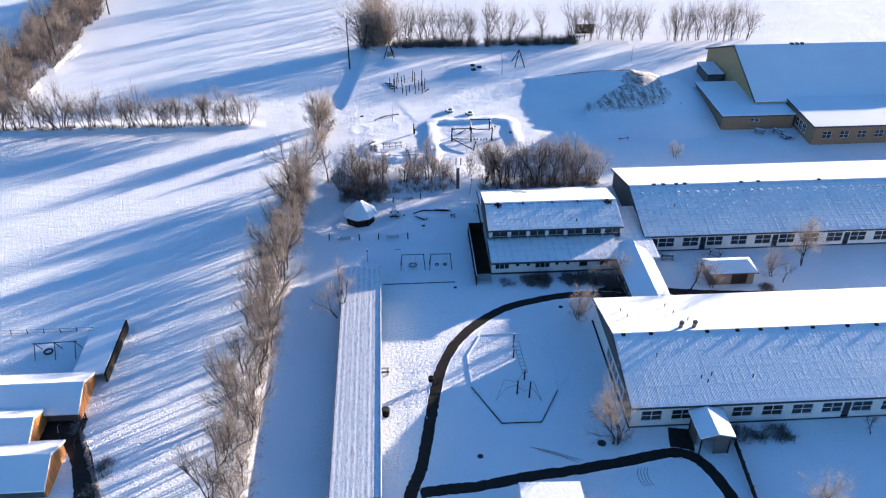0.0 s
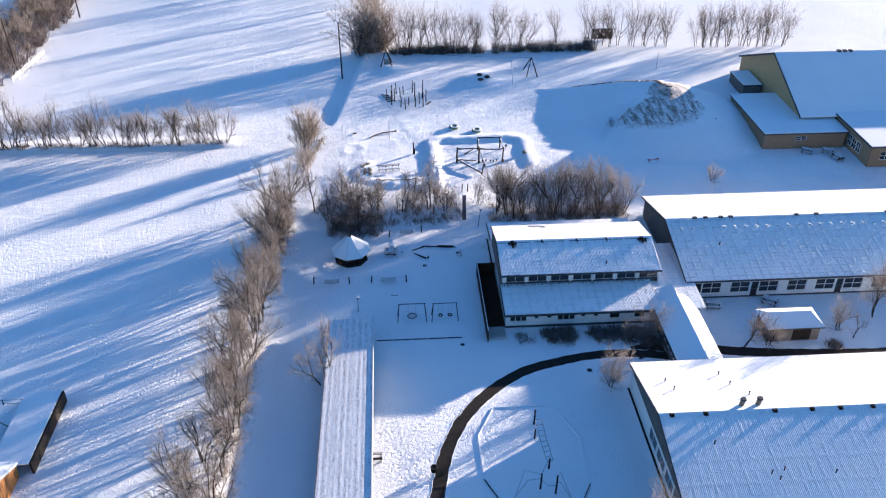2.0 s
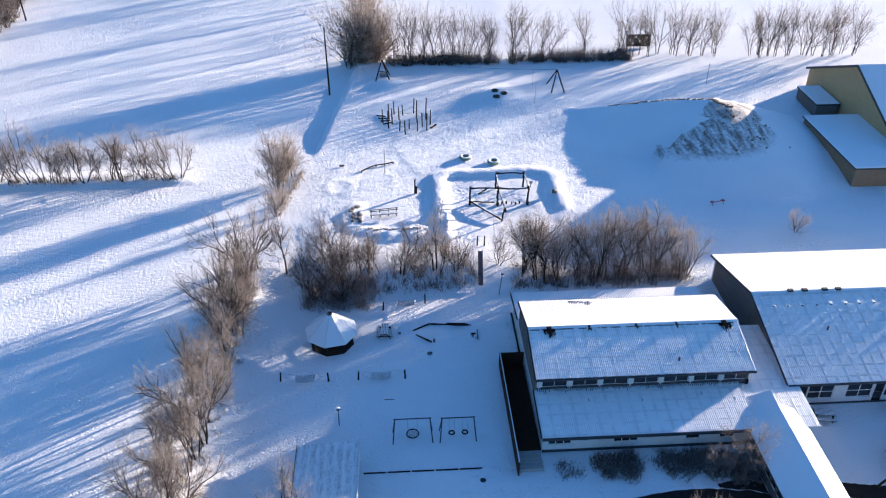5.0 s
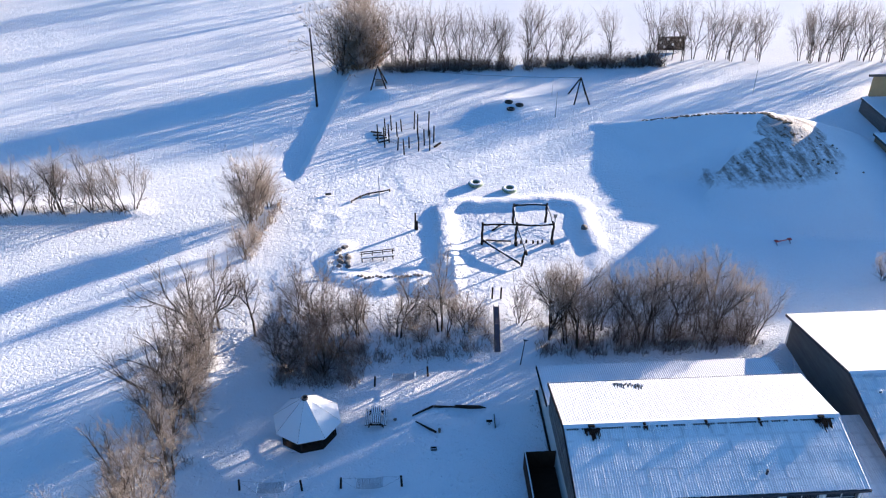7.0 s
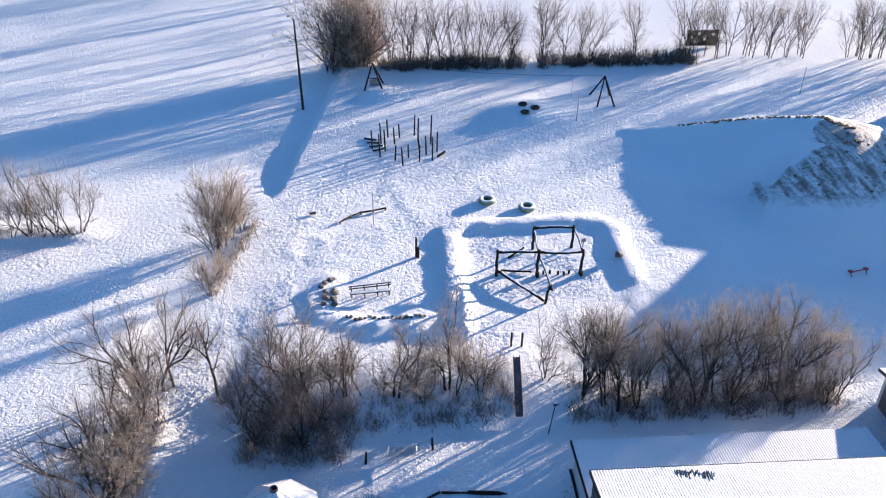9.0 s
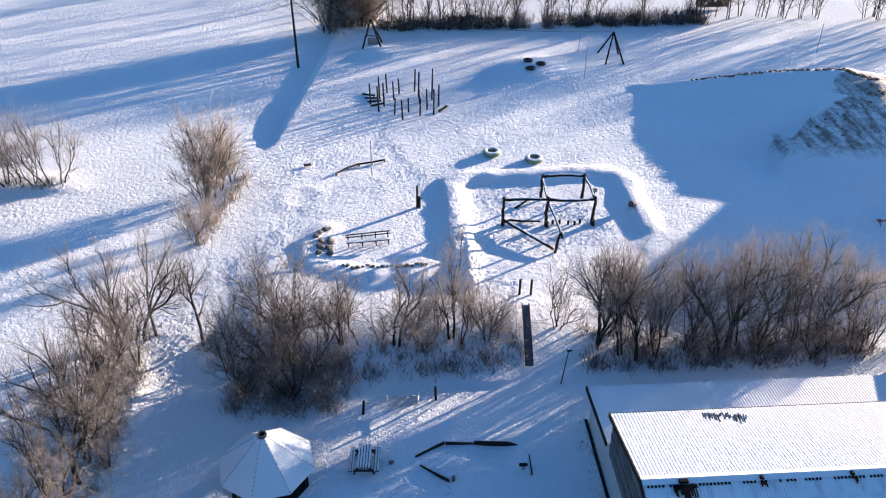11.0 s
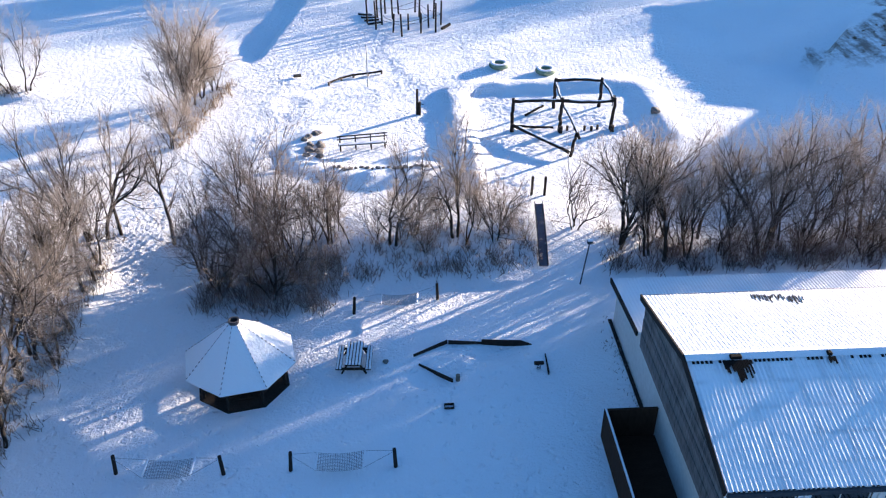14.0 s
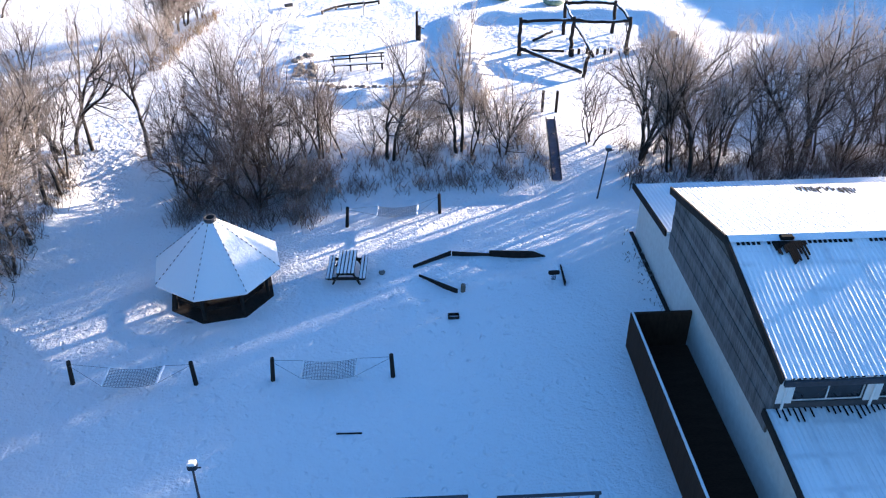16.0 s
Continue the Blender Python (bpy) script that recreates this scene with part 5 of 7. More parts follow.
def brush(name, label, spots, height, rng, material=None, per=26, fat=1.0):
    """Undergrowth: many short crossing stems round each spot, one piece of stuff."""
    s = Shape()
    for x, y in spots:
        z = ground_z(x, y)
        for _ in range(per):
            a, r = rng.uniform(0, 6.28), rng.uniform(0, 0.8)
            bx, by = x + r * math.cos(a), y + r * math.sin(a)
            d = Vector((rng.gauss(0, 0.45), rng.gauss(0, 0.45), 1)).normalized()
            length = height * rng.uniform(0.45, 1.1)
            p0 = Vector((bx, by, z - 0.05))
            p1 = p0 + d * length * 0.55
            p2 = p1 + (d + Vector((rng.gauss(0, 0.35), rng.gauss(0, 0.35), 0))).normalized() * length * 0.45
            s.tube([p0, p1, p2], [0.016 * fat, 0.011 * fat, 0.004 * fat], 3, False)
            for _ in range(5):
                q = p0.lerp(p1, rng.uniform(0.3, 1.0))
                e2 = q + Vector((rng.gauss(0, 0.6), rng.gauss(0, 0.6), rng.uniform(0.2, 0.9))).normalized() * length * 0.4
                w = d.cross(e2 - q).normalized() * 0.009 * fat
                s.add([q - w, q + w, e2], [(0, 1, 2)])
    return tagged(part(name, s, material or BRUSH), label, "undergrowth", kind="stuff")


rng0 = random.Random(31)
build_left_houses()
rng = random.Random(77)


def grove(kinds, tall, spots, group, label=""):
    """Trees at given spots (x, y, height); tall is the height of the kind as it was grown."""
    for x, y, h in spots:
        plant(kinds, x, y, h / tall, rng, group, 1.0, label)


# the hedge between field and yard
grove(SLIM, 8.3, [(-15.2, 129.8, 8.0), (-15.9, 129.4, 7.6), (-16.7, 129.1, 8.6), (-15.7, 125.4, 7.4), (-16.0, 124.2, 7.9), (-15.5, 120.9, 7.8), (-16.8, 119.7, 8.3), (-17.0, 121.8, 8.2),
                  (-15.6, 118.3, 7.0), (-16.8, 118.2, 8.3), (-16.7, 116.7, 8.8), (-16.8, 115.1, 7.5), (-16.7, 113.6, 8.0), (-17.3, 126.8, 8.0), (-17.6, 124.0, 7.2), (-15.9, 127.2, 6.4), (-17.8, 117.4, 7.6), (-16.0, 112.2, 7.2)], "hedge beside the field")
for i in range(46):
    y = 58.0 + 54.0 * (i + 0.8 * rng.random()) / 46
    plant(SLIM if rng.random() < 0.9 else BUSH, -18.0 - 0.9 * smooth(90, 60, y) + rng.uniform(-1.5, 1.5), y, rng.uniform(0.74, 1.0), rng, "hedge beside the field")
brush("undergrowth", "brown undergrowth along the field hedge", [(-17.6 - 0.9 * (1 - i / 160) + rng.uniform(-1.6, 1.4), 58 + 0.45 * i) for i in range(160)], 0.7, rng, None, 9)
brush("dry_grass", "dry golden grass on the bank below the hedge", [(-16.3 - 0.9 * (1 - i / 160) + rng.uniform(-0.8, 0.8), 58 + 0.44 * i) for i in range(160)], 0.55, rng, GRASS, 12)
brush("undergrowth", "tangled brown undergrowth on the bank below the hedge trees", [(-15.2 - 1.9 * rng.random(), 112 + 19 * rng.random()) for _ in range(56)], 0.9, rng, None, 14)
brush("dry_grass", "dry golden growth on the sunny edge of the hedge", [(-17.0 - 0.9 * (1 - i / 110) + rng.uniform(-0.9, 0.6), 58 + 0.42 * i) for i in range(84)], 1.2, rng, GRASS, 12)
# the belt behind the yard, west of the slide
grove(DENSE, 6.9, [(-5.3, 123.7, 6.8), (-9.7, 126.1, 6.2), (-8.2, 124.2, 5.8), (-7.2, 126.4, 6.6), (-4.2, 125.8, 5.8), (-6.6, 124.6, 5.0), (-3.1, 128.2, 4.7), (-5.2, 127.6, 5.6)], "belt behind the yard")
grove(BUSH, 6.2, [(-6.4, 129.4, 6.9), (-5.4, 128.4, 5.4), (-2.6, 125.4, 2.3), (-3.4, 124.7, 2.6), (0.5, 128.1, 2.9), (2.1, 128.2, 4.4), (2.8, 128.4, 4.3), (3.5, 127.0, 2.6), (7.8, 127.9, 4.9), (8.7, 128.4, 3.6), (4.4, 128.9, 3.0), (6.7, 128.7, 3.4), (-1.9, 128.9, 3.4), (9.6, 127.3, 2.2)], "belt behind the yard")
grove(SLIM, 8.3, [(-1.1, 127.9, 5.2), (1.5, 127.8, 7.4), (5.3, 128.3, 7.1), (5.9, 127.6, 5.0), (-6.9, 128.9, 7.2), (-2.3, 128.0, 5.2)], "belt behind the yard")
brush("undergrowth", "tangled low growth under the dark shrubs", [(-9.6 + 8.0 * rng.random(), 122.2 + 5.0 * rng.random()) for _ in range(100)], 1.4, rng, TWIG_DARK, 14)
brush("undergrowth", "snowy undergrowth below the belt", [(-3 + 13.2 * rng.random(), 125.0 + 3.8 * rng.random()) for _ in range(120)], 0.7, rng, TWIG_DARK, 12)
# east of the slide
grove(SLIM, 8.3, [(15.7, 127.6, 7.0), (15.3, 127.2, 7.8), (16.2, 128.4, 7.4), (17.0, 126.4, 7.6), (17.8, 125.9, 7.9), (18.3, 128.2, 7.0), (19.4, 126.3, 7.4), (20.6, 128.2, 7.4), (24.1, 126.6, 8.6), (27.4, 127.6, 8.4), (31.0, 127.7, 8.0)], "belt behind the school block")
grove(DENSE, 6.9, [(16.6, 126.8, 3.6), (18.0, 128.8, 4.6), (19.0, 127.2, 4.6), (20.4, 129.2, 5.2), (21.6, 126.6, 6.2), (23.4, 125.9, 4.8), (26.4, 126.0, 5.4), (30.3, 126.0, 5.6), (33.4, 125.9, 4.6)], "belt behind the school block")
grove(HAZY, 7.6, [(22.8, 127.8, 7.6), (24.9, 127.2, 8.4), (27.2, 127.8, 8.2), (29.3, 127.4, 8.3), (31.4, 127.4, 7.8), (33.2, 127.0, 7.3), (34.5, 126.4, 6.2), (25.8, 129.2, 6.6), (29.4, 129.2, 6.6)], "belt behind the school block")
brush("undergrowth", "dark undergrowth behind the school block", [(14 + 21 * rng.random(), 124.8 + 4.0 * rng.random()) for _ in range(150)], 1.2, rng, TWIG_DARK, 14)
brush("undergrowth", "dark tangled thicket inside the belt", [(22.5 + 11.5 * rng.random(), 125.6 + 3.2 * rng.random()) for _ in range(26)], 2.2, rng, TWIG_DARK, 12)
# single trees
for x, y, s in ((-11.8, 128.7, 1.0), (41.4, 94.6, 0.95), (53.5, 65.7, 0.5), (55.4, 95.6, 0.5)):
    plant(SINGLE, x, y, s, rng, "")
for x, y, s in ((24.3, 89.8, 0.75), (24.0, 88.9, 0.6), (30.4, 97.0, 0.55), (23.9, 65.9, 0.55), (44.6, 95.0, 0.7), (54.2, 97.2, 0.75), (31.6, 98.2, 0.85), (28.2, 96.8, 0.5), (50.7, 134.1, 0.55), (43.7, 56.0, 0.9)):
    plant(BUSH, x, y, s, rng, "")
grove(GOLDEN, 7.0, [(-14.4, 148.4, 8.2), (-13.9, 149.6, 7.4), (-14.8, 147.0, 6.4), (-13.0, 151.0, 5.0), (-14.3, 140.7, 4.8), (-13.9, 143.6, 3.0)], "bushes at the field corner")
brush("dry_grass", "dry golden grass along the edge of the playground", [(-14.2 + 2.4 * (i / 40) + rng.uniform(-0.5, 0.5), 140.4 + 12.0 * i / 40) for i in range(40)], 0.7, rng, GRASS, 12)
plant(DENSE, 12.9, 128.7, 0.72, rng, "", 1.1, "low-forked bare tree beside the slide")
plant(ROUND, 23.8, 66.3, 1.2, rng, "", 1.0, "round bare tree with frosted pale twigs beside the school wing")
plant(ROUND, -8.5, 91.4, 0.95, rng, "", 1.1, "bare tree with pale frosted branches beside the long shed")
plant(ROUND, 60.0, 99.5, 1.12, rng, "", 1.1, "tall bare tree in the yard before the long wing")
# the row across the field
grove(ROUND, 7.4, [(-28.0, 151.0, 6.4), (-29.1, 150.6, 7.0), (-31.9, 151.2, 4.8), (-32.9, 150.8, 6.8), (-34.2, 150.4, 4.7), (-35.9, 150.6, 7.2), (-37.0, 151.2, 6.2), (-38.9, 150.7, 5.2), (-40.6, 150.4, 6.6), (-44.1, 150.6, 6.3), (-46.4, 150.9, 7.2),
                  (-48.0, 150.4, 8.4), (-49.6, 151.0, 7.0), (-52.2, 151.0, 7.2), (-55.3, 151.1, 7.8), (-57.4, 151.2, 6.8), (-59.3, 150.7, 6.6), (-61.3, 151.2, 6.4), (-63.9, 150.8, 8.2), (-66.0, 151.4, 7.6), (-69.6, 151.6, 7.0), (-72.4, 151.2, 7.4), (-75.2, 151.6, 7.0),
                  (-30.4, 150.8, 5.6), (-41.8, 151.2, 5.6), (-42.9, 150.6, 5.2), (-50.8, 150.6, 6.4), (-53.7, 150.7, 6.0), (-45.2, 151.3, 6.0), (-58.4, 151.5, 5.8), (-62.6, 151.4, 6.2), (-65.0, 150.7, 6.4), (-67.8, 151.3, 7.2), (-71.0, 150.9, 6.4), (-73.9, 151.0, 6.6)], "row across the field")
brush("undergrowth", "dry growth along the tree row", [(-77 + 49 * rng.random(), 150.9 + rng.uniform(-0.8, 0.8)) for _ in range(120)], 0.9, rng, None, 14)
# the far hedge on the west
for i in range(44):
    y = 152 + 92 * (i + rng.random()) / 44
    plant(FAR_BUSH if rng.random() < 0.7 else FAR, -76.8 - 11.0 * rng.random() - (3 if y < 170 else 0), y, rng.uniform(0.9, 1.3), rng, "far hedge")
for tall, count, stuff in ((4.6, 240, TWIG_DARK), (3.2, 160, BRUSH)):
    brush("thicket", "dense brown thicket of the far hedge", [(-75.5 - 13.0 * rng.random() - (2.5 if k % 5 == 0 else 0), (165 + 80 * rng.random()) if k % 5 else 150 + 16 * rng.random()) for k in range(count)], tall, rng, stuff, 20, 2.8)
# the hedge beyond the playground, and the row that runs on behind its corner
for i in range(7):
    plant(FAR_BUSH, -6.8 + 6.0 * rng.random(), 193.4 + 3.6 * rng.random(), rng.uniform(1.5, 1.8), rng, "hedge beyond the playground", 1.0)
brush("thicket", "dense brown thicket at the hedge corner", [(-6.8 + 6.0 * rng.random(), 193.0 + 4.0 * rng.random()) for _ in range(30)], 7.8, rng, RUSSET, 16, 2.0)
for i in range(24):
    plant(FAR, -4.4 + rng.uniform(-1.4, 1.4), 199.0 + 86.0 * i / 23, rng.uniform(1.2, 1.75), rng, "row behind the corner")
for i in range(38):
    x = 1.0 + 61.0 * (i + rng.random()) / 38
    if 20.4 < x < 22.0 or 26 < x < 44 and rng.random() < 0.55:
        continue
    plant(FAR, x, 192.6 + 2.6 * rng.random(), rng.uniform(0.95, 1.3), rng, "hedge beyond the playground")
for i in range(16):
    plant(FAR, 65.5 + 21.5 * (i + rng.random()) / 16, 191.8 + 1.8 * rng.random(), rng.uniform(0.95, 1.2), rng, "hedge beyond the playground")
for tall, count in ((2.9, 70), (2.1, 80), (1.3, 50)):
    brush("undergrowth", "dark ragged low hedge below the far trees", [(0.3 + (19.6 if k % 2 else 22.0) * rng.random() + (0 if k % 2 else 22.2), 191.6 + 2.4 * rng.random()) for k in range(count)], tall, rng, None, 22, 1.6)
# low clipped shrubs by the buildings
brush("undergrowth", "bare clipped hedge beside the long wing", [(37.2 + 7.0 * rng.random(), 65.4 + 2.2 * rng.random()) for _ in range(44)], 1.0, rng, None, 26)
brush("undergrowth", "dark bare shrubs before the school block", [(18.2 + 3.4 * rng.random(), 96.8 + 2.4 * rng.random()) for _ in range(24)], 1.2, rng, None, 26)
brush("undergrowth", "dark bare shrubs before the school block", [(23.6 + 7.6 * rng.random(), 96.4 + 2.6 * rng.random()) for _ in range(36)], 1.0, rng, None, 26)
brush("undergrowth", "dark bare shrubs before the school block", [(14.6 + 2.2 * rng.random(), 97.2 + 1.6 * rng.random()) for _ in range(8)], 0.7, rng, None, 20)
brush("evergreen_shrub", "dark low shrubs at the corridor corner", [(29.6 + 2.0 * rng.random(), 95.6 + 1.0 * rng.random()) for _ in range(14)], 0.9, rng, BRUSH, 40, 1.6)
brush("evergreen_shrub", "dark round shrub beside the cleared path", [(52.0 + 0.7 * rng.random(), 94.0 + 0.6 * rng.random()) for _ in range(5)], 1.0, rng, BRUSH, 50, 1.6)
brush("undergrowth", "dark rectangular bed of bare shrubs", [(18.0 + 3.6 * rng.random(), 97.4 + 1.9 * rng.random()) for _ in range(30)], 0.8, rng, BRUSH, 36, 1.5)
brush("undergrowth", "dark rectangular bed of bare shrubs", [(23.4 + 6.4 * rng.random(), 97.4 + 1.9 * rng.random()) for _ in range(44)], 0.7, rng, BRUSH, 34, 1.5)
brush("undergrowth", "dark weeds along the foot of the end wall", [(13.0 + 0.3 * rng.random(), 112.3 + 8.0 * rng.random()) for _ in range(24)], 0.28, rng, BRUSH, 6)


# ---- playground and yard things ----
def site(x, y, turn=0.0, lift=0.0):
    return pose(x, y, ground_z(x, y) + lift, 0, 0, turn)


def build_pavilion():
    h = thing("pavilion", site(-6.0, 116.75, -11), "octagonal wooden shelter with snow on its pointed roof", "pavilion")
    r, ze, zt, rt = 2.80, 1.55, 3.72, 0.24
    ring = lambda rad, z: [(rad * math.cos(math.pi * k / 4), rad * math.sin(math.pi * k / 4), z) for k in range(8)]
    low, high, under = ring(r, ze), ring(rt, zt), ring(r - 0.02, ze - 0.09)
    up = ring(rt, zt - 0.1)
    for k in range(8):
        j = (k + 1) % 8
        part("roof_panel", Shape().add([low[k], low[j], high[j], high[k], under[k], under[j], up[j], up[k]],
             [(0, 1, 2, 3), (7, 6, 5, 4), (0, 4, 5, 1), (1, 5, 6, 2), (2, 6, 7, 3), (3, 7, 4, 0)]), SNOW_SMOOTH, h, "snow-covered roof panel")
        lath = Shape()
        a, b2 = Vector(low[k]) * 1.005, Vector(high[k])
        for i in range(14):
            p = a.lerp(b2, (i + 0.2) / 14)
            q = a.lerp(b2, (i + 0.62) / 14)
            lath.beam(p + Vector((0, 0, 0.015)), q + Vector((0, 0, 0.015)), 0.022, 0.025)
        tagged(part("ridge_lath", lath, DARKWOOD, h), kind="stuff")
        part("post", Shape().tube([(0.75 * low[k][0], 0.75 * low[k][1], -0.1), (0.75 * low[k][0], 0.75 * low[k][1], ze + 0.16)], 0.085, 8), DARKWOOD, h)
        part("brace", Shape().beam((0.75 * low[k][0], 0.75 * low[k][1], ze - 0.35), (0.75 * low[k][0] * 0.7 + 0.75 * low[j][0] * 0.3, 0.75 * low[k][1] * 0.7 + 0.75 * low[j][1] * 0.3, ze + 0.1), 0.06, 0.08), LOG, h)
        if k in (1, 2, 3):
            part("side_board", Shape().beam((0.74 * low[k][0], 0.74 * low[k][1], 0.38), (0.74 * low[j][0], 0.74 * low[j][1], 0.38), 0.05, 0.5), PIT, h)
        part("bench", Shape().beam((0.62 * low[k][0], 0.62 * low[k][1], 0.44), (0.62 * low[j][0], 0.62 * low[j][1], 0.44), 0.4, 0.06), DARKWOOD, h)
    part("floor", Shape().prism([(0.84 * x, 0.84 * y) for x, y, _ in low], "z", -0.08, 0.03), ASPHALT_AND_SHADE, h, "bare dark earth floor")
    collar = Shape()
    ring2 = lambda rad, z: [(rad * math.cos(math.pi * k / 6), rad * math.sin(math.pi * k / 6), z) for k in range(12)]
    vs = ring2(0.27, zt - 0.1) + ring2(0.27, zt + 0.14) + ring2(0.19, zt + 0.14) + ring2(0.19, zt - 0.3)
    collar.add(vs, [(j * 12 + k, j * 12 + (k + 1) % 12, (j + 1) * 12 + (k + 1) % 12, (j + 1) * 12 + k) for j in range(3) for k in range(12)])
    part("smoke_hole", collar, FELT, h, "dark collar of the smoke hole")


def build_picnic_table(x, y, turn, label, group="", snow=True):
    h = thing("picnic_table", site(x, y, turn), label, "picnic table", group)
    for i in range(5):
        a = -0.33 + 0.165 * i
        part("tabletop_plank", Shape().box(a - 0.076, a + 0.076, -0.95, 0.95, 0.70, 0.745, 0.01), DARKWOOD, h)
        part("snow_strip", Shape().box(a - 0.058, a + 0.05, -0.93, 0.92, 0.747, 0.772, 0.008), SNOW_SMOOTH, h, "thin snow lying on the board")
    for sx in (-1, 1):
        for k in (0, 1):
            a = sx * (0.66 + 0.155 * k)
            part("bench_plank", Shape().box(a - 0.072, a + 0.072, -0.95, 0.95, 0.42, 0.465, 0.01), DARKWOOD, h)
            if snow or sx < 0:
                part("snow_strip", Shape().box(a - 0.05, a + 0.055, -0.93, 0.90, 0.467, 0.49, 0.008), SNOW_SMOOTH, h, "thin snow lying on the board")
        for yy in (-0.72, 0.72):
            part("leg", Shape().beam((sx * 0.24, yy, 0.69), (sx * 0.62, yy, 0.0), 0.12, 0.06), DARKWOOD, h)
    for yy in (-0.78, 0.78):
        part("crossbar", Shape().box(-0.82, 0.82, yy - 0.025, yy + 0.025, 0.28, 0.419), DARKWOOD, h)
        part("end_board", Shape().box(-0.40, 0.40, yy - 0.022, yy + 0.022, 0.55, 0.698), DARKWOOD, h)
    return h


def build_hammock(p, q, x0, x1, y0, y1, label):
    cx, cy = (p[0] + q[0]) / 2, (p[1] + q[1]) / 2
    h = thing("hammock", site(cx, cy), label, "hammock", "net hammocks in the yard")
    g = ground_z(cx, cy)
    for a in (p, q):
        z = ground_z(*a) - g
        part("post", Shape().tube([(a[0] - cx, a[1] - cy, z - 0.2), (a[0] - cx + (0.10 if a is p else -0.04), a[1] - cy, z + 1.12)], [0.095, 0.08], 8), DARKWOOD, h)
    x0, x1, y0, y1 = x0 - cx, x1 - cx, y0 - cy, y1 - cy
    sag = lambda t: 0.55 - 0.13 * (1 - (2 * t - 1) ** 2)
    for x in (x0, x1):
        part("spreader_bar", Shape().tube([(x, y0, 0.55), (x + 0.06, y1, 0.58)], 0.05, 6), SNOW_SMOOTH, h, "pale spreader bar")
    net = Shape()
    for i in range(13):
        y = y0 + (y1 - y0) * i / 12
        net.tube([(x0 + (x1 - x0) * k / 8, y, sag(k / 8)) for k in range(9)], 0.011, 3, False)
    for k in range(21):
        t = k / 20
        net.tube([(x0 + (x1 - x0) * t, y0, sag(t)), (x0 + (x1 - x0) * t, y1, sag(t) + 0.02)], 0.011, 3, False)
    tagged(part("net", net, ROPE, h, "knotted rope net"), kind="stuff")
    for a, x in ((p, x0), (q, x1)):
        for y in (y0, y1):
            part("rope", Shape().tube([(a[0] - cx, a[1] - cy, 1.0), (x, y, 0.56)], 0.009, 4), ROPE, h)


def build_swing(x, y, w, basket):
    h = thing("swing", site(x, y), "dark steel swing frame with a round net seat" if basket else "dark steel swing frame with two tyre seats", "swing", "swings in the yard")
    for sx in (-1, 1):
        for sy in (-1, 1):
            part("leg", Shape().tube([(sx * (w / 2), sy * 0.75, 0), (sx * (w / 2 - 0.22), 0, 2.32)], 0.055, 8), DARKSTEEL, h)
    part("top_bar", Shape().tube([(-w / 2 + 0.1, 0, 2.34), (w / 2 - 0.1, 0, 2.34)], 0.055, 8), DARKSTEEL, h)
    if basket:
        s = part("seat", Shape().torus((0, 0, 0.48), 0.55, 0.06, 20, 6), RUBBER, h)
        net = Shape()
        for i in range(7):
            a = -0.48 + 0.16 * i
            k = math.sqrt(0.55 ** 2 - a * a)
            net.tube([(a, -k, 0.48), (a, 0, 0.42), (a, k, 0.48)], 0.012, 3, False).tube([(-k, a, 0.48), (0, a, 0.42), (k, a, 0.48)], 0.012, 3, False)
        tagged(part("net", net, ROPE_DARK, h), kind="stuff")
        for sx in (-1, 1):
            for sy in (-1, 1):
                part("chain", Shape().tube([(sx * 0.4, sy * 0.38, 0.5), (sx * 0.45, 0, 2.3)], 0.012, 4), STEEL, h)
    else:
        for cx in (-0.55, 0.65):
            part("seat", Shape().torus((cx, 0, 0.5), 0.24, 0.08, 14, 6), RUBBER, h)
            for sx in (-1, 1):
                part("chain", Shape().tube([(cx + sx * 0.22, 0, 0.5), (cx + sx * 0.25, 0, 2.3)], 0.012, 4), STEEL, h)


def build_lamp(x, y, height, label, lean=0.0):
    h = thing("lamp_post", site(x, y), label, "lamp post")
    part("pole", Shape().tube([(0, 0, -0.1), (lean, 0, height)], [0.05, 0.035], 8), DARKSTEEL, h)
    part("arm", Shape().tube([(lean, 0, height), (lean + 0.28, -0.05, height + 0.06)], 0.025, 6), DARKSTEEL, h)
    part("lamp_head", Shape().box(lean - 0.14, lean + 0.16, -0.14, 0.14, height + 0.02, height + 0.2, 0.05), DARKSTEEL, h)
    part("snow_cap", Shape().box(lean - 0.13, lean + 0.15, -0.13, 0.13, height + 0.201, height + 0.27, 0.04), SNOW_SMOOTH, h)


build_pavilion()
build_picnic_table(-0.5, 117.7, -3, "grey wooden picnic table dusted with snow in the yard")
build_hammock((-10.8, 111.0), (-6.05, 110.7), -9.4, -7.35, 110.2, 111.2, "rope net hammock between two dark posts")
build_hammock((-3.15, 110.75), (1.5, 110.7), -2.0, 0.1, 110.2, 111.2, "rope net hammock between two dark posts")
build_hammock((-0.7, 121.9), (4.0, 122.95), 0.8, 2.8, 122.0, 122.9, "rope net hammock before the hedge")
build_swing(2.0, 102.7, 3.6, True)
build_swing(6.1, 102.6, 3.3, False)
build_lamp(12.35, 124.0, 2.8, "leaning dark lamp post before the hedge", 0.3)
build_lamp(-4.75, 104.6, 2.0, "small dark lamp post with snow on its head", 0.02)


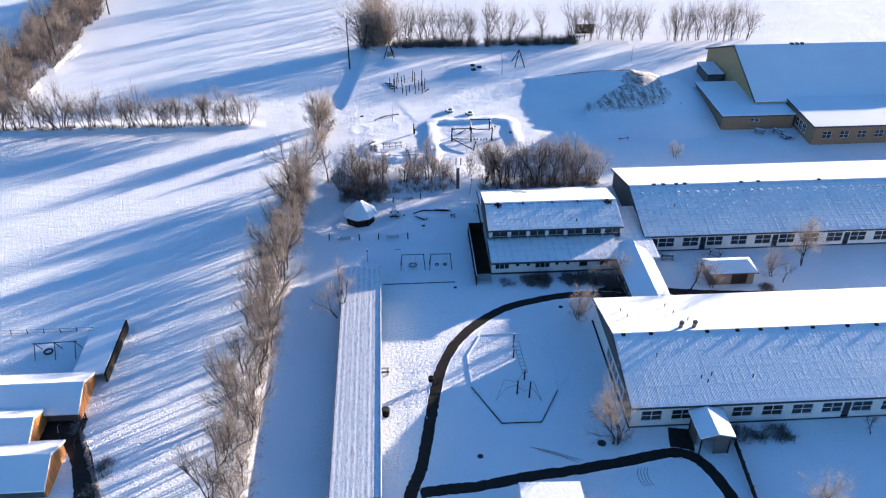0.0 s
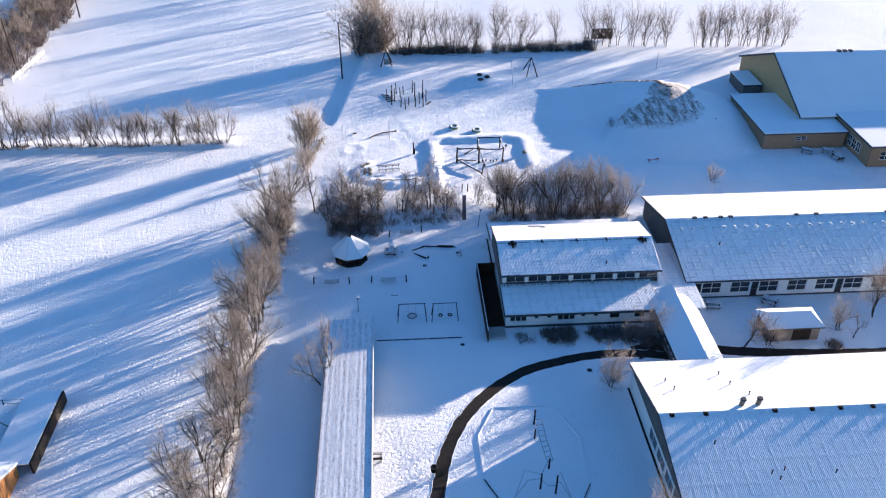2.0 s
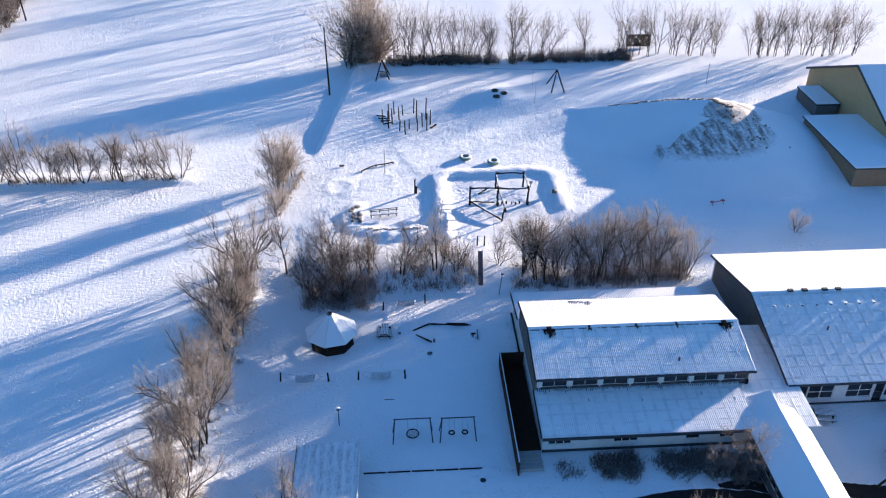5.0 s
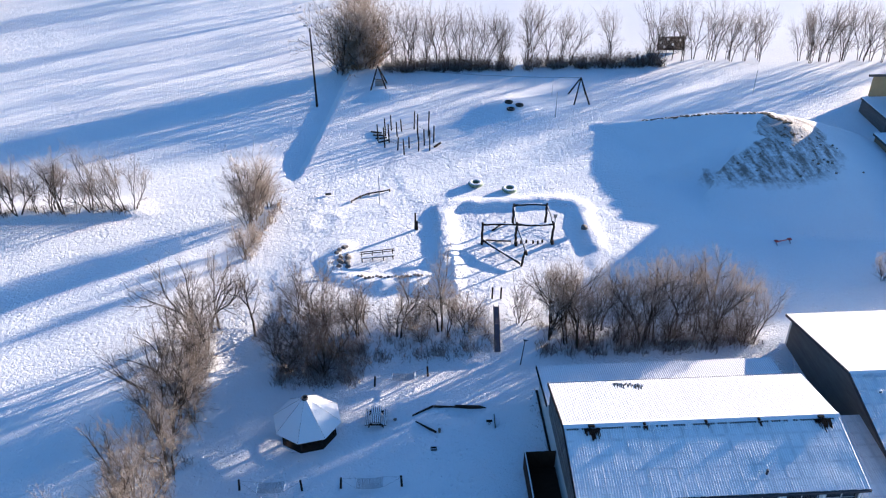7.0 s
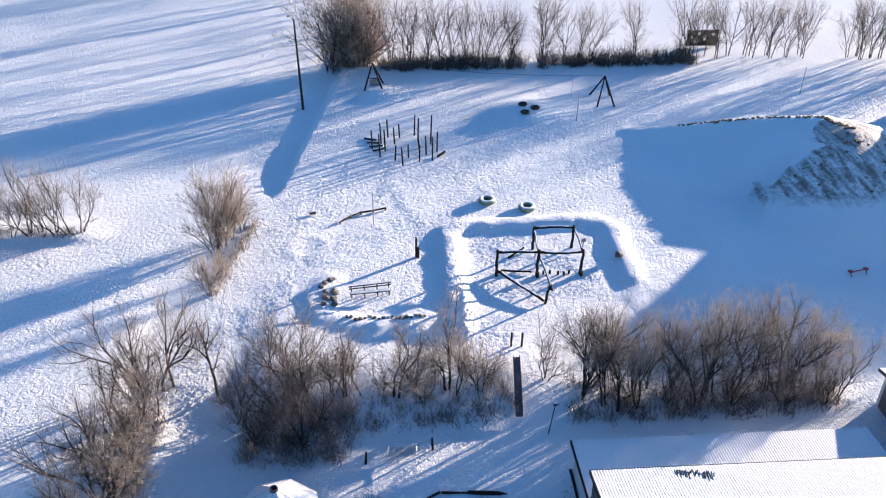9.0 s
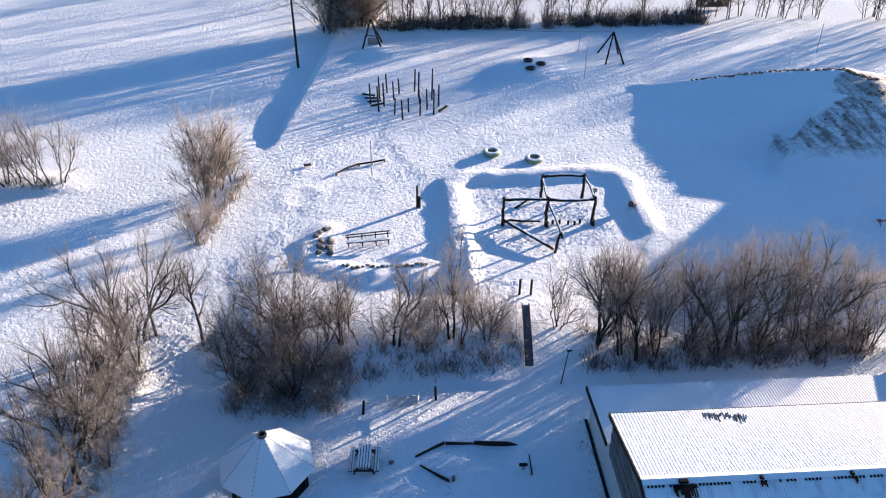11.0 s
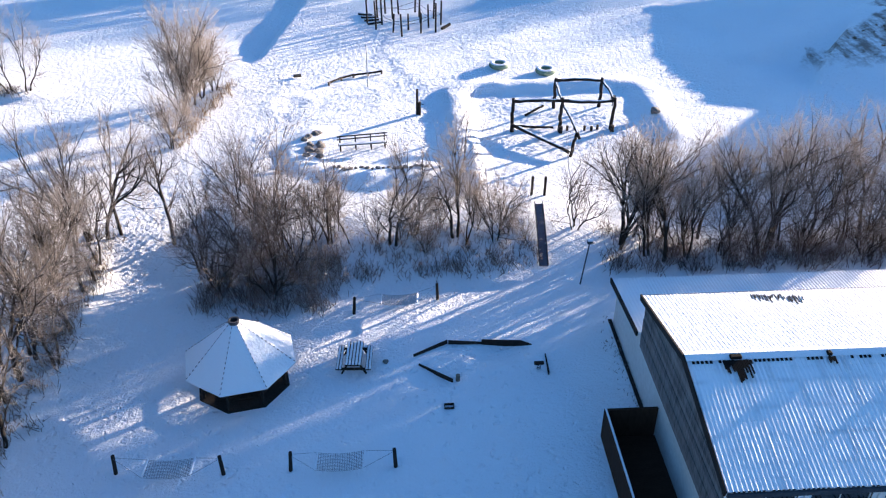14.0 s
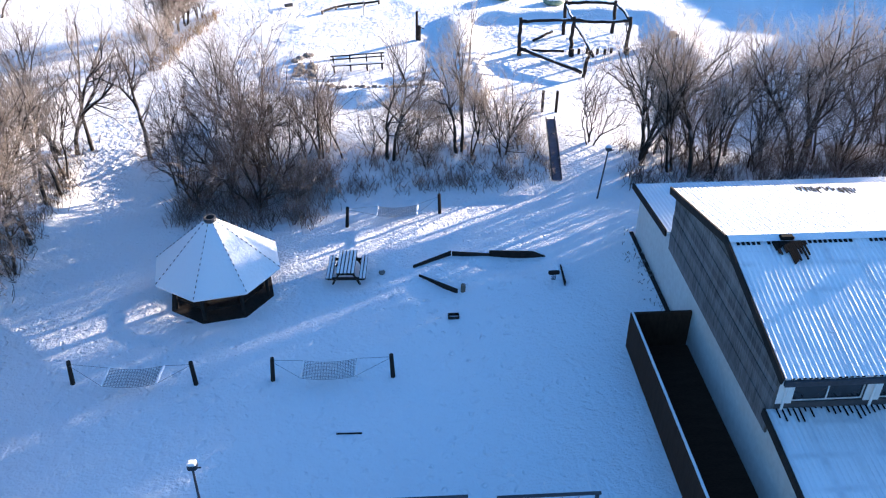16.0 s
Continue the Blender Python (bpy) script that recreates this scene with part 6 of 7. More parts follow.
def build_sandpit():
    h = thing("sandpit_edging", site(5.5, 117.6), "dark timber edging of a snow-filled sandpit", "edging")
    for (ax, ay), (bx, by), wa, wb in (((2.5, 118.05), (4.3, 119.05), 0.14, 0.24), ((4.35, 119.0), (6.1, 118.95), 0.24, 0.12), ((6.1, 118.93), (8.15, 118.72), 0.30, 0.34), ((8.15, 118.72), (8.75, 118.75), 0.34, 0.02), ((2.75, 117.4), (4.4, 116.1), 0.10, 0.22), ((9.25, 116.3), (9.32, 117.9), 0.24, 0.04)):
        dx, dy = bx - ax, by - ay
        k = 0.03 / math.hypot(dx, dy)
        o = (-dy * k, dx * k)
        g1, g2 = ground_z(ax, ay), ground_z(bx, by)
        board = Shape().add([(ax - o[0], ay - o[1], g1 - 0.2), (bx - o[0], by - o[1], g2 - 0.2), (bx + o[0], by + o[1], g2 - 0.2), (ax + o[0], ay + o[1], g1 - 0.2),
                             (ax - o[0], ay - o[1], g1 + wa), (bx - o[0], by - o[1], g2 + wb), (bx + o[0], by + o[1], g2 + wb), (ax + o[0], ay + o[1], g1 + wa)],
                            [(3, 2, 1, 0), (4, 5, 6, 7), (0, 1, 5, 4), (1, 2, 6, 5), (2, 3, 7, 6), (3, 0, 4, 7)])
        put("board", board, DARKWOOD, h)
    put("stump", Shape().tube([(4.65, 116.2, -0.05), (4.66, 116.2, 0.32)], 0.11, 8), LOG, h)
    s = thing("spring_toy", site(8.8, 116.75), "small dark play figure stuck in the snow", "toy")
    part("spring", Shape().tube([(0.1 * math.cos(k), 0.1 * math.sin(k), 0.02 * k) for k in range(18)], 0.015, 4), DARKSTEEL, s)
    part("seat", Shape().box(-0.25, 0.25, -0.09, 0.09, 0.36, 0.5, 0.03), DARKWOOD, s)
    c = thing("toy_crate", site(4.1, 114.3), "small dark frame lying in the snow", "crate")
    for a, b2 in (((-0.22, -0.14), (0.22, -0.14)), ((0.22, -0.14), (0.22, 0.14)), ((0.22, 0.14), (-0.22, 0.14)), ((-0.22, 0.14), (-0.22, -0.14))):
        part("slat", Shape().beam((*a, 0.06), (*b2, 0.06), 0.04, 0.12), DARKWOOD, c)
    st = thing("stone", site(1.05, 117.75), "dark stone in the snow beside the table", "stone")
    part("stone_body", Shape().lump((0, 0, 0.05), 0.16, random.Random(2)), STONE, st)
    pl = thing("plank", site(-0.1, 107.75, -2), "single dark plank lying on the snow", "plank")
    part("plank_body", Shape().box(-0.46, 0.46, -0.03, 0.03, 0.0, 0.03), DARKWOOD, pl)
    e2 = thing("yard_kerb", site(3, 98.7), "thin dark timber kerb round the swing area", "kerb")
    for k in range(5):
        put("kerb_board", Shape().box(-2.4 + 2.1 * k, -0.45 + 2.1 * k, 98.6, 98.72, 0, 0.07), DARKWOOD, e2)
    for k in range(3):
        put("kerb_board", Shape().box(8.0, 8.1, 98.9 + 2.3 * k, 101.1 + 2.3 * k, 0, 0.05), SNOW_SMOOTH, e2)


build_sandpit()


def build_slide():
    h = thing("slide", site(10.7, 129), "narrow dark slide running down the bank between the hedges", "slide")
    top, foot = Vector((10.86, 130.7, ground_z(10.86, 130.7) + 0.25)), Vector((10.45, 125.5, ground_z(10.45, 125.5) + 0.06))
    top, foot = top + Vector((0, 0, 0.02)), foot + Vector((0, 0, 0.08))
    mid = top.lerp(foot, 0.5) + Vector((0, 0, 0.1))
    for a, b2 in ((top, mid), (mid, foot)):
        put("chute", Shape().beam(a, b2, 0.44, 0.05), GREEN, h)
        for sx in (-0.25, 0.25):
            o = Vector((sx, 0, 0.1))
            put("side_rail", Shape().beam(a + o, b2 + o, 0.05, 0.22), DARKSTEEL, h)
    for x in (10.65, 11.5):
        put("post", Shape().tube([(x, 132.3, ground_z(x, 132.3) - 0.2), (x + 0.02, 132.3, ground_z(x, 132.3) + 1.35)], 0.09, 8), DARKWOOD, h)


build_slide()


def build_climbing_frame():
    h = thing("climbing_frame", site(14.3, 142.5), "climbing frame of crooked dark logs in a snowy hollow", "climbing frame")
    g = ground_z(14.3, 142.5)

    r5 = random.Random(77)

    def log(name, a, b2, r=0.11, bend=0.0):
        """A crooked debarked log: it bows by bend and wavers a little along its length."""
        a, b2 = Vector(a), Vector(b2)
        line, radii = [], []
        for k in range(9):
            u = k / 8
            w = math.sin(math.pi * u)
            line.append(a.lerp(b2, u) + Vector((0.3 * bend * w, 0, bend * w)) + Vector((r5.gauss(0, 0.025), r5.gauss(0, 0.025), r5.gauss(0, 0.02))) * min(1, 3 * w))
            radii.append(r * (1.05 - 0.2 * u + r5.uniform(-0.07, 0.07)))
        put(name, Shape().tube(line, radii, 9), DARKWOOD, h)
        if name == "beam":
            put("snow_strip", Shape().tube([p + Vector((0, 0, q * 0.75)) for p, q in zip(line[1:-1], radii[1:-1])], r * 0.5, 6), SNOW_SMOOTH, h, "snow lying on the log")
    tops = {}
    for k, (x, y, z) in enumerate(((10.6, 142.5, 2.3), (14.2, 142.0, 2.45), (18.1, 142.0, 2.35), (14.45, 146.2, 2.3), (18.1, 146.3, 2.2))):
        log("post", (x, y, ground_z(x, y) - 0.2), (x + 0.06, y, g + z + 0.22), 0.14, 0.1 * (-1) ** k)
        tops[k] = (x + 0.05, y, g + z)
    for x, y in ((10.6, 142.5), (14.2, 142.0), (18.1, 142.0)):
        put("stump", Shape().tube([(x + 0.02, y - 0.3, ground_z(x, y) - 0.1), (x + 0.03, y - 0.3, g + 0.52)], [0.16, 0.15], 8), DARKWOOD, h)
    log("beam", tops[0], tops[1], 0.12, 0.03)
    log("beam", tops[1], tops[2], 0.12, -0.10)
    log("beam", tops[3], tops[4], 0.12, 0.12)
    log("beam", tops[1], tops[3], 0.10, -0.08)
    log("beam", tops[2], tops[4], 0.10, 0.10)
    log("beam", (10.6, 142.4, g + 0.42), (14.1, 137.75, g + 0.35), 0.13, 0.03)
    log("post", (14.25, 137.8, ground_z(14.2, 137.8) - 0.1), (14.6, 138.0, g + 1.75), 0.12, 0.1)
    log("beam", (14.75, 137.7, g + 1.45), (14.25, 141.9, g + 2.2), 0.11, 0.14)
    log("ground_log", (11.1, 142.8, g + 0.12), (13.8, 142.4, g + 0.12), 0.09)
    log("ground_log", (12.0, 144.8, g + 0.08), (13.6, 146.1, g + 0.3), 0.10)
    for x, y in ((14.8, 142.1), (15.4, 142.2), (16.1, 142.0), (16.6, 141.9), (17.1, 142.1)):
        put("stepping_post", Shape().tube([(x, y, g - 0.1), (x, y, g + 0.38)], 0.10, 7), DARKWOOD, h)
    c = thing("sign", site(19.2, 146.3), "small square board on a post beside the climbing frame", "sign")
    part("post", Shape().tube([(0, 0, -0.1), (0, 0, 0.8)], 0.04, 6), DARKWOOD, c)
    part("board", Shape().box(-0.2, 0.2, -0.06, -0.03, 0.55, 0.95), PLANK, c)


build_climbing_frame()


def build_posts():
    for x, y, z, r, label in ((3.6, 145.5, 2.1, 0.12, "tall dark totem post with a short one"), (-0.35, 151.2, 3.6, 0.035, "thin bare pole standing in the snow"),
                              (23.9, 173.7, 3.7, 0.04, "thin pole with snow on top near the mound"), (54.4, 180.4, 3.6, 0.05, "thin leaning pole beyond the heap"), (24.7, 181.4, 2.6, 0.03, "thin stake in the snow")):
        h = thing("pole", site(x, y), label, "pole")
        part("shaft", Shape().tube([(0, 0, -0.2), (0.02, 0, z)], [r, r * 0.8], 8), DARKWOOD if r > 0.1 else STEEL, h)
        if r > 0.1:
            part("short_post", Shape().tube([(0.2, -0.1, -0.2), (0.2, -0.1, 1.1)], 0.1, 8), DARKWOOD, h)
            part("rung", Shape().tube([(0.0, 0, 1.0), (0.5, -0.2, 0.9)], 0.03, 6), DARKWOOD, h)
    for x, y, z, lean, label in ((-9.6, 181.1, 11.6, -0.3, "tall timber mast with a lamp at the field corner"), (-75.9, 187.9, 10.8, -0.9, "tall timber mast in the far hedge"), (-73.2, 221.5, 10.5, -0.6, "tall timber mast in the far hedge")):
        h = thing("mast", site(x, y), label, "mast")
        part("shaft", Shape().tube([(0, 0, -0.3), (lean * 0.3, 0, z)], [0.17, 0.10], 8), DARKWOOD, h)
        part("arm", Shape().tube([(lean * 0.3, 0, z - 0.1), (lean * 0.3 - 0.5, 0, z + 0.35)], 0.04, 6), STEEL, h)
        part("lamp_head", Shape().box(lean * 0.3 - 0.8, lean * 0.3 - 0.35, -0.15, 0.15, z + 0.3, z + 0.5, 0.05), STEEL, h)
    r2 = random.Random(4)
    course = thing("rope_course", site(3.5, 167), "balance course of many dark upright logs with ropes", "climbing course")
    spots = []
    for k in range(19):
        a = k * 2.4
        rad = 1.0 + 3.2 * math.sqrt((k + 0.5) / 19)
        spots.append((3.2 + rad * math.cos(a) * 0.95, 167.6 + rad * math.sin(a) * 1.05))
    for k, (x, y) in enumerate(spots):
        z = 1.5 + 1.5 * r2.random()
        put("post", Shape().tube([(x, y, ground_z(x, y) - 0.2), (x + r2.uniform(-0.12, 0.16), y, ground_z(x, y) + z)], [0.10, 0.085], 7), DARKWOOD, course)
        if k % 2 and k > 2:
            q = spots[k - 2]
            put("rope", Shape().tube([(x, y, ground_z(x, y) + 1.1), ((x + q[0]) / 2, (y + q[1]) / 2, ground_z(x, y) + 0.85), (*q, ground_z(*q) + 1.1)], 0.02, 4), ROPE_DARK, course)
    for k in range(4):
        lg = thing("log", site(-0.95 + 0.35 * k, 170.2 - 0.95 * k, 14 * k - 25), "snow-topped log lying beside the balance course", "log", "logs by the balance course")
        part("log_body", Shape().tube([(-0.75, 0, 0.11), (0.75, 0.1, 0.12)], 0.12, 8), DARKWOOD, lg)
        part("snow_strip", Shape().tube([(-0.7, 0.02, 0.20), (0.7, 0.12, 0.21)], 0.08, 6), SNOW_SMOOTH, lg)
    lg = thing("log", site(7.1, 165.6, 40), "snow-topped log lying beside the balance course", "log", "logs by the balance course")
    part("log_body", Shape().tube([(-0.6, 0, 0.14), (0.6, 0.1, 0.3)], 0.15, 8), DARKWOOD, lg)


build_posts()


def build_tyres():
    for x, y, tilt in ((11.1, 155.0, 0), (14.95, 153.4, 4)):
        h = thing("tractor_tyre", site(x, y), "large tractor tyre lying in the snow, worn green paint", "tyre", "play tyres")
        s = Shape().torus((0, 0, 0.24), 0.62, 0.27, 26, 10, 0.9)
        s.smooth = True
        part("tread", s, RUBBER_GREEN, h)
        part("inside", Shape().tube([(0, 0, 0.0), (0, 0, 0.34)], 0.42, 20, False), RUBBER, h)
        cap = Shape().torus((0, 0, 0.43), 0.62, 0.16, 26, 6, 0.45)
        cap.smooth = True
        part("snow_cap", cap, SNOW_SMOOTH, h, "snow on the upper side")
    for x, y in ((17.7, 176.5), (19.1, 175.7), (17.75, 174.7)):
        h = thing("car_tyre", site(x, y), "dark tyre lying flat in the snow", "tyre", "flat tyres")
        s = Shape().torus((0, 0, 0.1), 0.45, 0.14, 20, 8)
        s.smooth = True
        part("tread", s, RUBBER, h)
        part("inside", Shape().tube([(0, 0, 0.02), (0, 0, 0.06)], 0.36, 16), RUBBER, h)


build_tyres()


def build_zip_line():
    h = thing("zip_line", site(14, 181), "cable ride between two dark log trestles", "zip line")
    def leg(a, b2):
        put("leg", Shape().tube([(*a, ground_z(*a) - 0.2), b2], [0.12, 0.09], 8), DARKWOOD, h)
    apex = (-0.7, 185.2, 5.0)
    for a in ((-1.9, 184.1), (0.5, 183.6), (0.6, 187.5)):
        leg(a, apex)
    put("brace", Shape().tube([(-1.3, 184.6, 3.2), (-0.1, 184.3, 3.2)], 0.06, 6), DARKWOOD, h)
    far = (28.4, 179.7, 4.7)
    for a in ((27.3, 177.9), (29.6, 177.8), (27.2, 182.1), (29.8, 181.6)):
        leg(a, far)
    put("cable", Shape().tube([apex, (7, 183.6, 4.55), (14, 182.3, 4.4), (21, 181.0, 4.45), far], 0.02, 4), DARKSTEEL, h)
    put("platform", Shape().box(-1.2, 0.2, 186.0, 187.0, 1.5, 2.1), PLANK, h)


build_zip_line()


def build_mound_things():
    r3 = random.Random(8)
    w = thing("boulder_edge", site(-4.3, 140.3), "half-buried field stones on the curved bank", "stones")
    for k in range(16):
        x, y = -4.1 + r3.uniform(-0.7, 0.6), 138.2 + 3.9 * k / 15 + r3.uniform(-0.2, 0.2)
        put("stone", Shape().lump((x, y, ground_z(x, y) + 0.06), r3.uniform(0.16, 0.36), r3), STONE, w)
    w = thing("boulder_edge", site(1, 136.2), "low line of stones and sticks along the bank", "stones")
    for k in range(18):
        x, y = -2.4 + 6.4 * k / 17, 136.4 + r3.uniform(-0.25, 0.25)
        put("stone", Shape().lump((x, y, ground_z(x, y) + 0.03), r3.uniform(0.12, 0.24), r3), STONE, w)
    b2 = thing("bench", site(-0.5, 139.6, 6), "long rough log bench with rails inside the bank", "bench")
    part("seat", Shape().box(-1.75, 1.75, -0.18, 0.18, 0.42, 0.48, 0.02), DARKWOOD, b2)
    for z in (0.72, 0.95):
        part("rail", Shape().tube([(-1.8, 0.3, z), (1.8, 0.34, z + 0.05)], 0.05, 6), DARKWOOD, b2)
    for x in (-1.6, -0.5, 0.6, 1.6):
        part("leg", Shape().tube([(x, 0.3, -0.1), (x, 0.32, 1.0)], 0.05, 6), DARKWOOD, b2)
        part("leg", Shape().tube([(x, -0.1, -0.1), (x, -0.1, 0.42)], 0.05, 6), DARKWOOD, b2)
    part("snow_strip", Shape().box(-1.7, 1.7, -0.16, 0.16, 0.482, 0.53, 0.02), SNOW_SMOOTH, b2)
    rk = thing("boulder", site(22.0, 144.1), "dark boulder on the snowy bank", "boulder")
    part("stone_body", Shape().lump((0, 0, 0.15), 0.42, r3), STONE, rk)
    beam = thing("balance_beam", site(-1.6, 153.5), "crooked low log beam over short stumps", "balance beam")
    pts = [(-3.6, 151.6), (-2.6, 152.6), (-1.6, 153.3), (-0.4, 153.6), (0.8, 154.0)]
    for a, c in zip(pts, pts[1:]):
        put("log", Shape().tube([(*a, ground_z(*a) + 0.22), (*c, ground_z(*c) + 0.24)], 0.09, 7), DARKWOOD, beam)
    for a in pts:
        put("stump", Shape().tube([(*a, ground_z(*a) - 0.1), (*a, ground_z(*a) + 0.3)], 0.10, 7), LOG, beam)
    st = thing("stump", site(-6.4, 153.4), "short log stump in the trodden snow", "stump")
    part("log_body", Shape().tube([(-0.3, 0, 0.16), (0.35, 0.05, 0.2)], 0.14, 8), LOG, st)
    t = thing("seesaw", site(42.9, 140.7, 12), "small red play seat frame in the snow", "play seat")
    part("bar", Shape().tube([(-0.9, 0, 0.35), (0.9, 0, 0.4)], 0.06, 6), RED, t)
    for x in (-0.8, 0.8):
        part("seat", Shape().box(x - 0.2, x + 0.2, -0.2, 0.2, 0.4, 0.5, 0.03), RED, t)
        part("leg", Shape().tube([(x, -0.3, 0), (x, 0, 0.4)], 0.04, 6), DARKSTEEL, t)
    pn = thing("target_board", site(47.2, 198.5), "dark board with pale round spots beyond the hedge", "board")
    bd = part("board", Shape().box(-2.3, 2.3, -0.06, 0.06, 0.2, 2.5), DARKWOOD, pn)
    for x, z in ((-1.7, 1.5), (-0.6, 2.05), (0.3, 1.2), (1.5, 1.9), (-1.1, 0.8)):
        part("spot", Shape().tube([(x, -0.065, z), (x, -0.09, z)], 0.24, 12), WHITE, bd)
    for x in (-2.2, 2.2):
        part("post", Shape().tube([(x, 0.12, -0.2), (x, 0.12, 2.5)], 0.06, 6), DARKWOOD, pn)


build_mound_things()


def build_net_climber():
    e2 = thing("play_area_edging", site(13.5, 78.5), "dark timber edging of the play area round the net climber", "edging")
    pts = [(10.4, 86.4), (16.8, 86.4), (19.0, 81.4), (18.8, 75.2), (16.0, 70.0), (11.3, 70.1), (8.35, 76.4), (8.3, 82.3)]
    for a, c in zip(pts, pts[1:] + pts[:1]):
        put("board", Shape().beam((*a, 0.05), (*c, 0.05), 0.08, 0.12), DARKWOOD if a[1] < 77 and c[1] < 77 else SNOW_SMOOTH, e2)
    h = thing("net_climber", site(14.5, 78), "rope bridge climber slung between short dark posts", "climbing net")
    poles = [(13.75, 74.9, 2.2), (15.15, 74.2, 2.6), (15.0, 77.4, 1.5), (14.2, 81.6, 1.4), (14.45, 83.6, 2.2)]
    for x, y, z in poles:
        put("pole", Shape().tube([(x, y, -0.2), (x + 0.06, y + 0.1, z)], [0.10, 0.085], 8), DARKWOOD, h)
        put("snow_cap", Shape().lump((x + 0.06, y + 0.1, z), 0.09, random.Random(3), 0.5, 0.1), SNOW_SMOOTH, h)
    rails = [((14.25, 82.4, 1.9), (14.75, 77.2, 1.2)), ((14.95, 82.5, 1.9), (15.35, 77.3, 1.3))]
    for a, c in rails:
        put("bridge_rope", Shape().tube([a, tuple((u + v) / 2 - (0.2 if i == 2 else 0) for i, (u, v) in enumerate(zip(a, c))), c], 0.03, 5), ROPE, h)
    for k in range(9):
        t = k / 8
        sag = -0.8 * t * (1 - t)
        a, c = (tuple(p + (q - p) * t for p, q in zip(*r)) for r in rails)
        put("rung", Shape().tube([(a[0], a[1], a[2] + sag), (c[0], c[1], c[2] + sag)], 0.025, 5), ROPE_DARK, h)
    for a, m2, c in (((13.75, 74.9, 2.0), (12.4, 76.6, 0.9), (11.1, 73.9, 0.05)), ((13.75, 74.9, 1.5), (12.6, 75.6, 0.5), (11.2, 74.1, 0.05)), ((15.15, 74.2, 2.3), (15.9, 76.0, 1.0), (16.6, 73.4, 0.05)), ((15.15, 74.2, 1.7), (15.8, 75.0, 0.6), (16.5, 73.6, 0.05)), ((13.8, 75.0, 1.2), (14.5, 74.4, 0.9), (15.15, 74.3, 1.2)), ((13.8, 75.0, 2.0), (14.4, 76.4, 1.5), (15.0, 77.4, 1.4))):
        put("rope", Shape().tube([a, m2, c], 0.022, 4), ROPE_DARK, h)


build_net_climber()


def build_clutter():
    b1 = thing("litter_bin", site(3.4, 77.5), "dark round litter bin on two posts beside the path", "litter bin")
    part("bin_body", Shape().tube([(0, 0, 0.35), (0, 0, 0.95)], [0.30, 0.34], 12), NEAR_BLACK, b1)
    part("rim", Shape().torus((0, 0, 0.96), 0.33, 0.03, 14, 6), DARKSTEEL, b1)
    for x in (0.25, 0.75):
        part("post", Shape().tube([(x, -0.3, -0.1), (x, -0.3, 1.0)], 0.05, 6), DARKWOOD, b1)
    b2 = thing("litter_bin", site(-2.2, 72.3), "large dark litter bin beside the shed", "litter bin")
    part("bin_body", Shape().tube([(0, 0, 0.0), (0, 0, 1.0)], [0.42, 0.5], 12), NEAR_BLACK, b2)
    part("lid", Shape().tube([(0, 0, 1.002), (0, 0, 1.08)], [0.52, 0.4], 12), RUBBER, b2)
    for x, y, r, label in ((22.3, 66.3, 0.5, "dark round manhole ring in the snow"), (8.3, 65.2, 0.33, "dark round cover with snow in its middle"), (22.2, 91.8, 0.3, "dark drain cover in the snow"), (7.9, 97.3, 0.25, "dark cover beside the yard kerb")):
        m = thing("manhole_cover", site(x, y), label, "cover")
        part("ring", Shape().torus((0, 0, 0.03), r * 0.8, r * 0.25, 18, 6, 0.5), DARKSTEEL, m)
        part("plate", Shape().tube([(0, 0, 0.01), (0, 0, 0.04)], r * 0.8, 16), RUBBER, m)
    for k, y in enumerate((80.1, 79.4)):
        bn = thing("bench", site(-2.35, y), "narrow wooden bench beside the shed", "bench", "benches by the shed")
        part("seat", Shape().box(-0.6, 0.6, -0.14, 0.14, 0.42, 0.48, 0.01), DARKWOOD if k else PLANK, bn)
        for x in (-0.45, 0.45):
            part("leg", Shape().box(x - 0.04, x + 0.04, -0.12, 0.12, 0, 0.419), DARKWOOD, bn)
    for x, y, turn in ((70.3, 143.6, 60), (73.8, 143.3, 60), (74.4, 141.0, 15), (40.4, 102.9, 80), (48.0, 103.2, 55)):
        build_picnic_table(x, y, turn, "wooden picnic table with snow on it beside a wall", "picnic tables by the walls")
    fn = thing("fence", site(37.0, 61), "dark low fence running from the porch", "fence")
    for k in range(5):
        y0 = 65.0 - 1.7 * k
        put("panel", Shape().beam((37.25 - 0.14 * k, y0, 0.55), (37.1 - 0.14 * k, y0 - 1.6, 0.55), 0.06, 0.9), DARKWOOD, fn)
        put("post", Shape().box(37.2 - 0.14 * k, 37.32 - 0.14 * k, y0 - 0.02, y0 + 0.1, 0, 1.15), DARKWOOD, fn)
    for (x0, y0), (x1, y1) in (((-74.9, 167.9), (-74.6, 172.4)), ((-74.2, 181.0), (-73.1, 196.2))):
        f = thing("rail_fence", site((x0 + x1) / 2, (y0 + y1) / 2), "white painted rail fence before the far hedge", "fence")
        n = max(2, round((y1 - y0) / 2.2))
        for k in range(n + 1):
            x, y = x0 + (x1 - x0) * k / n, y0 + (y1 - y0) * k / n
            put("post", Shape().box(x - 0.06, x + 0.06, y - 0.06, y + 0.06, ground_z(x, y) - 0.1, ground_z(x, y) + 1.25), WHITE, f)
        for z in (0.55, 1.1):
            put("rail", Shape().beam((x0 - 0.09, y0, ground_z(x0, y0) + z), (x1 - 0.09, y1, ground_z(x1, y1) + z), 0.05, 0.16), WHITE, f)
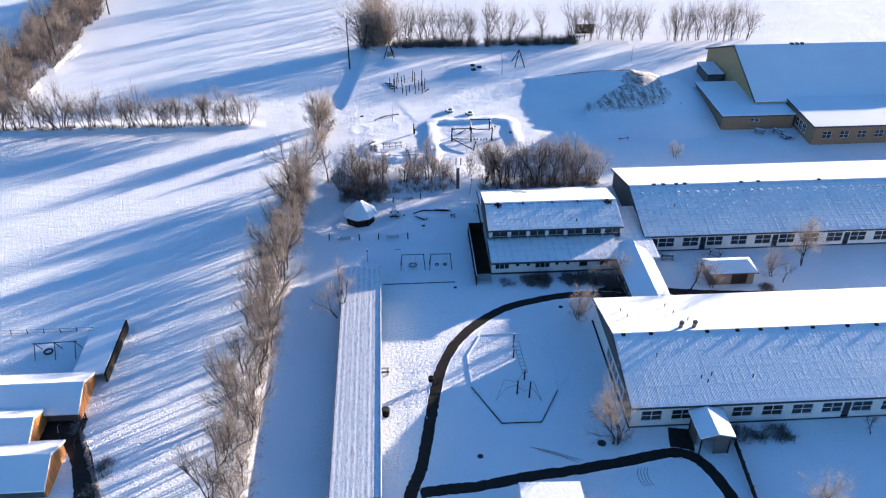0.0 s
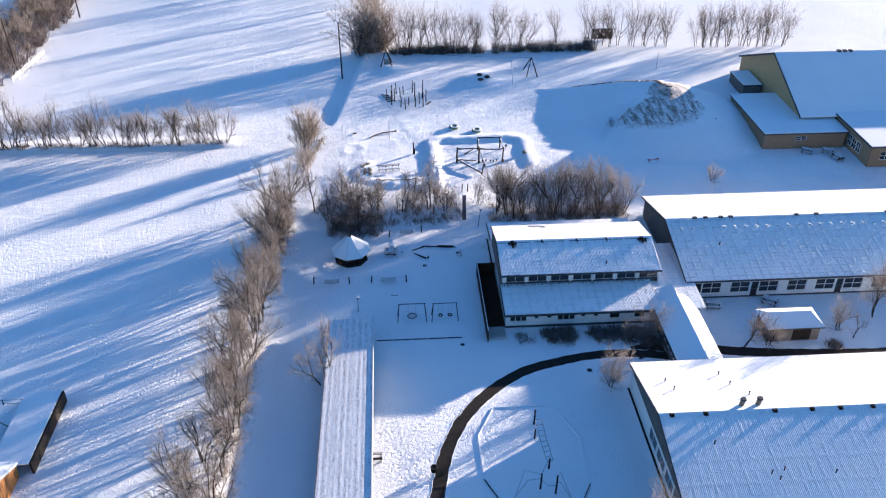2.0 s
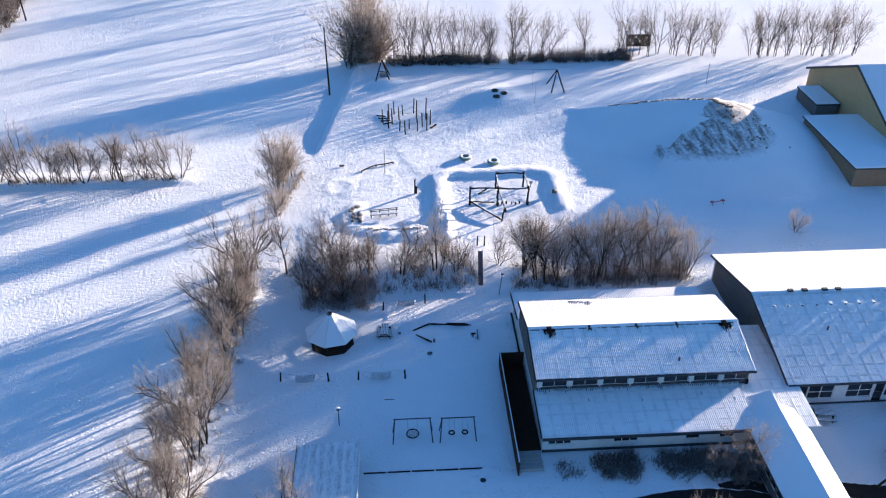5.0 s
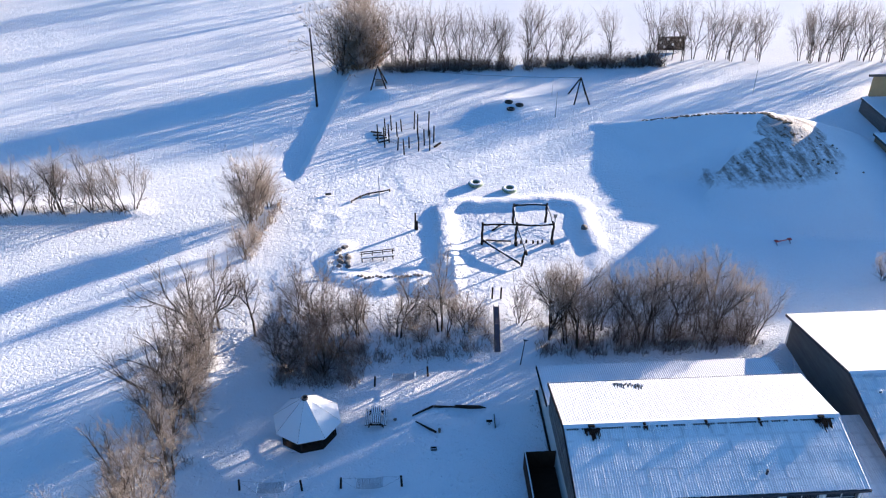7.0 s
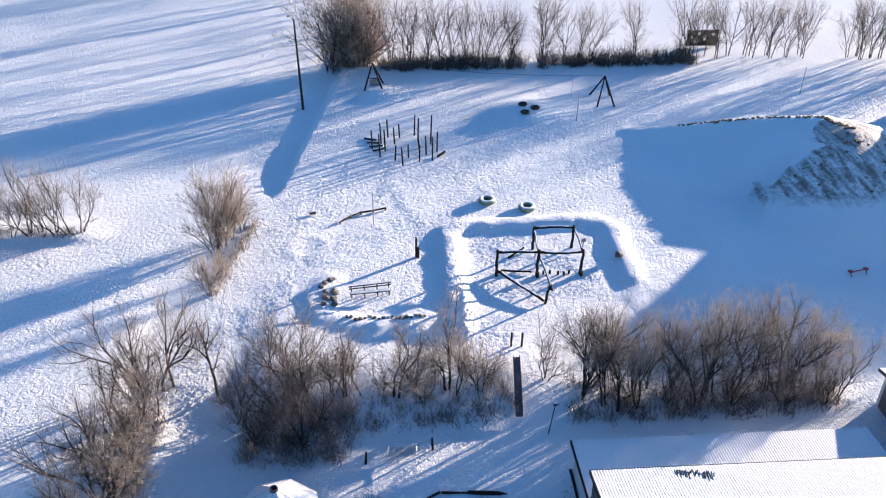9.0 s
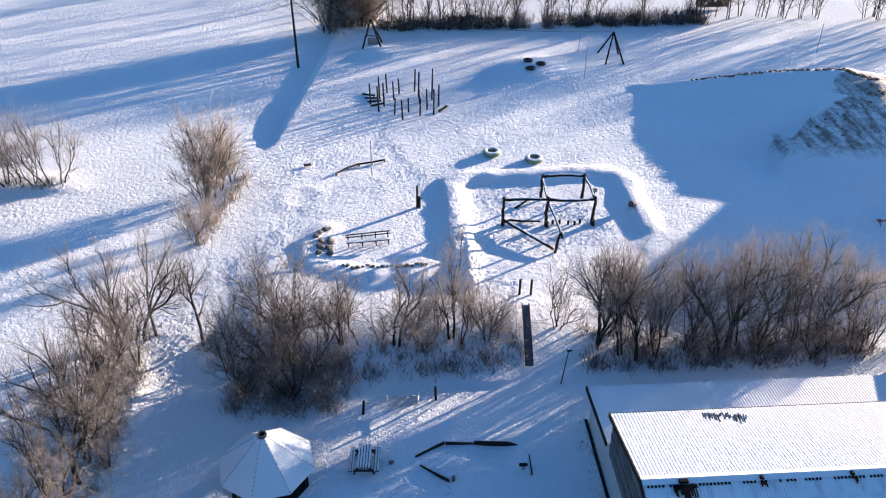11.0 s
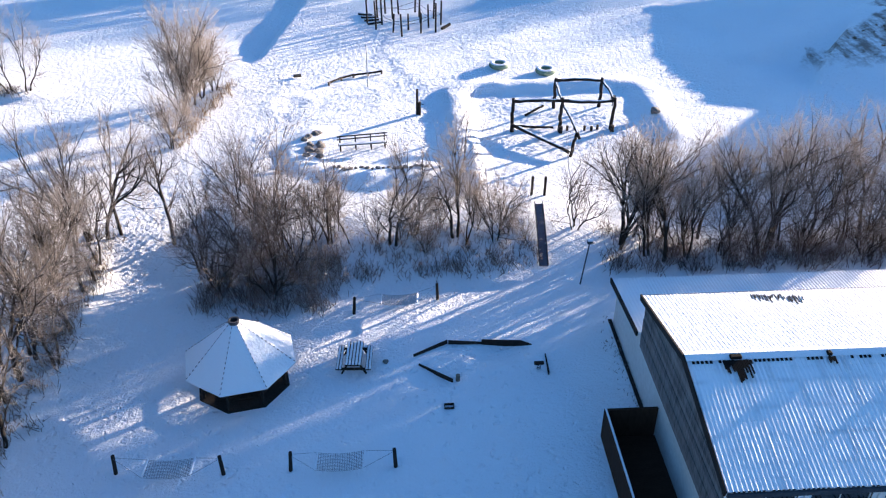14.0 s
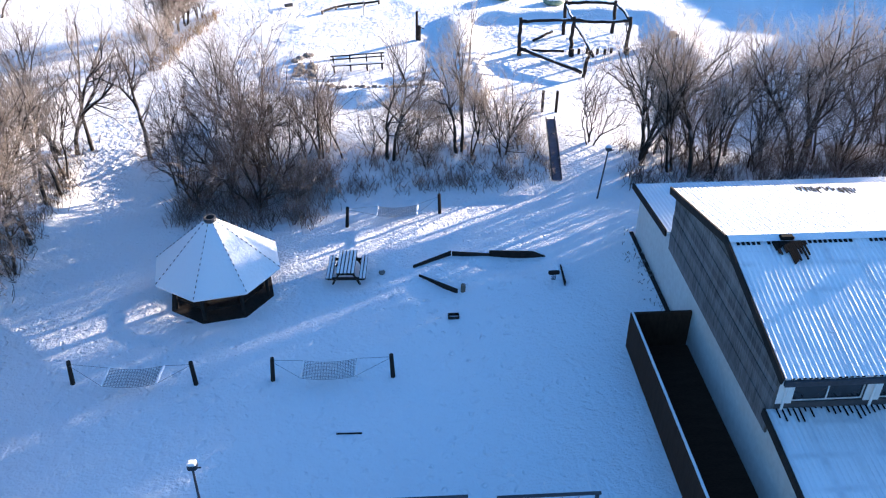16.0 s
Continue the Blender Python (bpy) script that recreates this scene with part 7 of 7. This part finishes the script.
    # on the roofs
    for x in (34.4, 36.1):
        c = thing("roof_flue", pose(x, 79.3, 5.6), "round metal flue with a cowl on the snowy roof", "flue")
        part("pipe", Shape().tube([(0, 0, 0), (0.1, 0, 0.95)], 0.25, 12), LOG, c)
        part("cowl", Shape().tube([(0.1, 0, 0.952), (0.1, 0, 1.12)], [0.33, 0.26], 12), DARKSTEEL, c)
    for x in (27.0, 30.4, 37.4, 41.2, 44.1, 47.4, 50.7, 55.1, 58.8, 62.5):
        v = thing("ridge_vent", pose(x, 78.28, 5.93), "small dark vent on the roof ridge", "vent", "vents on the long wing")
        part("cap", Shape().box(-0.26, 0.26, -0.18, 0.12, 0.0, 0.12, 0.04), NEAR_BLACK, v)
        part("flashing", Shape().box(-0.22, 0.22, -0.32, -0.19, -0.06, 0.0), NEAR_BLACK, v)
    for x, y in ((28.3, 84.5), (28.7, 82.8), (34.4, 85.4), (34.8, 83.3), (36.0, 81.2), (30.3, 74.9), (34.8, 71.6), (35.4, 71.0), (36.1, 71.9), (40.9, 71.4)):
        z = 3.55 + 2.4 * (1 - abs(y - 78.45) / 10.4)
        v = thing("vent_pipe", pose(x, y, z), "thin vent pipe on the snowy roof", "vent", "vent pipes on the long wing")
        part("pipe", Shape().tube([(0, 0, -0.1), (0, 0, 0.45)], 0.06, 8), DARKSTEEL, v)
        part("cap", Shape().tube([(0, 0, 0.452), (0, 0, 0.52)], [0.11, 0.06], 8), DARKSTEEL, v)
    for k in range(40):
        v = thing("roof_vent", pose(38.6 + 1.48 * k, 113.4, 5.30), "small snow-capped vent in a row below the ridge", "vent", "vents on the far wing")
        part("cap", Shape().box(-0.17, 0.17, -0.24, 0.2, -0.02, 0.15, 0.06), SNOW_SMOOTH, v)
        part("throat", Shape().box(-0.12, 0.12, -0.265, -0.245, 0.0, 0.11), FELT, v)
    for k in range(7):
        v = thing("ridge_vent", pose(41.0 + (0.0, 1.5, 3.6, 5.0, 14.2, 17.0, 27.0)[k], 115.1, 5.76), "small dark vent on the roof ridge", "vent", "vents on the far wing")
        part("cap", Shape().box(-0.3, 0.3, -0.2, 0.2, 0.0, 0.22, 0.05), FELT, v)
    r4 = random.Random(12)
    for x, big in ((15.25, 1), (19.1, 0), (23.6, 0), (27.5, 0), (32.1, 1)):
        v = thing("ridge_vent", pose(x, 109.75, 6.42), "dark ridge vent with the snow melted round it" if big else "small dark notch in the snow on the ridge", "vent", "vents on the school block")
        part("cap", Shape().box(-0.24 if big else -0.10, 0.24 if big else 0.10, -0.12, 0.14, 0.03, 0.14, 0.04), NEAR_BLACK, v)
        bare = Shape()
        for k in range(19 if big else 4):
            u = (-0.56 + 0.062 * k) if big else (-0.12 + 0.08 * k)
            long_ = r4.uniform(0.25, 1.35) * (1 if big else 0.3) * (1 - 0.9 * abs(u))
            bare.beam((u, -0.18, 0.02), (u + 0.02, -0.18 - long_, 0.02 - 0.236 * long_), 0.052, 0.05)
            if big and 6 <= k <= 13:
                bare.beam((u, 0.2, 0.0), (u + 0.03, 0.2 + 0.5 * long_, -0.02 - 0.118 * long_), 0.05, 0.05)
        tagged(part("bare_patch", bare, NEAR_BLACK, v, "bare dark sheet where the snow has melted"), kind="stuff")
    pipe = thing("vent_pipe", pose(26.7, 105.6, 5.42), "thin vent pipe on the snowy roof", "vent")
    part("pipe", Shape().tube([(0, 0, -0.1), (0, 0, 0.4)], 0.09, 8), DARKSTEEL, pipe)
    pipe = thing("vent_pipe", pose(43.0, 110.2, 4.5), "thin vent pipe on the snowy roof", "vent")
    part("pipe", Shape().tube([(0, 0, -0.2), (0, 0, 0.5)], 0.09, 8), DARKSTEEL, pipe)


build_clutter()


# ---- trodden tracks: each print is a small hollow with a pushed-up rim ----
def footprints(name, label, line, step, spread, seed, lumps=0.0):
    r5 = random.Random(seed)
    s = Shape()
    s.smooth = True
    pts = curve_through(line, 12)
    lengths = [0.0]
    for a, c in zip(pts, pts[1:]):
        lengths.append(lengths[-1] + (c - a).length)
    count, i = int(lengths[-1] / step), 0
    for k in range(count):
        want = k * step + r5.uniform(-0.15, 0.15) * step
        while i < len(pts) - 2 and lengths[i + 1] < want:
            i += 1
        d = (pts[i + 1] - pts[i]).normalized()
        side = Vector((d.y, -d.x, 0))
        p = pts[i].lerp(pts[i + 1], (want - lengths[i]) / max(0.01, lengths[i + 1] - lengths[i])) + side * ((0.12 if k % 2 else -0.12) + r5.gauss(0, spread))
        turn = math.atan2(d.y, d.x) + r5.gauss(0, 0.25 + spread * 0.5)
        c, n2, z = (math.cos(turn), math.sin(turn)), 7, ground_z(p.x, p.y)
        rings = []
        for long_, wide, up in ((0.08, 0.035, 0.004), (0.13, 0.06, 0.014 + 0.4 * lumps * r5.random()), (0.19, 0.11, -0.008)):
            for j in range(n2):
                a = 2 * math.pi * j / n2
                u, w = long_ * math.cos(a) * r5.uniform(0.9, 1.15), wide * math.sin(a) * r5.uniform(0.9, 1.2)
                rings.append((p.x + u * c[0] - w * c[1], p.y + u * c[1] + w * c[0], z + up))
        s.add(rings, [(q * n2 + j, q * n2 + (j + 1) % n2, (q + 1) * n2 + (j + 1) % n2, (q + 1) * n2 + j) for q in range(2) for j in range(n2)])
    tagged(part(name, s, SNOW_SMOOTH), label, "footprints", kind="stuff")


footprints("footprints", "single line of footprints across the shaded yard", [(-5.6, 110.3), (-5.4, 108.6), (-4.8, 107.0), (-4.7, 105.2), (-5.0, 103.4)], 0.42, 0.03, 1)
footprints("footprints", "trodden band of footprints along the school block", [(8.6, 115.5), (9.2, 112.0), (9.7, 108.4), (9.9, 104.5), (10.0, 100.5)], 0.06, 0.55, 2)
footprints("footprints", "scattered prints at the edge of the yard", [(-12.6, 102.0), (-11.9, 105.0), (-11.2, 108.0), (-11.8, 111.6)], 0.12, 0.9, 14)
footprints("footprints", "footprints round the picnic table and sandpit", [(-3.6, 116.8), (-2.0, 117.0), (-0.6, 116.2), (1.2, 115.2), (2.4, 115.9)], 0.34, 0.12, 3)
footprints("footprints", "footprints round the sandpit boards", [(1.6, 119.6), (1.9, 118.2), (2.2, 117.4), (3.2, 116.9), (5.2, 117.6), (7.6, 117.9)], 0.14, 0.3, 4)
footprints("footprints", "trodden way past the hedge corner", [(-13.6, 115.0), (-13.0, 120.0), (-12.6, 124.4), (-13.4, 128.2), (-14.0, 133.0), (-10.5, 138.5)], 0.045, 0.75, 5, 0.02)
footprints("footprints", "beaten track over the playground", [(6.4, 134.2), (5.9, 139.0), (5.2, 144.0), (4.6, 149.0), (2.6, 154.4), (0.6, 159.8), (1.8, 164.0)], 0.05, 0.42, 6, 0.02)
footprints("footprints", "beaten track over the playground", [(10.9, 133.0), (9.0, 134.4), (6.6, 138.2), (6.2, 144.0), (6.0, 150.2), (8.6, 154.0), (11.4, 157.4)], 0.05, 0.45, 7, 0.02)
footprints("footprints", "scattered footprints on the playground", [(-11.0, 150.0), (-7.0, 152.0), (-2.0, 156.2), (4.0, 160.2), (11.0, 163.8), (16.0, 168.0)], 0.06, 1.1, 8, 0.02)
footprints("footprints", "scattered footprints on the playground", [(-8.8, 138.0), (-6.8, 144.0), (-4.0, 147.6), (0.8, 149.6), (5.0, 152.6)], 0.06, 0.9, 9, 0.02)
footprints("footprints", "footprints among the climbing frame logs", [(8.4, 139.0), (11.6, 140.0), (15.6, 139.6), (19.0, 141.4), (16.4, 144.4), (12.0, 144.6), (9.4, 147.4), (15.0, 148.8)], 0.045, 0.7, 10, 0.02)
footprints("footprints", "trodden snow beside the asphalt path", [(-1.6, 84.0), (0.2, 82.0), (1.0, 78.0), (0.4, 73.0), (-0.6, 68.0)], 0.06, 0.8, 11, 0.02)
footprints("footprints", "trodden snow inside the curve of the path", [(11.6, 84.4), (14.8, 87.6), (19.0, 89.8), (23.6, 90.8)], 0.06, 0.6, 12, 0.02)
footprints("footprints", "trodden snow between the shed and the field hedge", [(-14.4, 92.0), (-13.2, 97.6), (-12.2, 102.6), (-11.6, 107.6), (-12.2, 112.4)], 0.05, 0.8, 13, 0.02)


# ---- tyre marks: thin brown lines that paint the shadow in shallow ruts ----
def tyre_mark(label, lines):
    s = Shape()
    for line in lines:
        pts = [Vector((p.x, p.y, ground_z(p.x, p.y) - 0.012)) for p in curve_through(line, 6)]
        s.tube(pts, [0.012] + [0.035] * (len(pts) - 2) + [0.012], 5, False)
    s.smooth = True
    tagged(part("tyre_marks", s, EARTH_AND_RUT_SHADE), label, "tyre marks", kind="stuff")


tyre_mark("curved tyre marks in the snow by the path, their shadow drawn in brown", [[(26.6 + 0.35 * k + 0.9 * math.cos(a) - 0.5, 61.2 + 1.6 * math.sin(a)) for a in (2.2, 2.7, 3.2, 3.7, 4.2)] for k in range(4)])
tyre_mark("tyre marks across the snowy lawn, their shadow drawn in brown", [[(13.8 + d, 66.4 - 0.2 * k), (16.0 + d, 65.4 - 0.2 * k), (18.4 + d, 64.2 - 0.2 * k)] for k, d in ((0, 0.0), (1, 0.6), (2, 1.4), (3, 0.9))])
